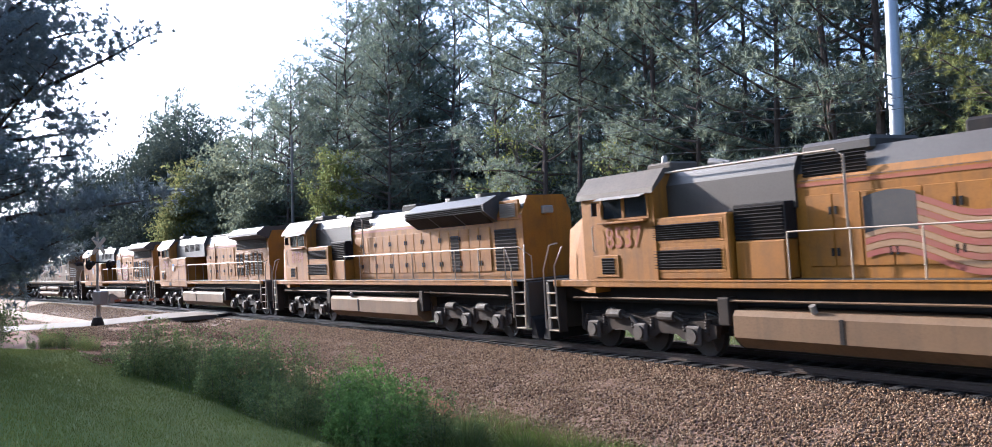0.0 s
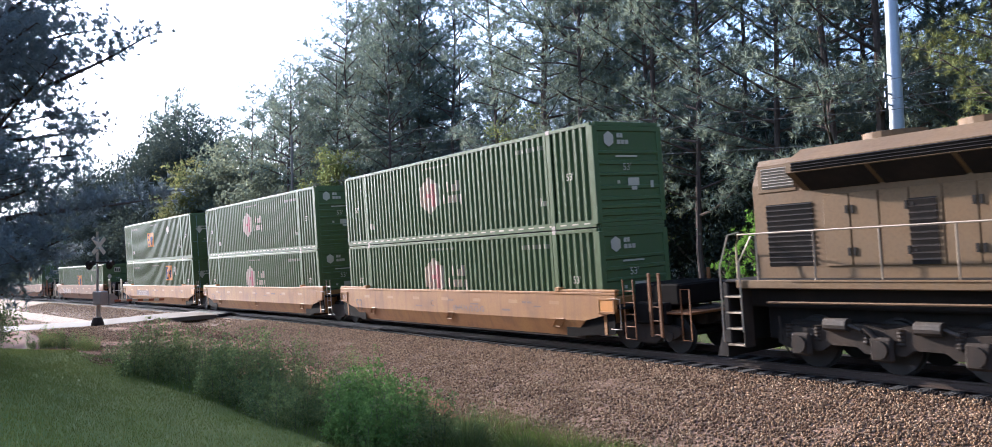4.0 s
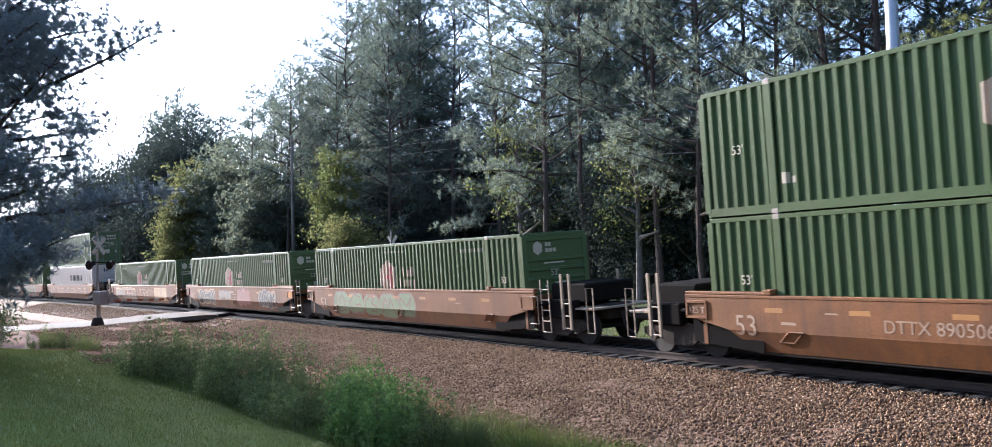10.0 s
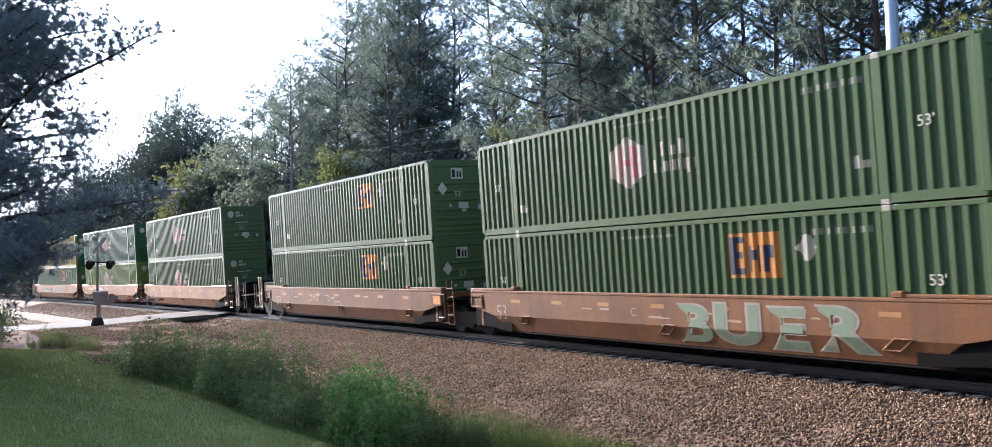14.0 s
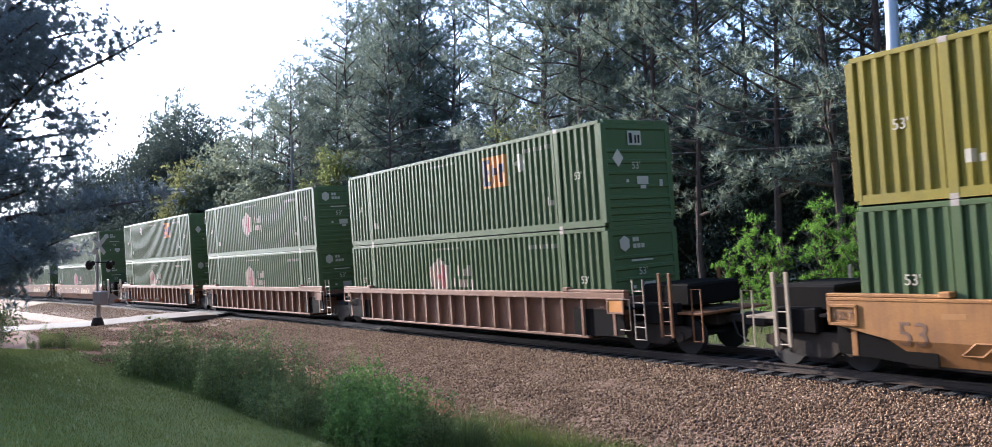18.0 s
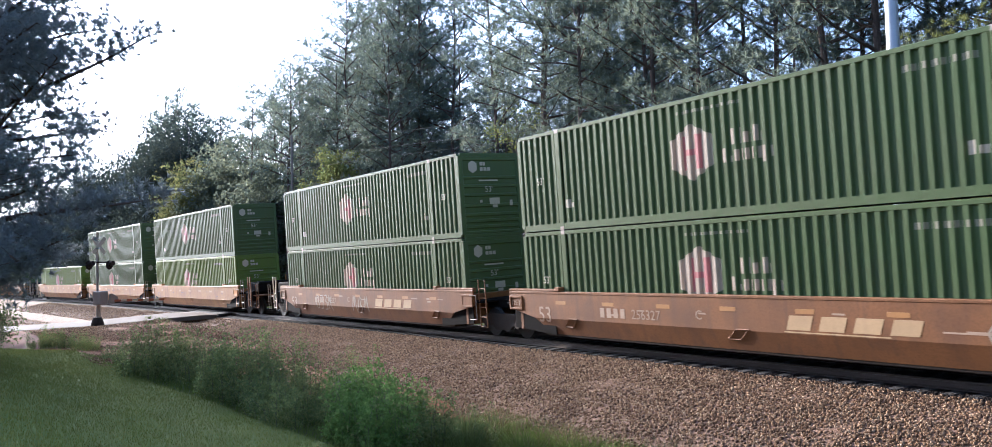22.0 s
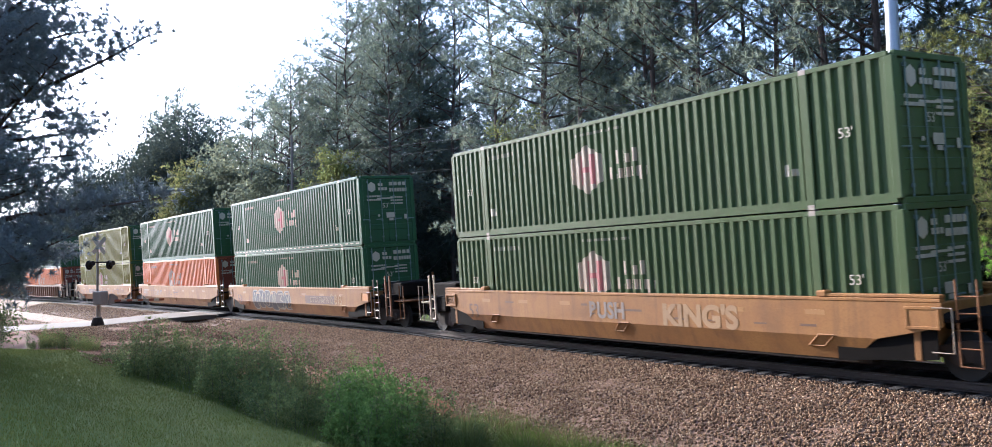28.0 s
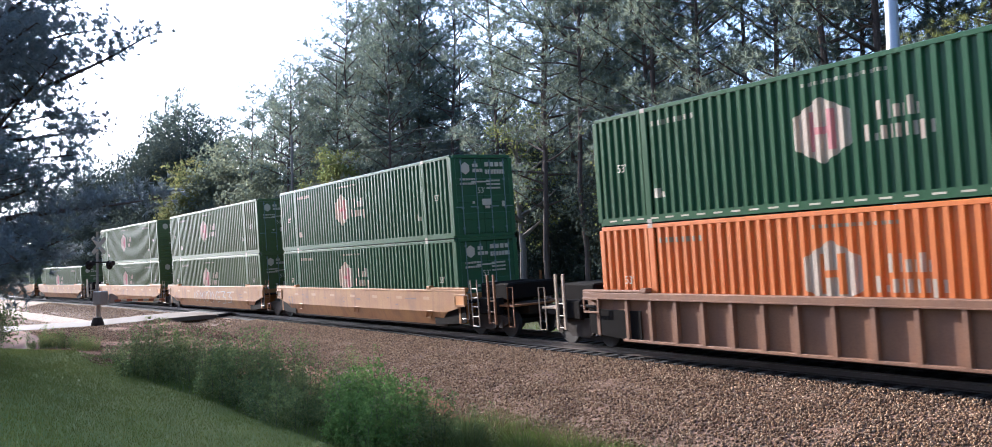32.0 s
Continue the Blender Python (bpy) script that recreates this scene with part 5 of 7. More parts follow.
LOADS = [
    (-115.42, ("green", H, "wall"), ("green", H, "wall"), "buff", "", "f"), (-134.85, ("green", H, "wall"), ("green", H, "wall"), "buff", "", ""), (-154.15, ("green", E2, "doors"), ("green", "emp_d", "doors"), "buff", ("732913", -3.2), "r"),
    (-177.86, ("green", "emp_b", "wall"), None, "rust", "", "fr"),
    (-201.43, ("green", E2, "doors"), ("green", H, "doors"), "rust", ("890506", 4.6), "f"), (-221.09, ("green", "emp_c", "doors"), None, "rust", "", ""), (-240.28, ("green", E2, "wall"), ("green", H, "wall"), "rust", ("890506", -2.6), "r"),
    (-263.95, ("green", H, "wall"), None, "rust", "", "f"), (-283.27, ("green", H, "wall"), None, "rust", "", ""), (-302.71, ("green", H, "doors"), None, "rust", ("732112", -2.9), "r"),
    (-326.43, ("white", "stg", "wall"), ("green", H, "doors"), "rust", "", "f"), (-345.96, ("green", E2, "wall"), ("green", H, "wall"), "rust", "", ""), (-365.42, ("green", E2, "wall"), ("green", E2, "wall"), "rust", "", "r"),
    (-389.16, ("green", H, "wall"), ("green", H, "wall"), "buff", "", "f"), (-408.56, ("pale", H, "wall"), ("deep", H, "wall"), "buff", "", ""), (-427.99, ("green", E2, "wall"), ("olive", H, "wall"), "buff", ("724437", -2.8), "r"),
    (-451.56, ("green", H, "wall"), ("green", E2, "wall"), "rib", "", "f"), (-471.44, ("green", H, "wall"), ("green", H, "wall"), "rib", "", ""), (-490.88, ("green", H, "wall"), ("green", "emp_e", "wall"), "rib", "", "r"),
    (-514.80, ("green", H, "wall"), ("green", H, "wall"), "rust", "", "f"), (-534.40, ("green", H, "wall"), ("green", H, "wall"), "rust", ("256327", -2.7), ""), (-554.05, ("green", H, "wall"), ("green", H, "wall"), "rust", ("256327", -2.7), "r"),
    (-577.88, ("pale", H, "wall"), ("green", H, "wall"), "buff", "", "f"), (-597.54, ("green", H, "wall"), ("green", H, "wall"), "buff", "", ""), (-617.09, ("pale", H, "wall"), None, "buff", "", "r"),
    (-640.71, ("green", H, "doors"), ("green", E2, "doors"), "buff", "", "f"), (-660.60, ("green", H, "wall"), ("green", H, "wall"), "buff", "", ""), (-680.08, ("green", H, "doors"), ("green", H, "doors"), "buff", "", "r"),
    (-703.64, ("deep", H, "doors"), ("deep", H, "doors"), "buff", ("766976", 3.8), "f"), (-723.13, ("orange", H, "doors"), ("deep", H, "doors"), "buff", "", ""), (-742.80, ("moss", H, "doors"), ("moss", H, "doors"), "buff", ("766976", -2.8), "r"),
    (-766.59, ("orange", H, "doors"), ("deep", H, "doors"), "rib", "", "fr"),
    (-790.29, ("deep", H, "doors"), ("deep", H, "doors"), "buff", "", "f"), (-809.77, ("green", H, "doors"), ("green", H, "doors"), "buff", "", ""), (-829.05, ("green", H, "wall"), ("green", H, "wall"), "buff", "", "r"),
    (-852.8, ("green", H, "wall"), None, "buff", "", "f"), (-872.3, ("green", H, "wall"), ("green", H, "wall"), "buff", "", ""),
]
TAGS = {0: ((0.5, 2.5, 0.85, 1.1, 6, "", "brown"),), 3: ((-6.0, -2.6, 0.5, 1.4, 5, "", "white"),), 7: ((-5.8, 1.5, 0.42, 1.42, 5, "green", "brown"),), 8: ((-6.3, -3.0, 0.45, 1.42, 3, "dark", "sand"), (-2.3, -0.2, 0.85, 1.34, 4, "white", "grey"), (0.8, 2.9, 0.5, 1.44, 3, "pink", "red"), (4.1, 6.5, 0.42, 1.42, 4, "dark", "white")),
        9: ((-7.2, -1.4, 0.45, 1.42, 6, "grey", "sand"), (-0.6, 2.0, 0.5, 1.42, 3, "", "sand")), 12: ((-3.0, -2.0, 0.95, 1.3, 3, "", "sand"),), 15: ((-0.6, 3.4, 0.42, 1.42, 5, "brown", "sand"),),
        20: ((5.6, 7.2, 0.45, 1.44, 2, "", "white"),), 21: ((-4.4, -2.6, 0.45, 1.4, 4, "", "white"), (-0.6, 1.0, 0.45, 1.4, 3, "", "white")), 26: ((-1.6, 4.4, 0.42, 1.4, 5, "grey", "sand"),), 28: ((-4.9, 0.4, 0.38, 1.44, 6, "dark", "white"), (4.9, 6.2, 0.8, 1.36, 3, "", "sand")), 29: ((-7.3, -6.3, 0.95, 1.36, 4, "", "white"), (-4.6, -2.6, 0.85, 1.34, 3, "", "grey")), 30: ((-0.5, 6.6, 0.4, 1.36, 6, "", "brown"),), 33: ((-3.0, 4.0, 0.5, 1.36, 7, "", "white"),)}
WORDS = {11: ("BUER", 1.15, 1.3, "mint", "white", 0.86), 14: ("TEK9", -5.4, 1.15, "sand", "brown", 0.86)}
STYLE = {"buff": (M_BUFF, "dusty buff yellow intermodal well car with smooth side sills"), "rust": (M_RUST, "brown red intermodal well car with smooth side sills"), "rib": (M_RIB, "rusty intermodal well car with vertical side ribs")}
for i, (front, low, high, style, marks, ends) in enumerate(LOADS):
    centre = front - CL / 2
    mat, word = STYLE[style]
    car = well_car(style, mat, marks, "f" in ends, "r" in ends, i, word)
    for x0, x1, lo, hi, count, fill, edge in TAGS.get(i, ()):
        graffiti(car, x0, x1, lo, hi, count, SPRAY[fill] if fill else None, SPRAY[edge], i * 7 + int(x0 * 3), not fill)
    if i in WORDS:
        words, x, step, fill, edge, size = WORDS[i]
        for k, letter in enumerate(words):
            for mat_k, lift, fat in ((SPRAY[edge], 0.005, 0.075), (SPRAY[fill], 0.009, 0.03)):
                folded(letter, size, mat_k, car, x + k * step, 0.46 + 0.05 * (k % 2), 1.6, lift, "graffiti_letter", fat)
    if i == 27:
        folded("BUSH", 0.42, SPRAY["grey"], car, -0.3, 0.9, 1.0, 0.006, "graffiti_letter", 0.02)
        folded("KING'S", 0.5, SPRAY["faded"], car, 2.95, 0.82, 1.1, 0.006, "graffiti_letter", 0.03)
    if i == 6:
        part("paint_patch", sill_paint([(0.8, 4.7, lambda x: 0.36, lambda x: 1.39)], 0.003), SPRAY["blue"], car)
    if i == 9:
        part("paint_patch", sill_paint([(3.4, 6.3, lambda x: 0.5, lambda x: 1.39)], 0.003), SPRAY["sand"], car)
    if i in (19, 20, 21):
        for k in range(4):
            a = 1.55 + k * 0.78
            part("wordmark_bar", Mesh().prism([(a, 0.86), (a + 0.58, 0.86), (a + 0.68, 1.16), (a + 0.1, 1.16)], -WY - 0.006, -WY - 0.001), SPRAY["sand"], car)
        part("wordmark_bar", Mesh().box(1.5, 3.9, -WY - 0.006, -WY - 0.001, 0.8, 0.825), SPRAY["sand"], car)
    if i == 5:
        for k in range(17):
            if k != 3:
                a, tall = -1.0 + k * 0.182, k < 4 or k in (6, 9, 12)
                part("wordmark_bar", Mesh().box(a, a + (0.07 if k < 4 else 0.115), -WY - 0.006, -WY - 0.001, 0.9, 1.16 if tall else 1.08), M_WHITE, car)
    riders.append((car, centre, 0.0))
    tape = i in (0, 1, 28, 31)
    riders.append((container(*low, tape=tape, over=", lower"), centre, 0.404))
    if high:
        riders.append((container(*high, tape=tape, over=", stacked"), centre, 3.302))

# ---- locomotives ----
LWHEEL = Mesh().disc((0, 0), 0.53, -0.06, 0.06, 26).disc((0, 0), 0.57, 0.06, 0.09, 26).disc((0, 0), 0.2, -0.1, -0.06, 12).data("wheel")
LFRAME = Mesh().prism([(-2.5, 0.52), (-2.5, 0.8), (-2.1, 0.9), (-1.5, 0.86), (-1.2, 1.0), (-0.5, 1.0), (0, 0.9), (0.5, 1.0), (1.2, 1.0), (1.5, 0.86), (2.1, 0.9), (2.5, 0.8), (2.5, 0.52), (2.2, 0.42), (1.4, 0.42), (1.2, 0.55), (0.6, 0.55), (0.4, 0.42), (-0.4, 0.42), (-0.6, 0.55), (-1.2, 0.55), (-1.4, 0.42), (-2.2, 0.42)], -1.2, -1.06)
LFRAME = LFRAME.data("side_frame")
LBOX = Mesh().box(-0.24, 0.24, -1.34, -1.2, 0.3, 0.78, 0.05).disc((0, 0.55), 0.17, -1.4, -1.34, 14).data("axle_box")
LSPRING = Mesh()
for k in range(7):
    LSPRING.disc((0, 0), 0.09 + 0.018 * (k % 2), 0, 0.01, 10)
LSPRING = Mesh().loft([[(0.085 * math.cos(a) * (1 + 0.18 * (k % 2)), -1.16 + 0.085 * math.sin(a) * (1 + 0.18 * (k % 2)), 0.62 + 0.035 * k) for a in (2 * math.pi * q / 9 for q in range(9))] for k in range(10)]).data("spring")
LBRAKE = Mesh().tube([(-0.3, -1.24, 0), (0.22, -1.24, 0)], [0.13, 0.13], 12).tube([(0.22, -1.24, 0), (0.5, -1.24, -0.1)], 0.04, 6).data("brake_cylinder")
LDAMPER = Mesh().tube([(0, -1.28, 0.95), (0.5, -1.26, 0.5)], 0.05, 8).data("damper")
LCENTRE = Mesh().box(-2.4, 2.4, -0.95, 0.95, 0.55, 0.98, 0.05).data("truck_frame")
LSAND = Mesh().tube([(0, -1.2, 1.1), (0.05, -1.2, 0.6), (0.2, -1.1, 0.2)], 0.025, 5).data("sand_pipe")


def engine_truck(parent, x, mat):
    t = part("truck", LCENTRE, M_STEEL, parent, at=pose(x, 0, 0))
    for turn in (0, 180):
        half = pose(0, 0, 0, 0, 0, turn)
        part("side_frame", LFRAME, M_STEEL, t, at=half)
        for a in (-1.85, 0.0, 1.85):
            part("axle_box", LBOX, mat, t, at=half @ pose(a, 0, 0))
            for d in (-0.36, 0.36):
                part("spring", LSPRING, M_STEEL, t, at=half @ pose(a + d, 0, 0))
        for a in (-0.95, 1.0):
            part("brake_cylinder", LBRAKE, M_TRUCK, t, at=half @ pose(a, 0, 0.98))
        part("damper", LDAMPER, mat, t, at=half @ pose(-0.35, 0, 0))
        for a in (-2.45, 2.2):
            part("sand_pipe", LSAND, M_STEEL, t, at=half @ pose(a, 0, 0))
    for a in (-1.85, 0.0, 1.85):
        part("axle", AXLE, M_WHEEL, t, at=pose(a, 0, 0.53))
        for y, turn in ((-0.76, 0), (0.76, 180)):
            part("wheel", LWHEEL, M_WHEEL, t, at=pose(a, y, 0.53, 0, 0, turn))


def louvre(x0, x1, z0, z1, y, n):
    """A louvred panel in one folded sheet; the slats face down."""
    m = Mesh()
    h = (z1 - z0) / n
    line = []
    for k in range(n):
        z = z0 + k * h
        line += [(y, z), (y - 0.03, z + h * 0.7), (y, z + h * 0.85)]
    line.append((y, z1))
    vs = [(x, yy, z) for x in (x0, x1) for yy, z in line]
    c = len(line)
    return m.add(vs, [(i, i + 1, c + i + 1, c + i) for i in range(c - 1)])


def both(parent, name, mesh, mat, label=""):
    """The same piece on both sides of an engine."""
    me = mesh.data(name)
    part(name, me, mat, parent, label)
    part(name, me, mat, parent, label, at=Matrix.Diagonal((1, -1, 1, 1)))


def rail_line(points, posts, foot):
    m = Mesh().tube(points, 0.022, 6)
    for x in posts:
        m.tube([(x, points[0][1], foot), (x, points[0][1], points[0][2])], 0.02, 5)
    return m


def engine(kind, number, body, top, trim, label, flag=0.0, slogan=False):
    """A six-axle road engine with its cab at +x. kind: 'wing' has long flared radiators at the rear, 'block' a boxed radiator."""
    ob = thing("locomotive", label, "locomotive", "locomotives of the train")
    long_cab = kind == "block"
    dark = M_BLACK
    # underframe, steps and couplers
    part("underframe", Mesh().box(-10.6, 10.6, -1.0, 1.0, 1.25, 1.84, 0.05), dark, ob)
    part("centre_beam", Mesh().box(-10.2, 10.2, -0.66, 0.66, 0.5, 1.26, 0.04), dark, ob)
    both(ob, "side_sill", Mesh().box(-10.3, 10.3, -1.53, -1.46, 1.71, 1.9, 0.02), body)
    part("walkway", Mesh().box(-10.75, 10.75, -1.5, 1.5, 1.845, 1.895, 0.015), M_GREY if body is M_YELLOW else dark, ob)
    for e in (1, -1):
        flip = Matrix.Diagonal((e, 1, 1, 1))
        part("pilot", Mesh().box(10.6, 10.78, -1.45, 1.45, 0.45, 1.84, 0.03), dark if body is not M_YELLOW else M_GREY, ob, at=flip)
        part("snow_plough", Mesh().prism([(10.78, 0.15), (11.1, 0.15), (10.9, 0.7), (10.78, 0.8)], -1.4, 1.4), dark, ob, at=flip)
        part("coupler", Mesh().box(10.7, 11.25, -0.12, 0.12, 0.78, 0.98, 0.03).box(11.05, 11.42, -0.18, 0.18, 0.7, 1.06, 0.05), M_STEEL, ob, at=flip)
        for side in (1, -1):
            m = flip @ Matrix.Diagonal((1, side, 1, 1))
            for k in range(4):
                part("step", Mesh().box(10.18, 10.66, -1.52, -1.22, 0.42 + 0.36 * k, 0.46 + 0.36 * k, 0.008), M_RAIL, ob, at=m)
            part("step_side", Mesh().box(10.14, 10.18, -1.52, -1.2, 0.4, 1.88, 0.008), M_STEEL, ob, at=m)
            part("step_rail", Mesh().tube([(10.14, -1.56, 0.75), (10.14, -1.56, 2.3), (9.8, -1.5, 2.85)], 0.024, 6), M_RAIL, ob, at=m)
            part("step_rail", Mesh().tube([(10.72, -1.56, 0.5), (10.76, -1.5, 2.2), (10.6, -1.35, 2.9), (10.4, -1.2, 2.95)], 0.024, 6), M_RAIL, ob, at=m)
    engine_truck(ob, 7.0, M_TRUCK if body is M_YELLOW else M_STEEL)
    engine_truck(ob, -7.0, M_TRUCK if body is M_YELLOW else M_STEEL)
    # fuel tank and air reservoirs
    tz = 0.86 if kind == "ns" else 1.22
    tank = [(-1.5, tz - 0.12), (-1.42, tz), (1.42, tz), (1.5, tz - 0.12), (1.5, 0.62), (1.2, 0.36), (-1.2, 0.36), (-1.5, 0.62)]
    part("fuel_tank", Mesh().loft([[(x, y, z) for y, z in tank] for x in (-4.0, 3.7)]), M_TANK, ob)
    both(ob, "tank_strap", Mesh().box(0.9, 1.0, -1.515, -1.495, 0.62, tz - 0.1, 0.004), dark)
    both(ob, "filler_cap", Mesh().tube([(1.6, -1.42, tz), (1.6, -1.5, tz + 0.16)], 0.07, 10), M_SILVER)
    if kind == "ns":
        for x0, x1 in ((-4.1, -1.5), (-0.9, 3.6)):
            both(ob, "air_reservoir", Mesh().tube([(x0, -1.25, 1.2), (x0 + 0.12, -1.25, 1.2), (x1 - 0.12, -1.25, 1.2), (x1, -1.25, 1.2)], [0.1, 0.22, 0.22, 0.1], 14), M_TANK)
    both(ob, "equipment_box", Mesh().box(-4.35, -4.08, -1.45, -1.1, 0.75, 1.5, 0.03), M_STEEL)
    both(ob, "equipment_box", Mesh().box(3.85, 4.2, -1.45, -1.1, 0.85, 1.5, 0.03), M_STEEL)
    both(ob, "air_pipe", Mesh().tube([(-9.6, -1.35, 1.4), (-4.4, -1.35, 1.45), (3.9, -1.38, 1.42), (9.6, -1.35, 1.4)], 0.03, 6), M_TANK)
    # long hood
    hw, eave, roof = 0.98, 3.95, 4.5
    end_x = 0.1 if long_cab else 2.2
    ring = [(-hw, 1.9), (-hw, eave), (-0.72, roof), (0.72, roof), (hw, eave), (hw, 1.9)]
    part("long_hood", Mesh().loft([[(x, y, z) for y, z in ring] for x in (-10.1, end_x)]), body, ob)
    part("hood_roof", Mesh().loft([[(x, y, z) for y, z in ((-hw - 0.004, eave - 0.02), (-0.73, roof + 0.008), (0.73, roof + 0.008), (hw + 0.004, eave - 0.02), (0.7, roof - 0.02), (-0.7, roof - 0.02))] for x in (-10.08, end_x - 0.02)]), top, ob)
    # doors along the hood with their latches
    first, count, dw = (-8.3, 16, 0.64) if not long_cab else (-4.9, 8, 0.6)
    door = Mesh().box(0.015, dw - 0.015, -hw - 0.028, -hw, 2.14, 3.62 if not long_cab else 3.75, 0.01).data("hood_door")
    latch = Mesh().box(0.03, 0.09, -hw - 0.05, -hw - 0.028, 0, 0.16).data("latch")
    for side in (1, -1):
        for k in range(count):
            d = part("hood_door", door, body, ob, at=Matrix.Diagonal((1, side, 1, 1)) @ pose(first + k * dw, 0, 0))
            for z in (2.35, 3.2):
                part("latch", latch, dark, d, at=pose(0.0 if k % 2 else dw - 0.13, 0, z))
    if not long_cab:
        both(ob, "engine_grille", louvre(-9.75, -8.55, 2.15, 3.5, -hw - 0.004, 12), dark)
        both(ob, "vent_grille", louvre(-6.4, -5.85, 2.15, 3.4, -hw - 0.034, 10), dark)
        wing = [(-hw + 0.05, 3.72), (-1.5, 4.12), (-1.5, 4.34), (-0.95, 4.62), (0.95, 4.62), (1.5, 4.34), (1.5, 4.12), (hw - 0.05, 3.72)]
        part("radiator_wing", Mesh().loft([[(x, y, z) for y, z in wing] for x in (-8.75, -3.45)]), top, ob)
        both(ob, "radiator_intake", louvre(-8.6, -3.6, 4.135, 4.32, -1.504, 3), dark)
        m = Mesh()
        for k in range(3):
            x = -8.55 + k * 1.7
            m.add([(x, -1.0, 3.73), (x + 1.6, -1.0, 3.73), (x + 1.6, -1.485, 4.1), (x, -1.485, 4.1)], [(0, 1, 2, 3)])
        both(ob, "radiator_screen", m, dark)
        part("fan_housing", Mesh().tube([(-5.2, 0, 4.6), (-5.2, 0, 4.78)], 0.62, 20), top, ob)
        part("fan_housing", Mesh().tube([(-7.2, 0, 4.6), (-7.2, 0, 4.78)], 0.62, 20), top, ob)
        part("exhaust_stack", Mesh().box(-2.3, -1.1, -0.3, 0.3, 4.45, 4.8, 0.06), dark, ob)
        part("roof_hatch", Mesh().box(0.4, 2.1, -0.85, 0.85, 4.4, 4.72, 0.08), top, ob)
        both(ob, "brake_grille", louvre(0.5, 2.0, 4.0, 4.42, -0.95, 6), dark)
        both(ob, "hatch_side", Mesh().box(-9.95, -8.9, -1.0, -0.9, 3.75, 4.4, 0.03), body)
        both(ob, "end_grille", louvre(-9.8, -8.95, 3.85, 4.3, -1.005, 7), M_SILVER)
    else:
        part("radiator_box", Mesh().loft([[(x, y, z) for y, z in ((-1.0, 4.12), (-1.52, 4.3), (-1.52, 4.42), (-1.1, 4.72), (1.1, 4.72), (1.52, 4.42), (1.52, 4.3), (1.0, 4.12))] for x in (-10.0, -5.35)]), top, ob)
        m = louvre(-9.9, -5.4, 3.6, 4.15, -1.0, 7)
        both(ob, "radiator_screen", m, dark)
        for k, (x, w, z0, z1) in enumerate(((-5.7, 0.42, 2.75, 3.35), (-6.3, 0.42, 2.75, 3.35), (-5.7, 0.42, 2.15, 2.6), (-6.3, 0.42, 2.15, 2.6), (-7.15, 0.5, 2.15, 3.3), (-7.85, 0.35, 2.2, 3.35), (-8.45, 0.35, 2.2, 3.35), (-9.1, 0.4, 2.2, 3.3))):
            both(ob, "engine_grille", louvre(x, x + w, z0, z1, -hw - 0.03, 8), dark)
            both(ob, "grille_frame", Mesh().box(x - 0.07, x + w + 0.07, -hw - 0.024, -hw, z0 - 0.07, z1 + 0.07, 0.01), body)
        part("exhaust_stack", Mesh().box(-4.6, -3.9, -0.35, 0.35, 4.45, 4.85, 0.06), dark, ob)
        part("roof_hatch", Mesh().box(-3.6, -0.4, -0.7, 0.7, 4.48, 4.62, 0.05), dark, ob)
        both(ob, "vertical_pipe", Mesh().tube([(-1.7, -1.03, 1.95), (-1.7, -1.03, 4.1), (-1.4, -0.8, 4.45)], 0.03, 6), body)
    # the cabinet behind the cab
    cab_rear = 2.6 if long_cab else 6.2
    if long_cab:
        part("cab_body", Mesh().box(2.6, 8.7, -1.53, 1.53, 1.5, 3.4, 0.05), body, ob)
        for x in (2.66, 5.95, 4.35):
            both(ob, "panel_seam", Mesh().box(x, x + 0.02, -1.536, -1.53, 1.58, 3.36), M_TANK)
        both(ob, "panel_seam", Mesh().box(2.62, 5.95, -1.536, -1.53, 1.96, 1.985), M_TANK)
        both(ob, "sill_hatch", Mesh().box(6.05, 6.5, -1.545, -1.53, 1.58, 1.8, 0.005), dark)
        for x in () if number == "6396" else (2.72, 3.78, 4.84):
            for z in (2.0, 2.68):
                both(ob, "pressed_panel", Mesh().add([(x, -1.531, z), (x + 1.0, -1.531, z), (x + 1.0, -1.531, z + 0.64), (x, -1.531, z + 0.64), (x + 0.5, -1.553, z + 0.32)], [(0, 1, 4), (1, 2, 4), (2, 3, 4), (3, 0, 4)]), body)
        part("upper_cabinet", Mesh().loft([[(x, y, z) for y, z in ((-1.1, 3.38), (-1.1, 4.2), (-0.9, 4.6), (0.9, 4.6), (1.1, 4.2), (1.1, 3.38))] for x in (0.05, 5.9)]), top, ob)
        for x in (1.0, 2.1, 3.2):
            both(ob, "blower_grille", louvre(x, x + 0.75, 3.75, 4.2, -1.106, 6), dark)
    else:
        part("cabinet", Mesh().box(3.65, 6.3, -1.5, 1.5, 1.9, 3.42, 0.04), body, ob)
        part("upper_cabinet", Mesh().loft([[(x, y, z) for y, z in ((-1.05, 3.4), (-1.05, 4.2), (-0.85, 4.58), (0.85, 4.58), (1.05, 4.2), (1.05, 3.4))] for x in (2.15, 6.0)]), top, ob)
        for z0, z1 in () if kind == "ns" else ((2.15, 2.62), (2.86, 3.24)):
            both(ob, "cabinet_grille", louvre(3.9, 6.05, z0, z1, -1.508, 7), dark)
            both(ob, "grille_frame", Mesh().box(3.8, 6.15, -1.506, -1.497, z0 - 0.07, z1 + 0.07, 0.004), body)
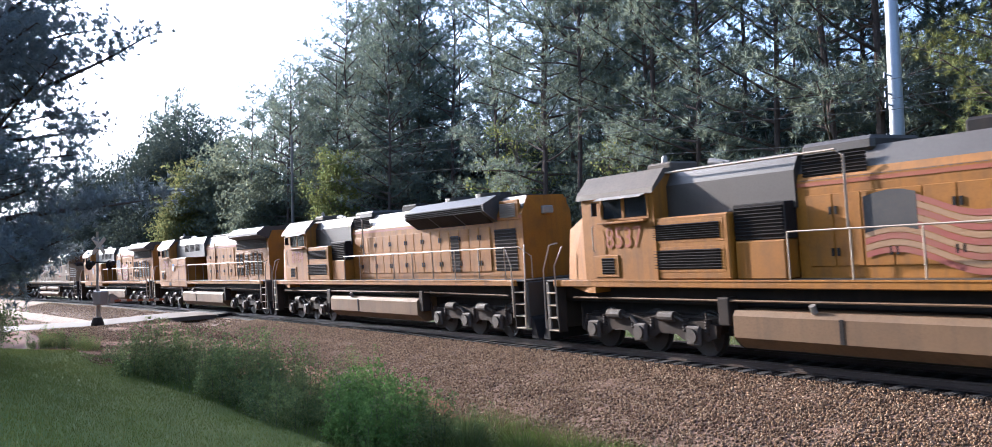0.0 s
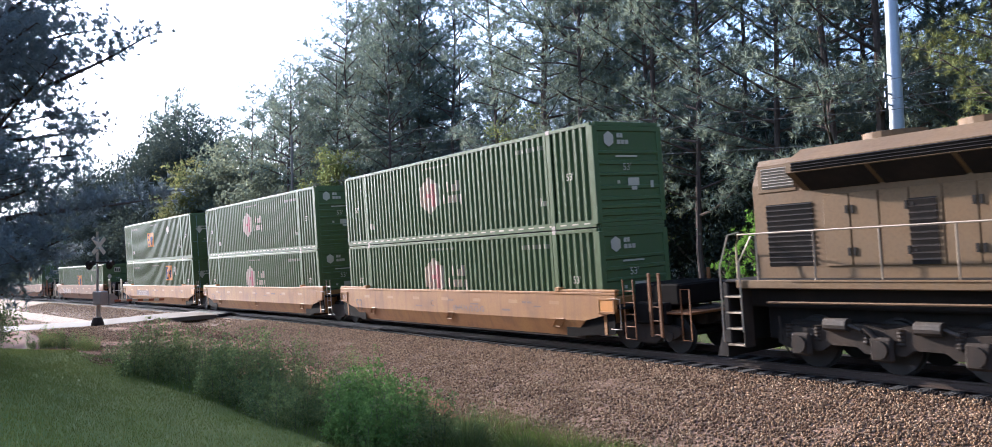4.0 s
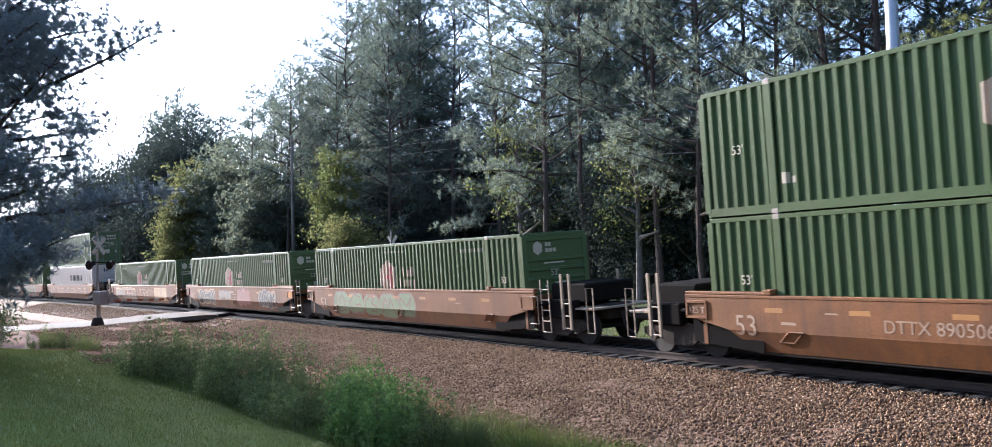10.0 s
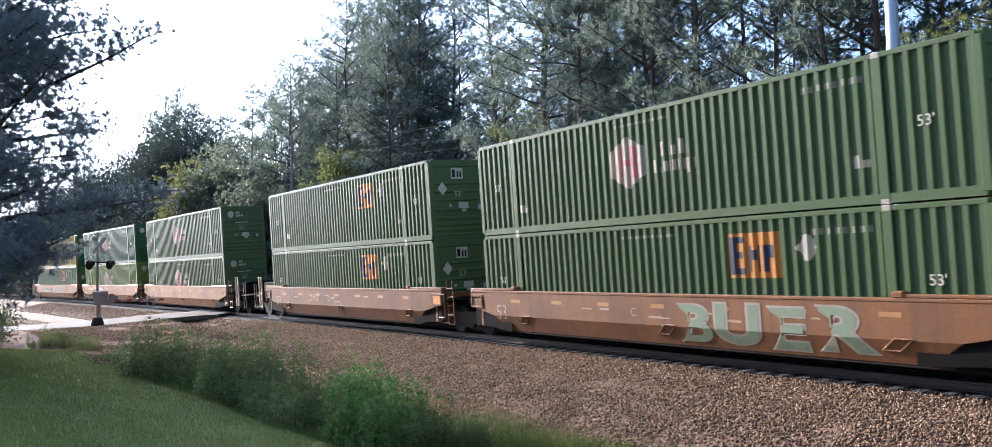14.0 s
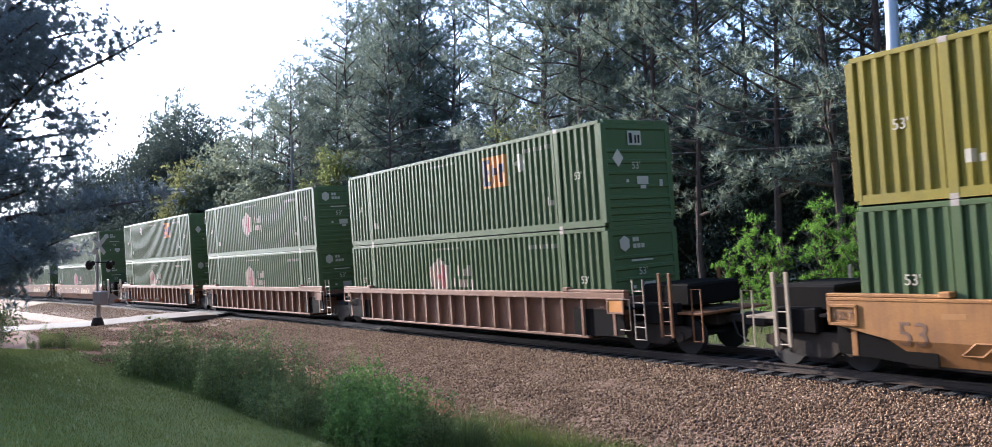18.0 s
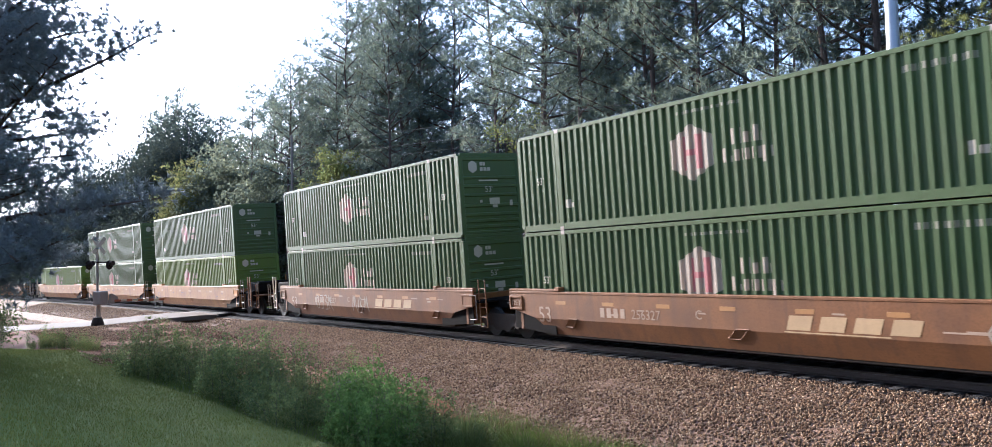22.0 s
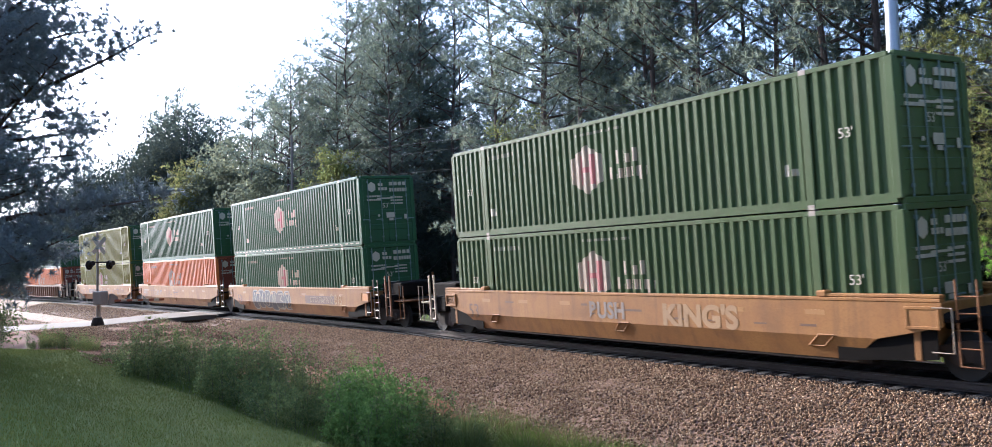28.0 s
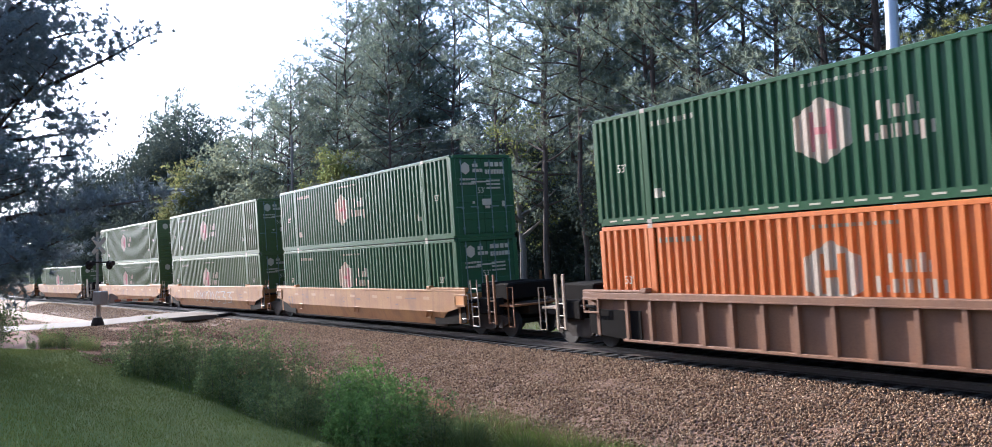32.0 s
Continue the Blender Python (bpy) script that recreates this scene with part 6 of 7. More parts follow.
        if kind == "ns":
            part("air_cabinet", Mesh().box(3.9, 6.0, -1.42, 1.42, 3.4, 4.3, 0.05), body, ob)
            # Black blocks on the cabinet paint the dark inside of open recesses.
            for x0, x1, z0 in ((4.55, 5.1, 2.75), (5.6, 5.92, 2.75)):
                both(ob, "cabinet_opening", Mesh().box(x0, x1, -1.52, -1.4, z0, 4.15, 0.01), M_BLACK)
            for x0, x1 in ((4.5, 4.85), (5.1, 5.45)):
                both(ob, "small_louvre", louvre(x0, x1, 2.3, 2.5, -1.508, 4), M_RED)
        both(ob, "side_box", Mesh().box(2.25, 3.6, -1.38, -0.9, 1.9, 2.75, 0.03), body)
        both(ob, "inlet_screen", louvre(2.3, 3.58, 2.82, 3.5, -1.34, 9), dark)
        both(ob, "inlet_frame", Mesh().box(2.22, 3.64, -1.33, -0.95, 2.76, 3.56, 0.02), dark)
        both(ob, "roof_pipe", Mesh().tube([(0.9, -1.12, 2.9), (0.9, -1.12, 4.35), (1.1, -1.1, 4.5), (5.9, -1.1, 4.52)], 0.03, 6), M_RAIL)
    # cab with roof, windows and nose
    cab = [(-1.53, 1.9), (-1.53, 4.12), (-1.2, 4.5), (1.2, 4.5), (1.53, 4.12), (1.53, 1.9)]
    part("cab", Mesh().loft([[(x, y, z) for y, z in cab] for x in (5.95, 8.45)] + [[(8.75, y, min(z, 4.45)) for y, z in cab]]), body if not (body is M_YELLOW) else body, ob)
    part("cab_roof", Mesh().loft([[(x, y, z) for y, z in ((-1.6, 4.05), (-1.56, 4.2), (-1.15, 4.66), (1.15, 4.66), (1.56, 4.2), (1.6, 4.05), (1.1, 4.5), (-1.1, 4.5))] for x in (5.9, 8.9)]), M_ROOF if body is M_YELLOW else M_SILVER, ob)
    for x0, x1 in ((6.2, 7.0), (7.12, 7.85)):
        both(ob, "side_window", Mesh().box(x0, x1, -1.545, -1.5, 3.5, 4.02, 0.01), M_GLASS)
    both(ob, "window_frame", Mesh().box(6.1, 7.95, -1.56, -1.53, 3.43, 3.49, 0.008).box(7.01, 7.11, -1.56, -1.53, 3.49, 4.03, 0.008).box(6.1, 6.18, -1.56, -1.53, 3.49, 4.03, 0.008).box(7.87, 7.95, -1.56, -1.53, 3.49, 4.03, 0.008), body)
    both(ob, "arm_rest", Mesh().box(6.2, 8.0, -1.66, -1.53, 3.36, 3.42, 0.015), body)
    both(ob, "sun_visor", Mesh().add([(6.15, -1.55, 4.06), (7.9, -1.55, 4.06), (7.9, -1.8, 3.98), (6.15, -1.8, 3.98), (6.15, -1.55, 4.08), (7.9, -1.55, 4.08), (7.9, -1.8, 4.0), (6.15, -1.8, 4.0)], [(0, 1, 2, 3), (4, 7, 6, 5), (2, 6, 7, 3), (0, 4, 5, 1), (1, 5, 6, 2), (0, 3, 7, 4)]), M_SILVER)
    for y in (-0.95, 0.2):
        part("windscreen", Mesh().add([(8.76, y, 3.62), (8.76, y + 0.75, 3.62), (8.76, y + 0.75, 4.25), (8.76, y, 4.25), (8.79, y, 3.62), (8.79, y + 0.75, 3.62), (8.79, y + 0.75, 4.25), (8.79, y, 4.25)], [(4, 5, 6, 7), (0, 3, 2, 1), (0, 1, 5, 4), (1, 2, 6, 5), (2, 3, 7, 6), (3, 0, 4, 7)]), M_GLASS, ob)
    nose = [(8.4, -1.53, 3.5), (8.4, 1.53, 3.5), (8.4, 1.53, 1.55), (8.4, -1.53, 1.55)]
    part("nose", Mesh().loft([nose, [(8.75, -1.5, 3.62), (8.75, 1.5, 3.62), (8.75, 1.5, 1.55), (8.75, -1.5, 1.55)], [(9.75, -1.2, 3.3), (9.75, 1.2, 3.3), (9.85, 1.25, 1.7), (9.85, -1.25, 1.7)], [(10.1, -0.95, 2.95), (10.1, 0.95, 2.95), (10.2, 1.0, 1.9), (10.2, -1.0, 1.9)]]), body, ob)
    part("nose_door", Mesh().box(10.12, 10.18, -0.95, -0.35, 1.95, 2.85, 0.02), body, ob)
    both(ob, "headlight", Mesh().tube([(10.1, -0.16, 2.75), (10.22, -0.16, 2.75)], 0.11, 12), M_SILVER)
    both(ob, "number_box", Mesh().box(8.7, 8.95, -1.15, -0.5, 4.35, 4.6, 0.03), dark)
    both(ob, "side_hatch", Mesh().box(7.35, 8.35, -1.56, -1.53, 1.98, 2.55, 0.012), body)
    both(ob, "hatch_louvre", louvre(7.5, 8.0, 2.05, 2.48, -1.562, 6), dark)
    both(ob, "grab_iron", Mesh().tube([(8.25, -1.57, 2.65), (8.25, -1.63, 2.7), (8.25, -1.63, 3.3), (8.25, -1.57, 3.35)], 0.016, 5), M_RAIL)
    both(ob, "mirror", Mesh().box(8.05, 8.1, -1.75, -1.58, 3.6, 3.95, 0.01), dark)
    part("horn", Mesh().tube([(4.8, 0, 4.65), (5.4, 0, 4.72)], [0.05, 0.12], 10).tube([(4.8, 0.2, 4.65), (5.2, 0.2, 4.7)], [0.04, 0.1], 10).box(4.75, 4.85, -0.1, 0.3, 4.5, 4.66), M_SILVER, ob)
    part("roof_box", Mesh().box(6.3, 7.2, -0.5, 0.5, 4.6, 4.86, 0.05), M_ROOF if body is M_YELLOW else dark, ob)
    part("antenna", Mesh().tube([(6.7, 0.3, 4.86), (6.7, 0.3, 5.05)], [0.1, 0.05], 8), M_SILVER, ob)
    if not long_cab:
        part("rear_light", Mesh().box(-10.2, -10.08, -0.22, 0.22, 3.9, 4.15, 0.03), M_SILVER, ob)
    # handrails along the walkway
    a0, a1 = (-9.7, 2.1 if not long_cab else 2.4)
    both(ob, "handrail", rail_line([(a0, -1.47, 2.9), (a1, -1.47, 2.9)], [a0 + k * (a1 - a0) / 8 for k in range(9)], 1.9), M_RAIL)
    both(ob, "end_rail", Mesh().tube([(-9.7, -1.47, 1.9), (-9.7, -1.47, 2.9), (-10.3, -1.35, 2.9), (-10.6, -1.1, 2.6), (-10.6, -1.1, 1.9)], 0.022, 6), M_RAIL)
    both(ob, "sill_tabs", Mesh().box(-8.8, 8.6, -1.545, -1.53, 1.86, 1.9, 0.004), trim)
    # lettering
    for side, turn in ((-1, 0), (1, 180)):
        m = pose(0, 0, 0, 0, 0, turn)
        if number:
            x = 7.12 * (1 if turn == 0 else -1)
            lettering(number, 0.55, M_RED if body is M_YELLOW else M_WHITE, ob, m @ pose(x, -1.55, 2.74) @ NEAR, 0.92)
        if slogan:
            x = 3.9 * (1 if turn == 0 else -1)
            lettering("BUILDING AMERICA", 0.18, M_FADED, ob, m @ pose(x, -1.582, 2.86) @ NEAR)
            x = 5.25 * (1 if turn == 0 else -1)
            part("shield", Mesh().prism([(x - 0.22, 2.62), (x, 2.5), (x + 0.22, 2.62), (x + 0.22, 2.86), (x - 0.22, 2.86)], -1.584, -1.576), M_SILVER, ob, at=m)
            part("shield_top", Mesh().box(x - 0.24, x + 0.24, -1.584, -1.576, 2.87, 3.02), M_NAVY, ob, at=m)
        if flag:
            flag_x = flag * (1 if turn == 0 else -1)
            way = -1 if turn == 0 else 1
            for k in range(9):
                pts = []
                for q in range(13):
                    u = q / 12
                    pts.append((flag_x + way * u * 3.3, 3.45 - k * 0.13 + 0.16 * math.sin(u * 7.0) - 0.28 * u))
                if k < 5:
                    pts = pts[4:]
                vs = [(x, -1.018 - 0.012, z) for x, z in pts] + [(x, -1.018 - 0.012, z - 0.115) for x, z in pts]
                n = len(pts)
                part("flag_stripe", Mesh().add(vs, [(i, i + 1, n + i + 1, n + i) for i in range(n - 1)]), M_FLAGR if k % 2 == 0 else M_FLAGW, ob, at=m)
            pts = [(flag_x + way * q / 12 * 3.3, 3.5 + 0.16 * math.sin(q / 12 * 7.0) - 0.28 * q / 12) for q in range(5)]
            vs = [(x, -1.032, z) for x, z in pts] + [(x, -1.032, z - 0.72) for x, z in pts]
            part("flag_field", Mesh().add(vs, [(i, i + 1, 5 + i + 1, 5 + i) for i in range(4)]), M_FLAGN, ob, at=m)
            if long_cab and turn == 0:
                for k in range(7):
                    loop = [(-3.2 + 0.42 * math.cos(a), -1.03, 2.1 + k * 0.25 + 0.11 * math.sin(a) + 0.04 * a) for a in (2 * math.pi * q / 12 for q in range(12))]
                    part("graffiti_line", Mesh().tube(loop, 0.014, 4), M_SCRAWL, ob)
        if kind == "ns":
            s2 = 1 if turn == 0 else -1
            for k in range(5):
                part("stripe", Mesh().box(min(s2 * -3.3, s2 * -2.1), max(s2 * -3.3, s2 * -2.1), -hw - 0.036, -hw - 0.03, 3.05 + k * 0.14, 3.12 + k * 0.14), M_WHITE, ob, at=m)
            part("emblem", Mesh().prism([(s2 * -2.1, 3.0), (s2 * -1.7, 3.1), (s2 * -1.2, 3.55), (s2 * -1.0, 3.72), (s2 * -1.3, 3.78), (s2 * -2.0, 3.5)], -hw - 0.037, -hw - 0.03), M_BLACK, ob, at=m)
            for k in range(2):
                part("emblem", Mesh().box(s2 * (0.1 + 0.8 * k) - 0.3, s2 * (0.1 + 0.8 * k) + 0.3, -hw - 0.037, -hw - 0.03, 3.1, 3.6), M_TANK, ob, at=m)
            for k in range(8):
                x = s2 * (-0.6 + 0.3 * k)
                part("wordmark_bar", Mesh().box(x - 0.1, x + 0.1, -hw - 0.037, -hw - 0.03, 2.72 if k % 2 else 2.7, 2.92), M_TANK, ob, at=m)
    if kind == "ns":
        for k in range(5):
            both(ob, "nose_stripe", Mesh().add([(8.8, -1.505, 2.35 + k * 0.2), (9.85, -1.24, 2.3 + k * 0.17), (9.85, -1.24, 2.38 + k * 0.17), (8.8, -1.505, 2.43 + k * 0.2)], [(0, 1, 2, 3)]), M_WHITE)
        part("nose_cap", Mesh().box(8.75, 9.7, -1.1, 1.1, 3.3, 3.66, 0.06), dark, ob)
        for side, turn in ((-1, 0), (1, 180)):
            for k in range(2):
                c = 7.35 + 0.28 * k if turn == 0 else -7.35 - 0.28 * k
                part("number_bar", Mesh().box(c - 0.1, c + 0.1, -1.538, -1.531, 2.72, 3.0), M_RAIL, ob, at=pose(0, 0, 0, 0, 0, turn))
    if body is M_YELLOW:
        both(ob, "red_line", Mesh().box(-10.05, end_x - 0.05, -hw - 0.014, -hw - 0.004, eave - 0.14, eave - 0.06), M_RED)
    return ob


M_FADED = material("faded red brown lettering", (0.24, 0.085, 0.018), (0.28, 0.10, 0.016), 0.55, 0, 2, 30, 0.6)
M_SCRAWL = material("faded violet spray paint", (0.17, 0.085, 0.10), (0.26, 0.11, 0.07), 0.7, 0, 2, 30, 0.6)
M_TRUCK = material("dusty silver truck paint", (0.06, 0.04, 0.022), (0.018, 0.013, 0.009), 0.75, 0.0, 1.5, 25, 0.9, 0.2, 0.3, (0.08, 0.06, 0.045), 0.4)
M_ROOF = material("dusty light grey roof paint", (0.105, 0.083, 0.06), (0.065, 0.053, 0.041), 0.65, 0, 1.0, 18, 0.5, 0.06, 0.3, (0.12, 0.09, 0.065), 0.3, spec=0.15)
for s, kind, number, body, top, trim, label, back, flag, slogan in (
        (-9.85, "wing", "8537", M_YELLOW, M_GREY, M_YELLOW, "weathered yellow and grey diesel locomotive with flared radiators", True, 0.6, False),
        (-32.35, "wing", "8704", M_YELLOW, M_GREY, M_YELLOW, "dusty yellow and grey diesel locomotive with flared radiators", True, 0, False),
        (-54.9, "block", "6396", M_YELLOW, M_GREY, M_YELLOW, "weathered yellow diesel locomotive with a boxed radiator", True, 0, True),
        (-77.3, "block", "7064", M_YELLOW, M_GREY, M_YELLOW, "yellow diesel locomotive with a boxed radiator and flag", True, -0.3, True),
        (-100.3, "ns", "", M_NSGREY, M_NSGREY, M_NSGREY, "dusty black diesel locomotive facing along the train's way", False, 0, False)):
    m = engine(kind, number, body, top, trim, label, flag, slogan)
    riders.append((m, s, 180.0 if back else 0.0))

# ---- single trees and plants ----
def stand(ob, s, y, turn=0.0, size=1.0):
    ob.matrix_basis = pose(*bend(s, y), float(ground_z(s, y)), 0, 0, turn)
    ob.scale = (size, size, size)
    return ob


stand(broadleaf(31, 7.0, 3.0, 330, 34, 0.11, "yellow green sunlit broadleaf tree beside the lane", L_BRIGHT, 0.1), -61.5, 12.0)
# The next three trees are added to stand in for sunlit patches.
stand(broadleaf(35, 11.0, 2.6, 240, 30, 0.12, "slim yellow green tree added among the pines for a sunlit patch", L_GLEAM, 0.4), -66.5, 13.5)
stand(broadleaf(36, 13.0, 3.2, 90, 22, 0.1, "thin green tree added in the wood for a sunlit patch", L_GLEAM, 0.3), -44.5, 15.5)
stand(broadleaf(37, 10.5, 3.0, 75, 20, 0.09, "smaller thin green tree added in the wood for a sunlit patch", L_GLEAM, 0.3), -34.5, 15.6)
stand(broadleaf(32, 14.8, 3.0, 560, 30, 0.15, "tall yellow green tree at the edge of the wood", L_BRIGHT, 0.12), -92.5, 9.6)
stand(broadleaf(33, 17.0, 5.6, 1000, 34, 0.17, "broad rounded dark oak behind the railway", L_OAK, 0.1), -90, 14.0, 40, 0.98)
stand(broadleaf(34, 16, 5.5, 900, 34, 0.17, "rounded oak with hazy grey green leaves", L_OAK, 0.08), -79, 12.5, 80, 0.82)
near = pine(41, 15.5, 0.1, 4.7, 76, 17, 12, 21, 0.22, 0.0135, "large grey green pine whose limbs hang over the lawn's end", L_NEAR, girth=0.24, puff=0.27, rise_low=0.12)
stand(near, -26.5, -15.6, 20)
stand(copy_thing(near, pose(0, 0, 0)), -33.0, -16.4, 170, 0.98)
# Pines mostly out of view, placed so that their shadows cover the lawn.
shade = pine(42, 17, 0.12, 5.2, 42, 10, 6, 20, 0.4, 0.02, "pine beyond the lawn, mostly unseen, added to shade it", L_NEAR, girth=0.26, puff=0.3)
stand(shade, -41, -18.9)
for s, y, turn, size in ((-50, -18.2, 70, 1.0), (-61, -17.8, 300, 1.0),  (-35, -19.9, 150, 1.05), (-56, -19.5, 220, 1.0), (-30, -21.5, 260, 0.9), (-66, -20.5, 10, 1.05), (-44, -24, 10, 1.05), (-52, -23, 10, 1.05)):
    m = pose(*bend(s, y), float(ground_z(s, y)), 0, 0, turn)
    copy_thing(shade, m).scale = (size, size, size)


def sapling(seed, height, label):
    return pine(seed, height, 0.06, 1.1, 26, 6, 2, 26, 0.2, 0.01, label, L_SAPLING, girth=0.035, puff=0.08, rise_low=0.5)


young = [sapling(51, 4.4, "young pine with fresh bright green needles"), sapling(52, 3.6, "bushy young pine with bright green needles")]
spots = [(0, -20.6, 8.0, 0, 0.9), (0, -18.0, 8.1, 120, 0.96), (0, -17.3, 8.4, 200, 0.9), (1, -19.4, 7.6, 40, 0.8), (1, -16.4, 8.0, 80, 0.85), (1, -15.2, 7.4, 10, 0.8), (1, -13.9, 8.0, 200, 0.8), (1, -12.5, 7.5, 250, 0.75), (1, -11.2, 8.2, 300, 0.8), (0, -9.6, 8.0, 20, 0.65), (1, -8.2, 7.6, 60, 0.8), (1, -22.4, 8.6, 90, 0.7), (1, -17.4, 8.8, 33, 0.85), (1, -14.6, 9.0, 133, 0.85)]
spread_copies(young, spots, "young pines beyond the track")


def weed_bush(seed, height, radius, stems, per, leaf_size, mat, label):
    """A clump of weeds: thin leaning stems with leaves along them."""
    rng = np.random.default_rng(seed)
    ob = thing("weed_bush", label, "plant")
    wood, pts = Mesh(), []
    for k in range(stems):
        a, r = rng.uniform(0, 6.28), radius * math.sqrt(rng.uniform(0, 1))
        h = height * (0.28 + 0.85 * rng.uniform() ** 1.5)
        x, y = r * math.cos(a), r * math.sin(a)
        line = [(x, y, -0.1), (x * 1.05, y * 1.05, h * 0.5), (x * 1.2 + rng.normal() * 0.16, y * 1.2 + rng.normal() * 0.16, h)]
        wood.tube(line, [0.01, 0.007, 0.003], 4)
        for u in np.linspace(0.2, 1.0, 9):
            pts.append((x * (1 + 0.2 * u), y * (1 + 0.2 * u), h * u))
    part("stem", wood, M_STEM, ob)
    me = leaves(rng, np.array(pts), per, 0.085, leaf_size, mat, "foliage", 0.9)
    part("foliage", me, mat, ob)
    return ob


M_STEM = material("green weed stem", (0.07, 0.09, 0.03), (0.10, 0.07, 0.035), 0.8, 0, 3, 30, 0.5)
bushes = [weed_bush(61, 1.75, 0.7, 28, 12, 0.04, L_WEED, "loose dark green weed clump in the ditch"),
          weed_bush(62, 1.1, 0.95, 32, 11, 0.038, L_WEED, "low tangled weeds at the lawn's edge"),
          weed_bush(63, 1.4, 0.68, 32, 14, 0.048, L_WEEDB, "bright green leafy weeds in the ditch"),
          weed_bush(64, 1.95, 0.42, 15, 13, 0.034, L_WEED, "tall feathery dark green weeds")]
spots = []
rng = random.Random(8)
for s, y, k, size in ((-28.8, -11.0, 0, 0.9), (-28.0, -10.6, 0, 0.95), (-27.4, -10.9, 1, 1.0), (-27.3, -10.1, 0, 0.85), (-26.8, -9.6, 3, 0.85), (-26.2, -9.9, 1, 1.0), (-23.8, -10.2, 3, 0.85), (-23.2, -9.8, 0, 0.95), (-22.6, -10.1, 0, 1.0),
                      (-22.0, -9.5, 3, 1.0), (-21.5, -9.9, 0, 1.0), (-20.9, -9.3, 3, 1.0), (-20.4, -9.8, 0, 0.9), (-19.9, -9.1, 3, 0.9), (-19.6, -9.7, 1, 0.95), (-18.8, -9.4, 3, 0.75), (-18.3, -9.9, 1, 0.8), (-17.4, -9.3, 3, 0.8), (-17.2, -8.8, 2, 0.9), (-16.6, -9.2, 2, 1.0), (-16.0, -9.5, 2, 0.85), (-16.3, -8.5, 2, 0.85), (-15.6, -8.9, 1, 1.0),
                      (-15.1, -9.5, 2, 0.8), (-21.4, -6.9, 3, 0.85), (-22.2, -7.2, 1, 0.7), (-20.0, -7.6, 1, 0.8), (-18.0, -7.9, 1, 0.9), (-19.0, -8.4, 3, 0.8), (-23.5, -8.4, 1, 0.7), (-39, -12.6, 1, 0.55), (-38.0, -11.6, 1, 0.6), (-38.6, -12.2, 0, 0.5), (-36.6, -11.3, 1, 0.5), (-33.2, -10.9, 1, 0.45), (-14.8, -7.4, 3, 0.5)):
    spots.append((k, s, y, rng.uniform(0, 360), size))
spread_copies(bushes, spots, "weeds along the ditch")
shrub = broadleaf(66, 2.6, 1.5, 260, 16, 0.06, "dark leafy shrub at the end of the lawn", L_WEED, 0.05)
stand(shrub, -32.5, -15.4, 0, 0.8)
stand(copy_thing(shrub, pose(0, 0, 0)), -35.0, -14.9, 140, 0.7)


def blades(seed, count, s0, s1, yf0, yf1, length, width, mat, name, label, lift=0.0, keep=None):
    """A field of single grass blades on the ground."""
    rng = np.random.default_rng(seed)
    ss, u = rng.uniform(s0, s1, count), rng.uniform(0, 1, count)
    ys = yf0(ss) + (yf1(ss) - yf0(ss)) * u
    a = CURVE * ss
    p = np.stack([np.sin(a) / CURVE - np.sin(a) * ys, (1 - np.cos(a)) / CURVE + np.cos(a) * ys, np.array([float(ground_z(s, y)) for s, y in zip(ss, ys)]) + lift], 1)
    d = unit(rng, count) * 0.45 + np.array([0, 0, 1.0])
    d /= np.linalg.norm(d, axis=1)[:, None]
    side = np.cross(d, unit(rng, count))
    side /= np.linalg.norm(side, axis=1)[:, None]
    ln = length * rng.uniform(0.5, 1.3, (count, 1))
    v = np.stack([p - side * width, p + side * width, p + d * ln], 1)
    return tagged(new(name, fast_mesh(name, v.reshape(-1, 3), 3, mat)), label, "grass", kind="stuff")


edge = np.vectorize(lawn_edge)
flat = lambda c: (lambda s: np.full_like(s, c))
blades(71, 120000, -41, -10, lambda s: np.minimum(edge(s), -16.6), edge, 0.07, 0.006, L_LAWN, "lawn_grass", "short mown grass of the shaded lawn", 0.04)
blades(72, 14000, -31, -8, lambda s: edge(s) - 0.1, lambda s: np.interp(s, [-31, -27, -22, -8], [-11.2, -8.8, -7.0, -6.2]), 0.24, 0.008, L_BLADE, "ditch_grass", "long unmown green grass in the ditch")
blades(73, 1500, -24, -5, flat(-7.5), flat(-4.7), 0.7, 0.005, L_DRY, "dry_stalks", "thin dry grass stalks at the ballast's foot")
blades(74, 9000, -17, -6, flat(-9.0), flat(-5.0), 0.34, 0.007, L_BLADE, "ditch_grass", "green grass tufts beside the ballast")
blades(76, 5000, -18, -9.5, flat(-6.9), flat(-5.0), 0.36, 0.006, L_BLADE, "ditch_grass", "sparse green grass growing through the ballast's foot")
blades(75, 12000, -90, 20, flat(5.0), flat(11.0), 0.5, 0.012, L_BLADE, "verge_grass", "rough grass between the track and the wood")


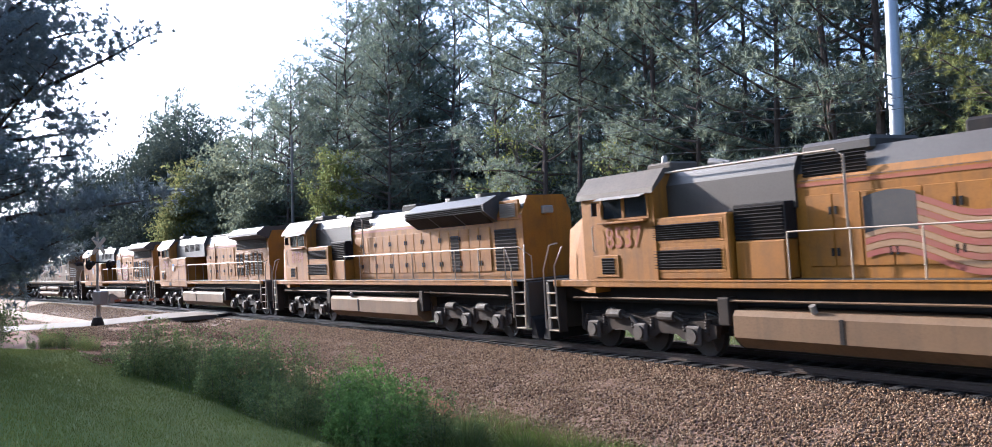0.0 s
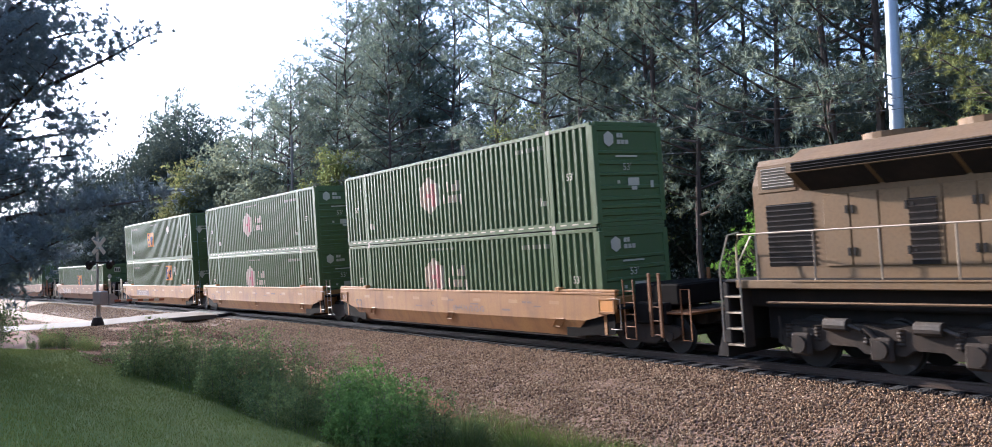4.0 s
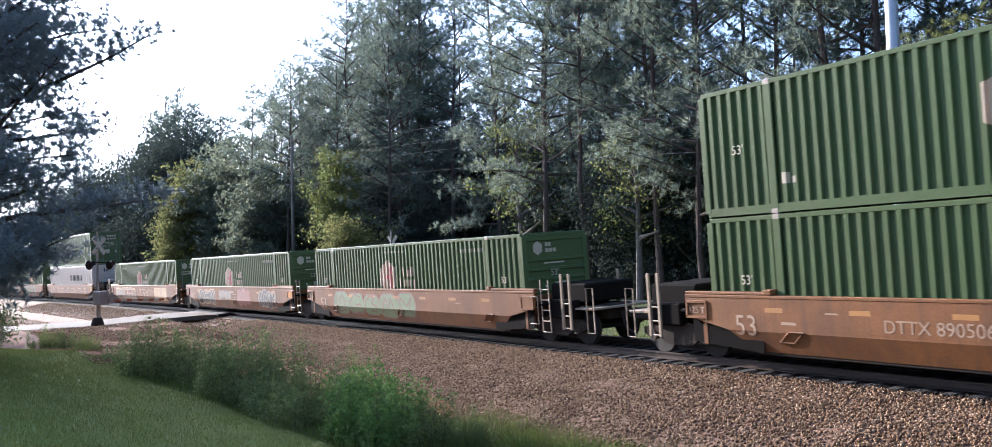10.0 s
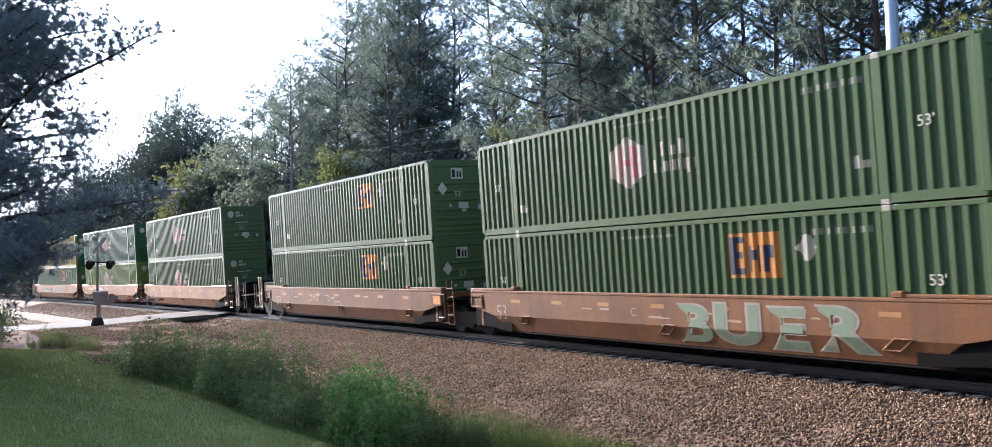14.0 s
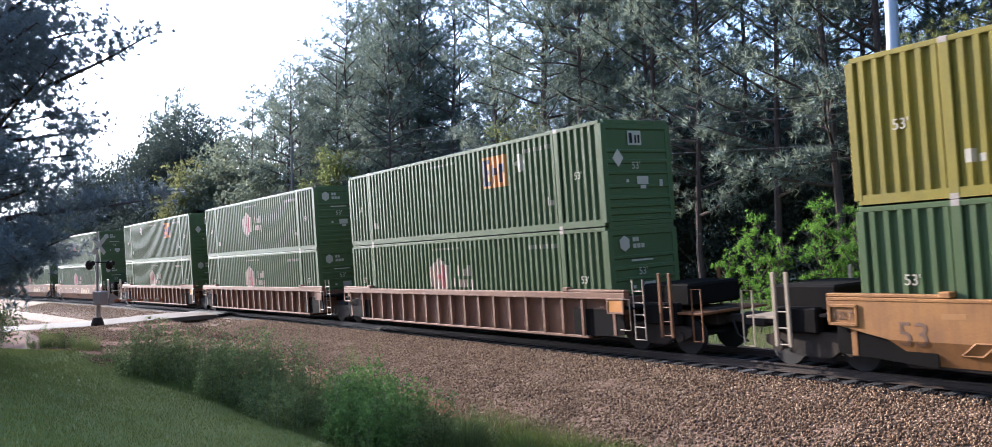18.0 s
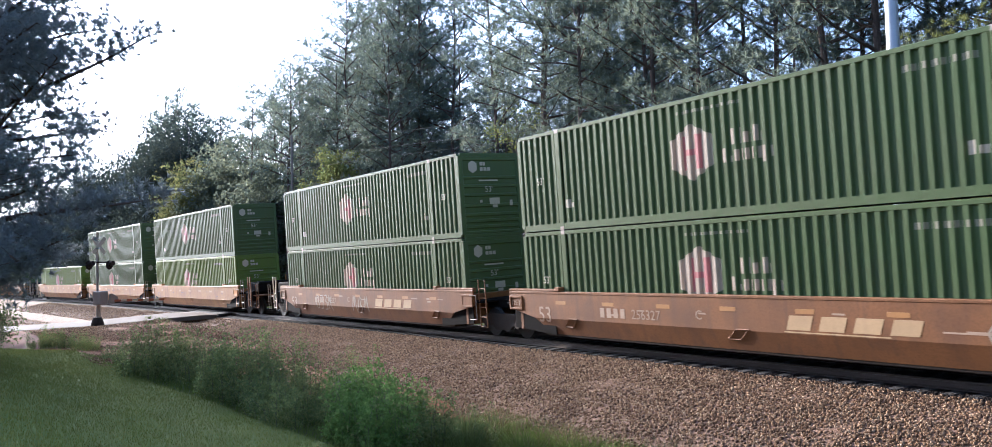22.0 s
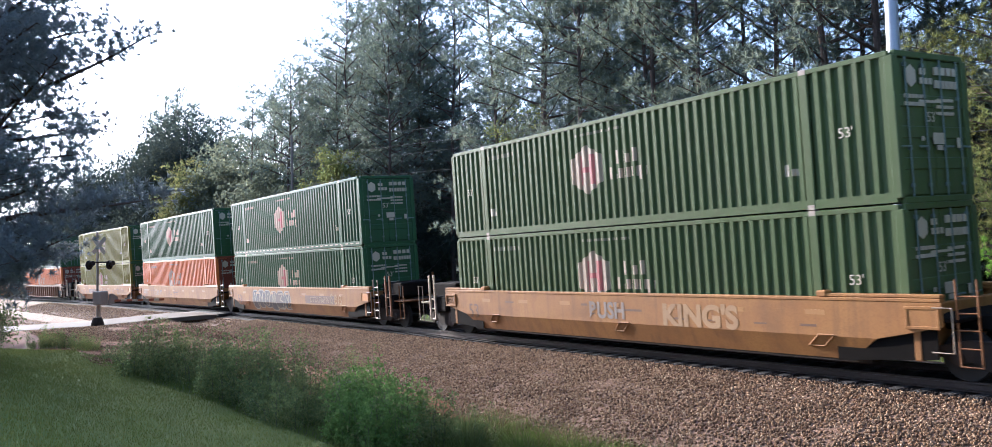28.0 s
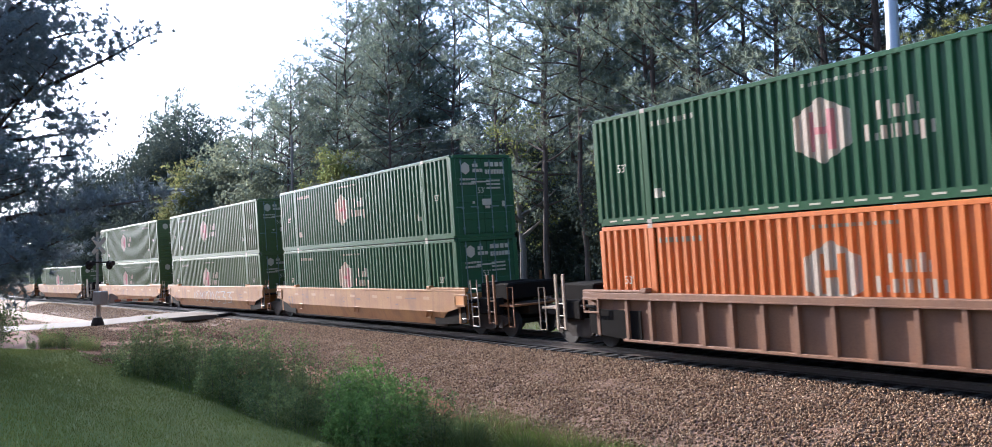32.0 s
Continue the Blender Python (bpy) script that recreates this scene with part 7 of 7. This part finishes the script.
def grass_clump(seed, height, radius, count, mat, label):
    rng = np.random.default_rng(seed)
    base = rng.normal(size=(count, 3)) * np.array([radius * 0.45, radius * 0.45, 0])
    d = base * 0.8 / radius + rng.normal(size=(count, 3)) * 0.16 + np.array([0, 0, 1.3])
    d /= np.linalg.norm(d, axis=1)[:, None]
    side = np.cross(d, unit(rng, count))
    side /= np.linalg.norm(side, axis=1)[:, None]
    ln = height * rng.uniform(0.5, 1.1, (count, 1))
    mid = base + d * ln * 0.55
    tip = mid + (d + base * 0.7 / radius) * ln * 0.45 - np.array([0, 0, 0.1]) * ln
    w = 0.006
    v = np.stack([base - side * w, base + side * w, mid + side * w, mid - side * w], 1).reshape(-1, 3)
    v2 = np.stack([mid - side * w, mid + side * w, tip, tip], 1).reshape(-1, 3)
    me = fast_mesh("grass_clump", np.concatenate([v, v2]), 4, mat)
    return tagged(new("grass_clump", me), label, "grass")


clumps = [grass_clump(81, 0.95, 0.28, 260, L_WEED, "tall dark green clump of grass"), grass_clump(82, 0.6, 0.3, 160, L_BLADE, "low green clump of grass"), grass_clump(83, 0.8, 0.2, 40, L_DRY, "sparse dry clump of grass")]
spread_copies(clumps, [(0, -15.2, -7.6, 0, 1.0), (0, -15.6, -7.9, 90, 0.8), (1, -17.5, -7.2, 0, 1.0), (1, -13.2, -6.3, 50, 1.0), (2, -12.0, -5.2, 20, 0.9), (2, -14.5, -5.6, 80, 1.0), (1, -19.5, -6.8, 140, 1.0), (0, -18.5, -7.4, 200, 0.8), (2, -20.2, -6.2, 10, 1.0), (2, -8.6, -3.9, 10, 0.8), (2, -6.4, -4.0, 70, 1.0), (2, -6.1, -3.7, 170, 0.8), (1, -11.0, -5.6, 0, 0.8), (1, -14.2, -6.9, 30, 1.1), (2, -16.2, -6.2, 30, 1.1), (1, -22, -7.0, 60, 1.0), (0, -21.0, -8.0, 60, 0.9)], "grass clumps in the ditch")

# ---- poles, wires and crossing signals ----
def utility_pole(s, y, height, radius, arms, label, mat=M_POLE):
    x, yy = bend(s, y)
    ob = thing("utility_pole", label, "pole", "poles along the railway")
    ob.matrix_basis = pose(x, yy, float(ground_z(s, y)))
    part("shaft", Mesh().tube([(0, 0, -0.5), (0, 0, height * 0.5), (0, 0, height)], [radius, radius * 0.85, radius * 0.6], 12), mat, ob, smooth=True)
    for z in arms:
        part("bracket", Mesh().tube([(0, -radius * 0.5, z), (0, -radius - 0.25, z + 0.05)], 0.03, 6), M_POLE, ob)
        part("insulator", Mesh().tube([(0, -radius - 0.25, z - 0.08), (0, -radius - 0.25, z + 0.1)], [0.05, 0.035], 8), M_GLASS, ob)
    return x, yy, float(ground_z(s, y))


p1 = utility_pole(-15.95, 9.1, 15.0, 0.26, (8.1, 7.5, 7.15, 6.15), "tall galvanised steel utility pole beyond the track")
p2 = utility_pole(-72.2, 12.2, 14.0, 0.16, (12.9, 11.9, 11.1, 9.6), "distant slender timber utility pole beside the wood", M_TIMBER)
for h1, h2 in ((7.8, 12.9), (7.18, 11.8), (6.83, 11.0), (5.83, 9.6)):
    a, b = Vector((p1[0], p1[1] - 0.5, h1)), Vector((p2[0], p2[1] - 0.4, h2))
    c = b + (b - a) * 0.6
    line = [a.lerp(b, k / 12) + Vector((0, 0, 0.35 * 4 * (k / 12) * (1 - k / 12))) for k in range(13)]
    right = a - (b - a) * 0.5
    for pts in ([right + Vector((0, 0, 2.0)), right.lerp(a, 0.5) + Vector((0, 0, 0.6)), a], line):
        single("overhead_wire", Mesh().tube(pts, 0.009, 5), M_WIRE, "thin overhead wire strung between utility poles", "wire", group="overhead wires")
right_pine = pine(43, 15, 0.12, 3.4, 50, 11, 6, 22, 0.26, 0.011, "light green pine standing close behind the utility pole", L_PALE)
stand(right_pine, -13.6, 12.6, 200)


def crossing_signal(x, y, z, turn, arm, label):
    ob = thing("crossing_signal", label, "signal", "level crossing signals")
    ob.matrix_basis = pose(x, y, z, 0, 0, turn)
    part("base", Mesh().tube([(0, 0, -0.3), (0, 0, 0.2), (0, 0, 0.5)], [0.33, 0.33, 0.22], 10), M_STEEL, ob)
    part("mast", Mesh().tube([(0, 0, 0.4), (0, 0, 5.1)], 0.065, 10), M_SILVER, ob)
    for k in (-1, 1):
        part("crossbuck_board", Mesh().box(-0.6, 0.6, -0.12, -0.09, -0.115, 0.115, 0.01), M_WHITE, ob, at=pose(0, 0, 4.35) @ pose(0, 0.012 * k, 0, 0, 45 * k, 0))
    part("cross_arm", Mesh().tube([(-0.8, -0.1, 3.45), (0.8, -0.1, 3.45)], 0.04, 8), M_BLACK, ob)
    for k in (-0.7, 0.7):
        lamp = part("flasher", Mesh().tube([(k, -0.12, 3.3), (k, -0.24, 3.3)], [0.14, 0.15], 14), M_BLACK, ob)
        part("backboard", Mesh().tube([(k, -0.13, 3.3), (k, -0.15, 3.3)], 0.25, 18), M_BLACK, lamp)
        part("hood", Mesh().tube([(k, -0.24, 3.38), (k, -0.42, 3.4)], [0.15, 0.13], 10), M_BLACK, lamp)
    if arm:
        part("conduit", Mesh().tube([(0.14, 0, 0.3), (0.14, 0, 1.3)], 0.05, 8), M_SILVER, ob)
        part("gate_housing", Mesh().box(-0.28, 0.32, -0.45, 0.1, 1.15, 1.9, 0.05), M_SILVER, ob)
        part("counterweight", Mesh().prism([(0.3, 1.2), (0.85, 1.3), (0.9, 1.55), (0.5, 1.75), (0.3, 1.75)], -0.55, -0.47), M_SILVER, ob)
        for k in range(9):
            part("gate_stripe", Mesh().box(0.6 + k * 0.42, 1.02 + k * 0.42, -0.62, -0.58, 1.3 - 0.012 * k, 1.42 - 0.012 * k), M_WHITE if k % 2 else M_RED, ob)
    return ob


crossing_signal(-50.6, -9.9, -0.44, 128, True, "silver crossing gate mast with mechanism housing and lowered striped arm")
crossing_signal(-52.6, 8.4, -0.35, 200, False, "silver crossing signal mast with a crossbuck beyond the track")


# ---- what moves ----
def motions():
    """The train passes at a nearly steady speed, on the curve."""
    for ob, s0, z in riders:
        turn = pose(0, 0, z) if z < 90 else pose(0, 0, 0, 0, 0, 180)
        walk(ob, [(t, on_track(s0 + SPEED * t + SLOWING * t * t / 2) @ turn) for t in range(0, 33, 2)])


motions()
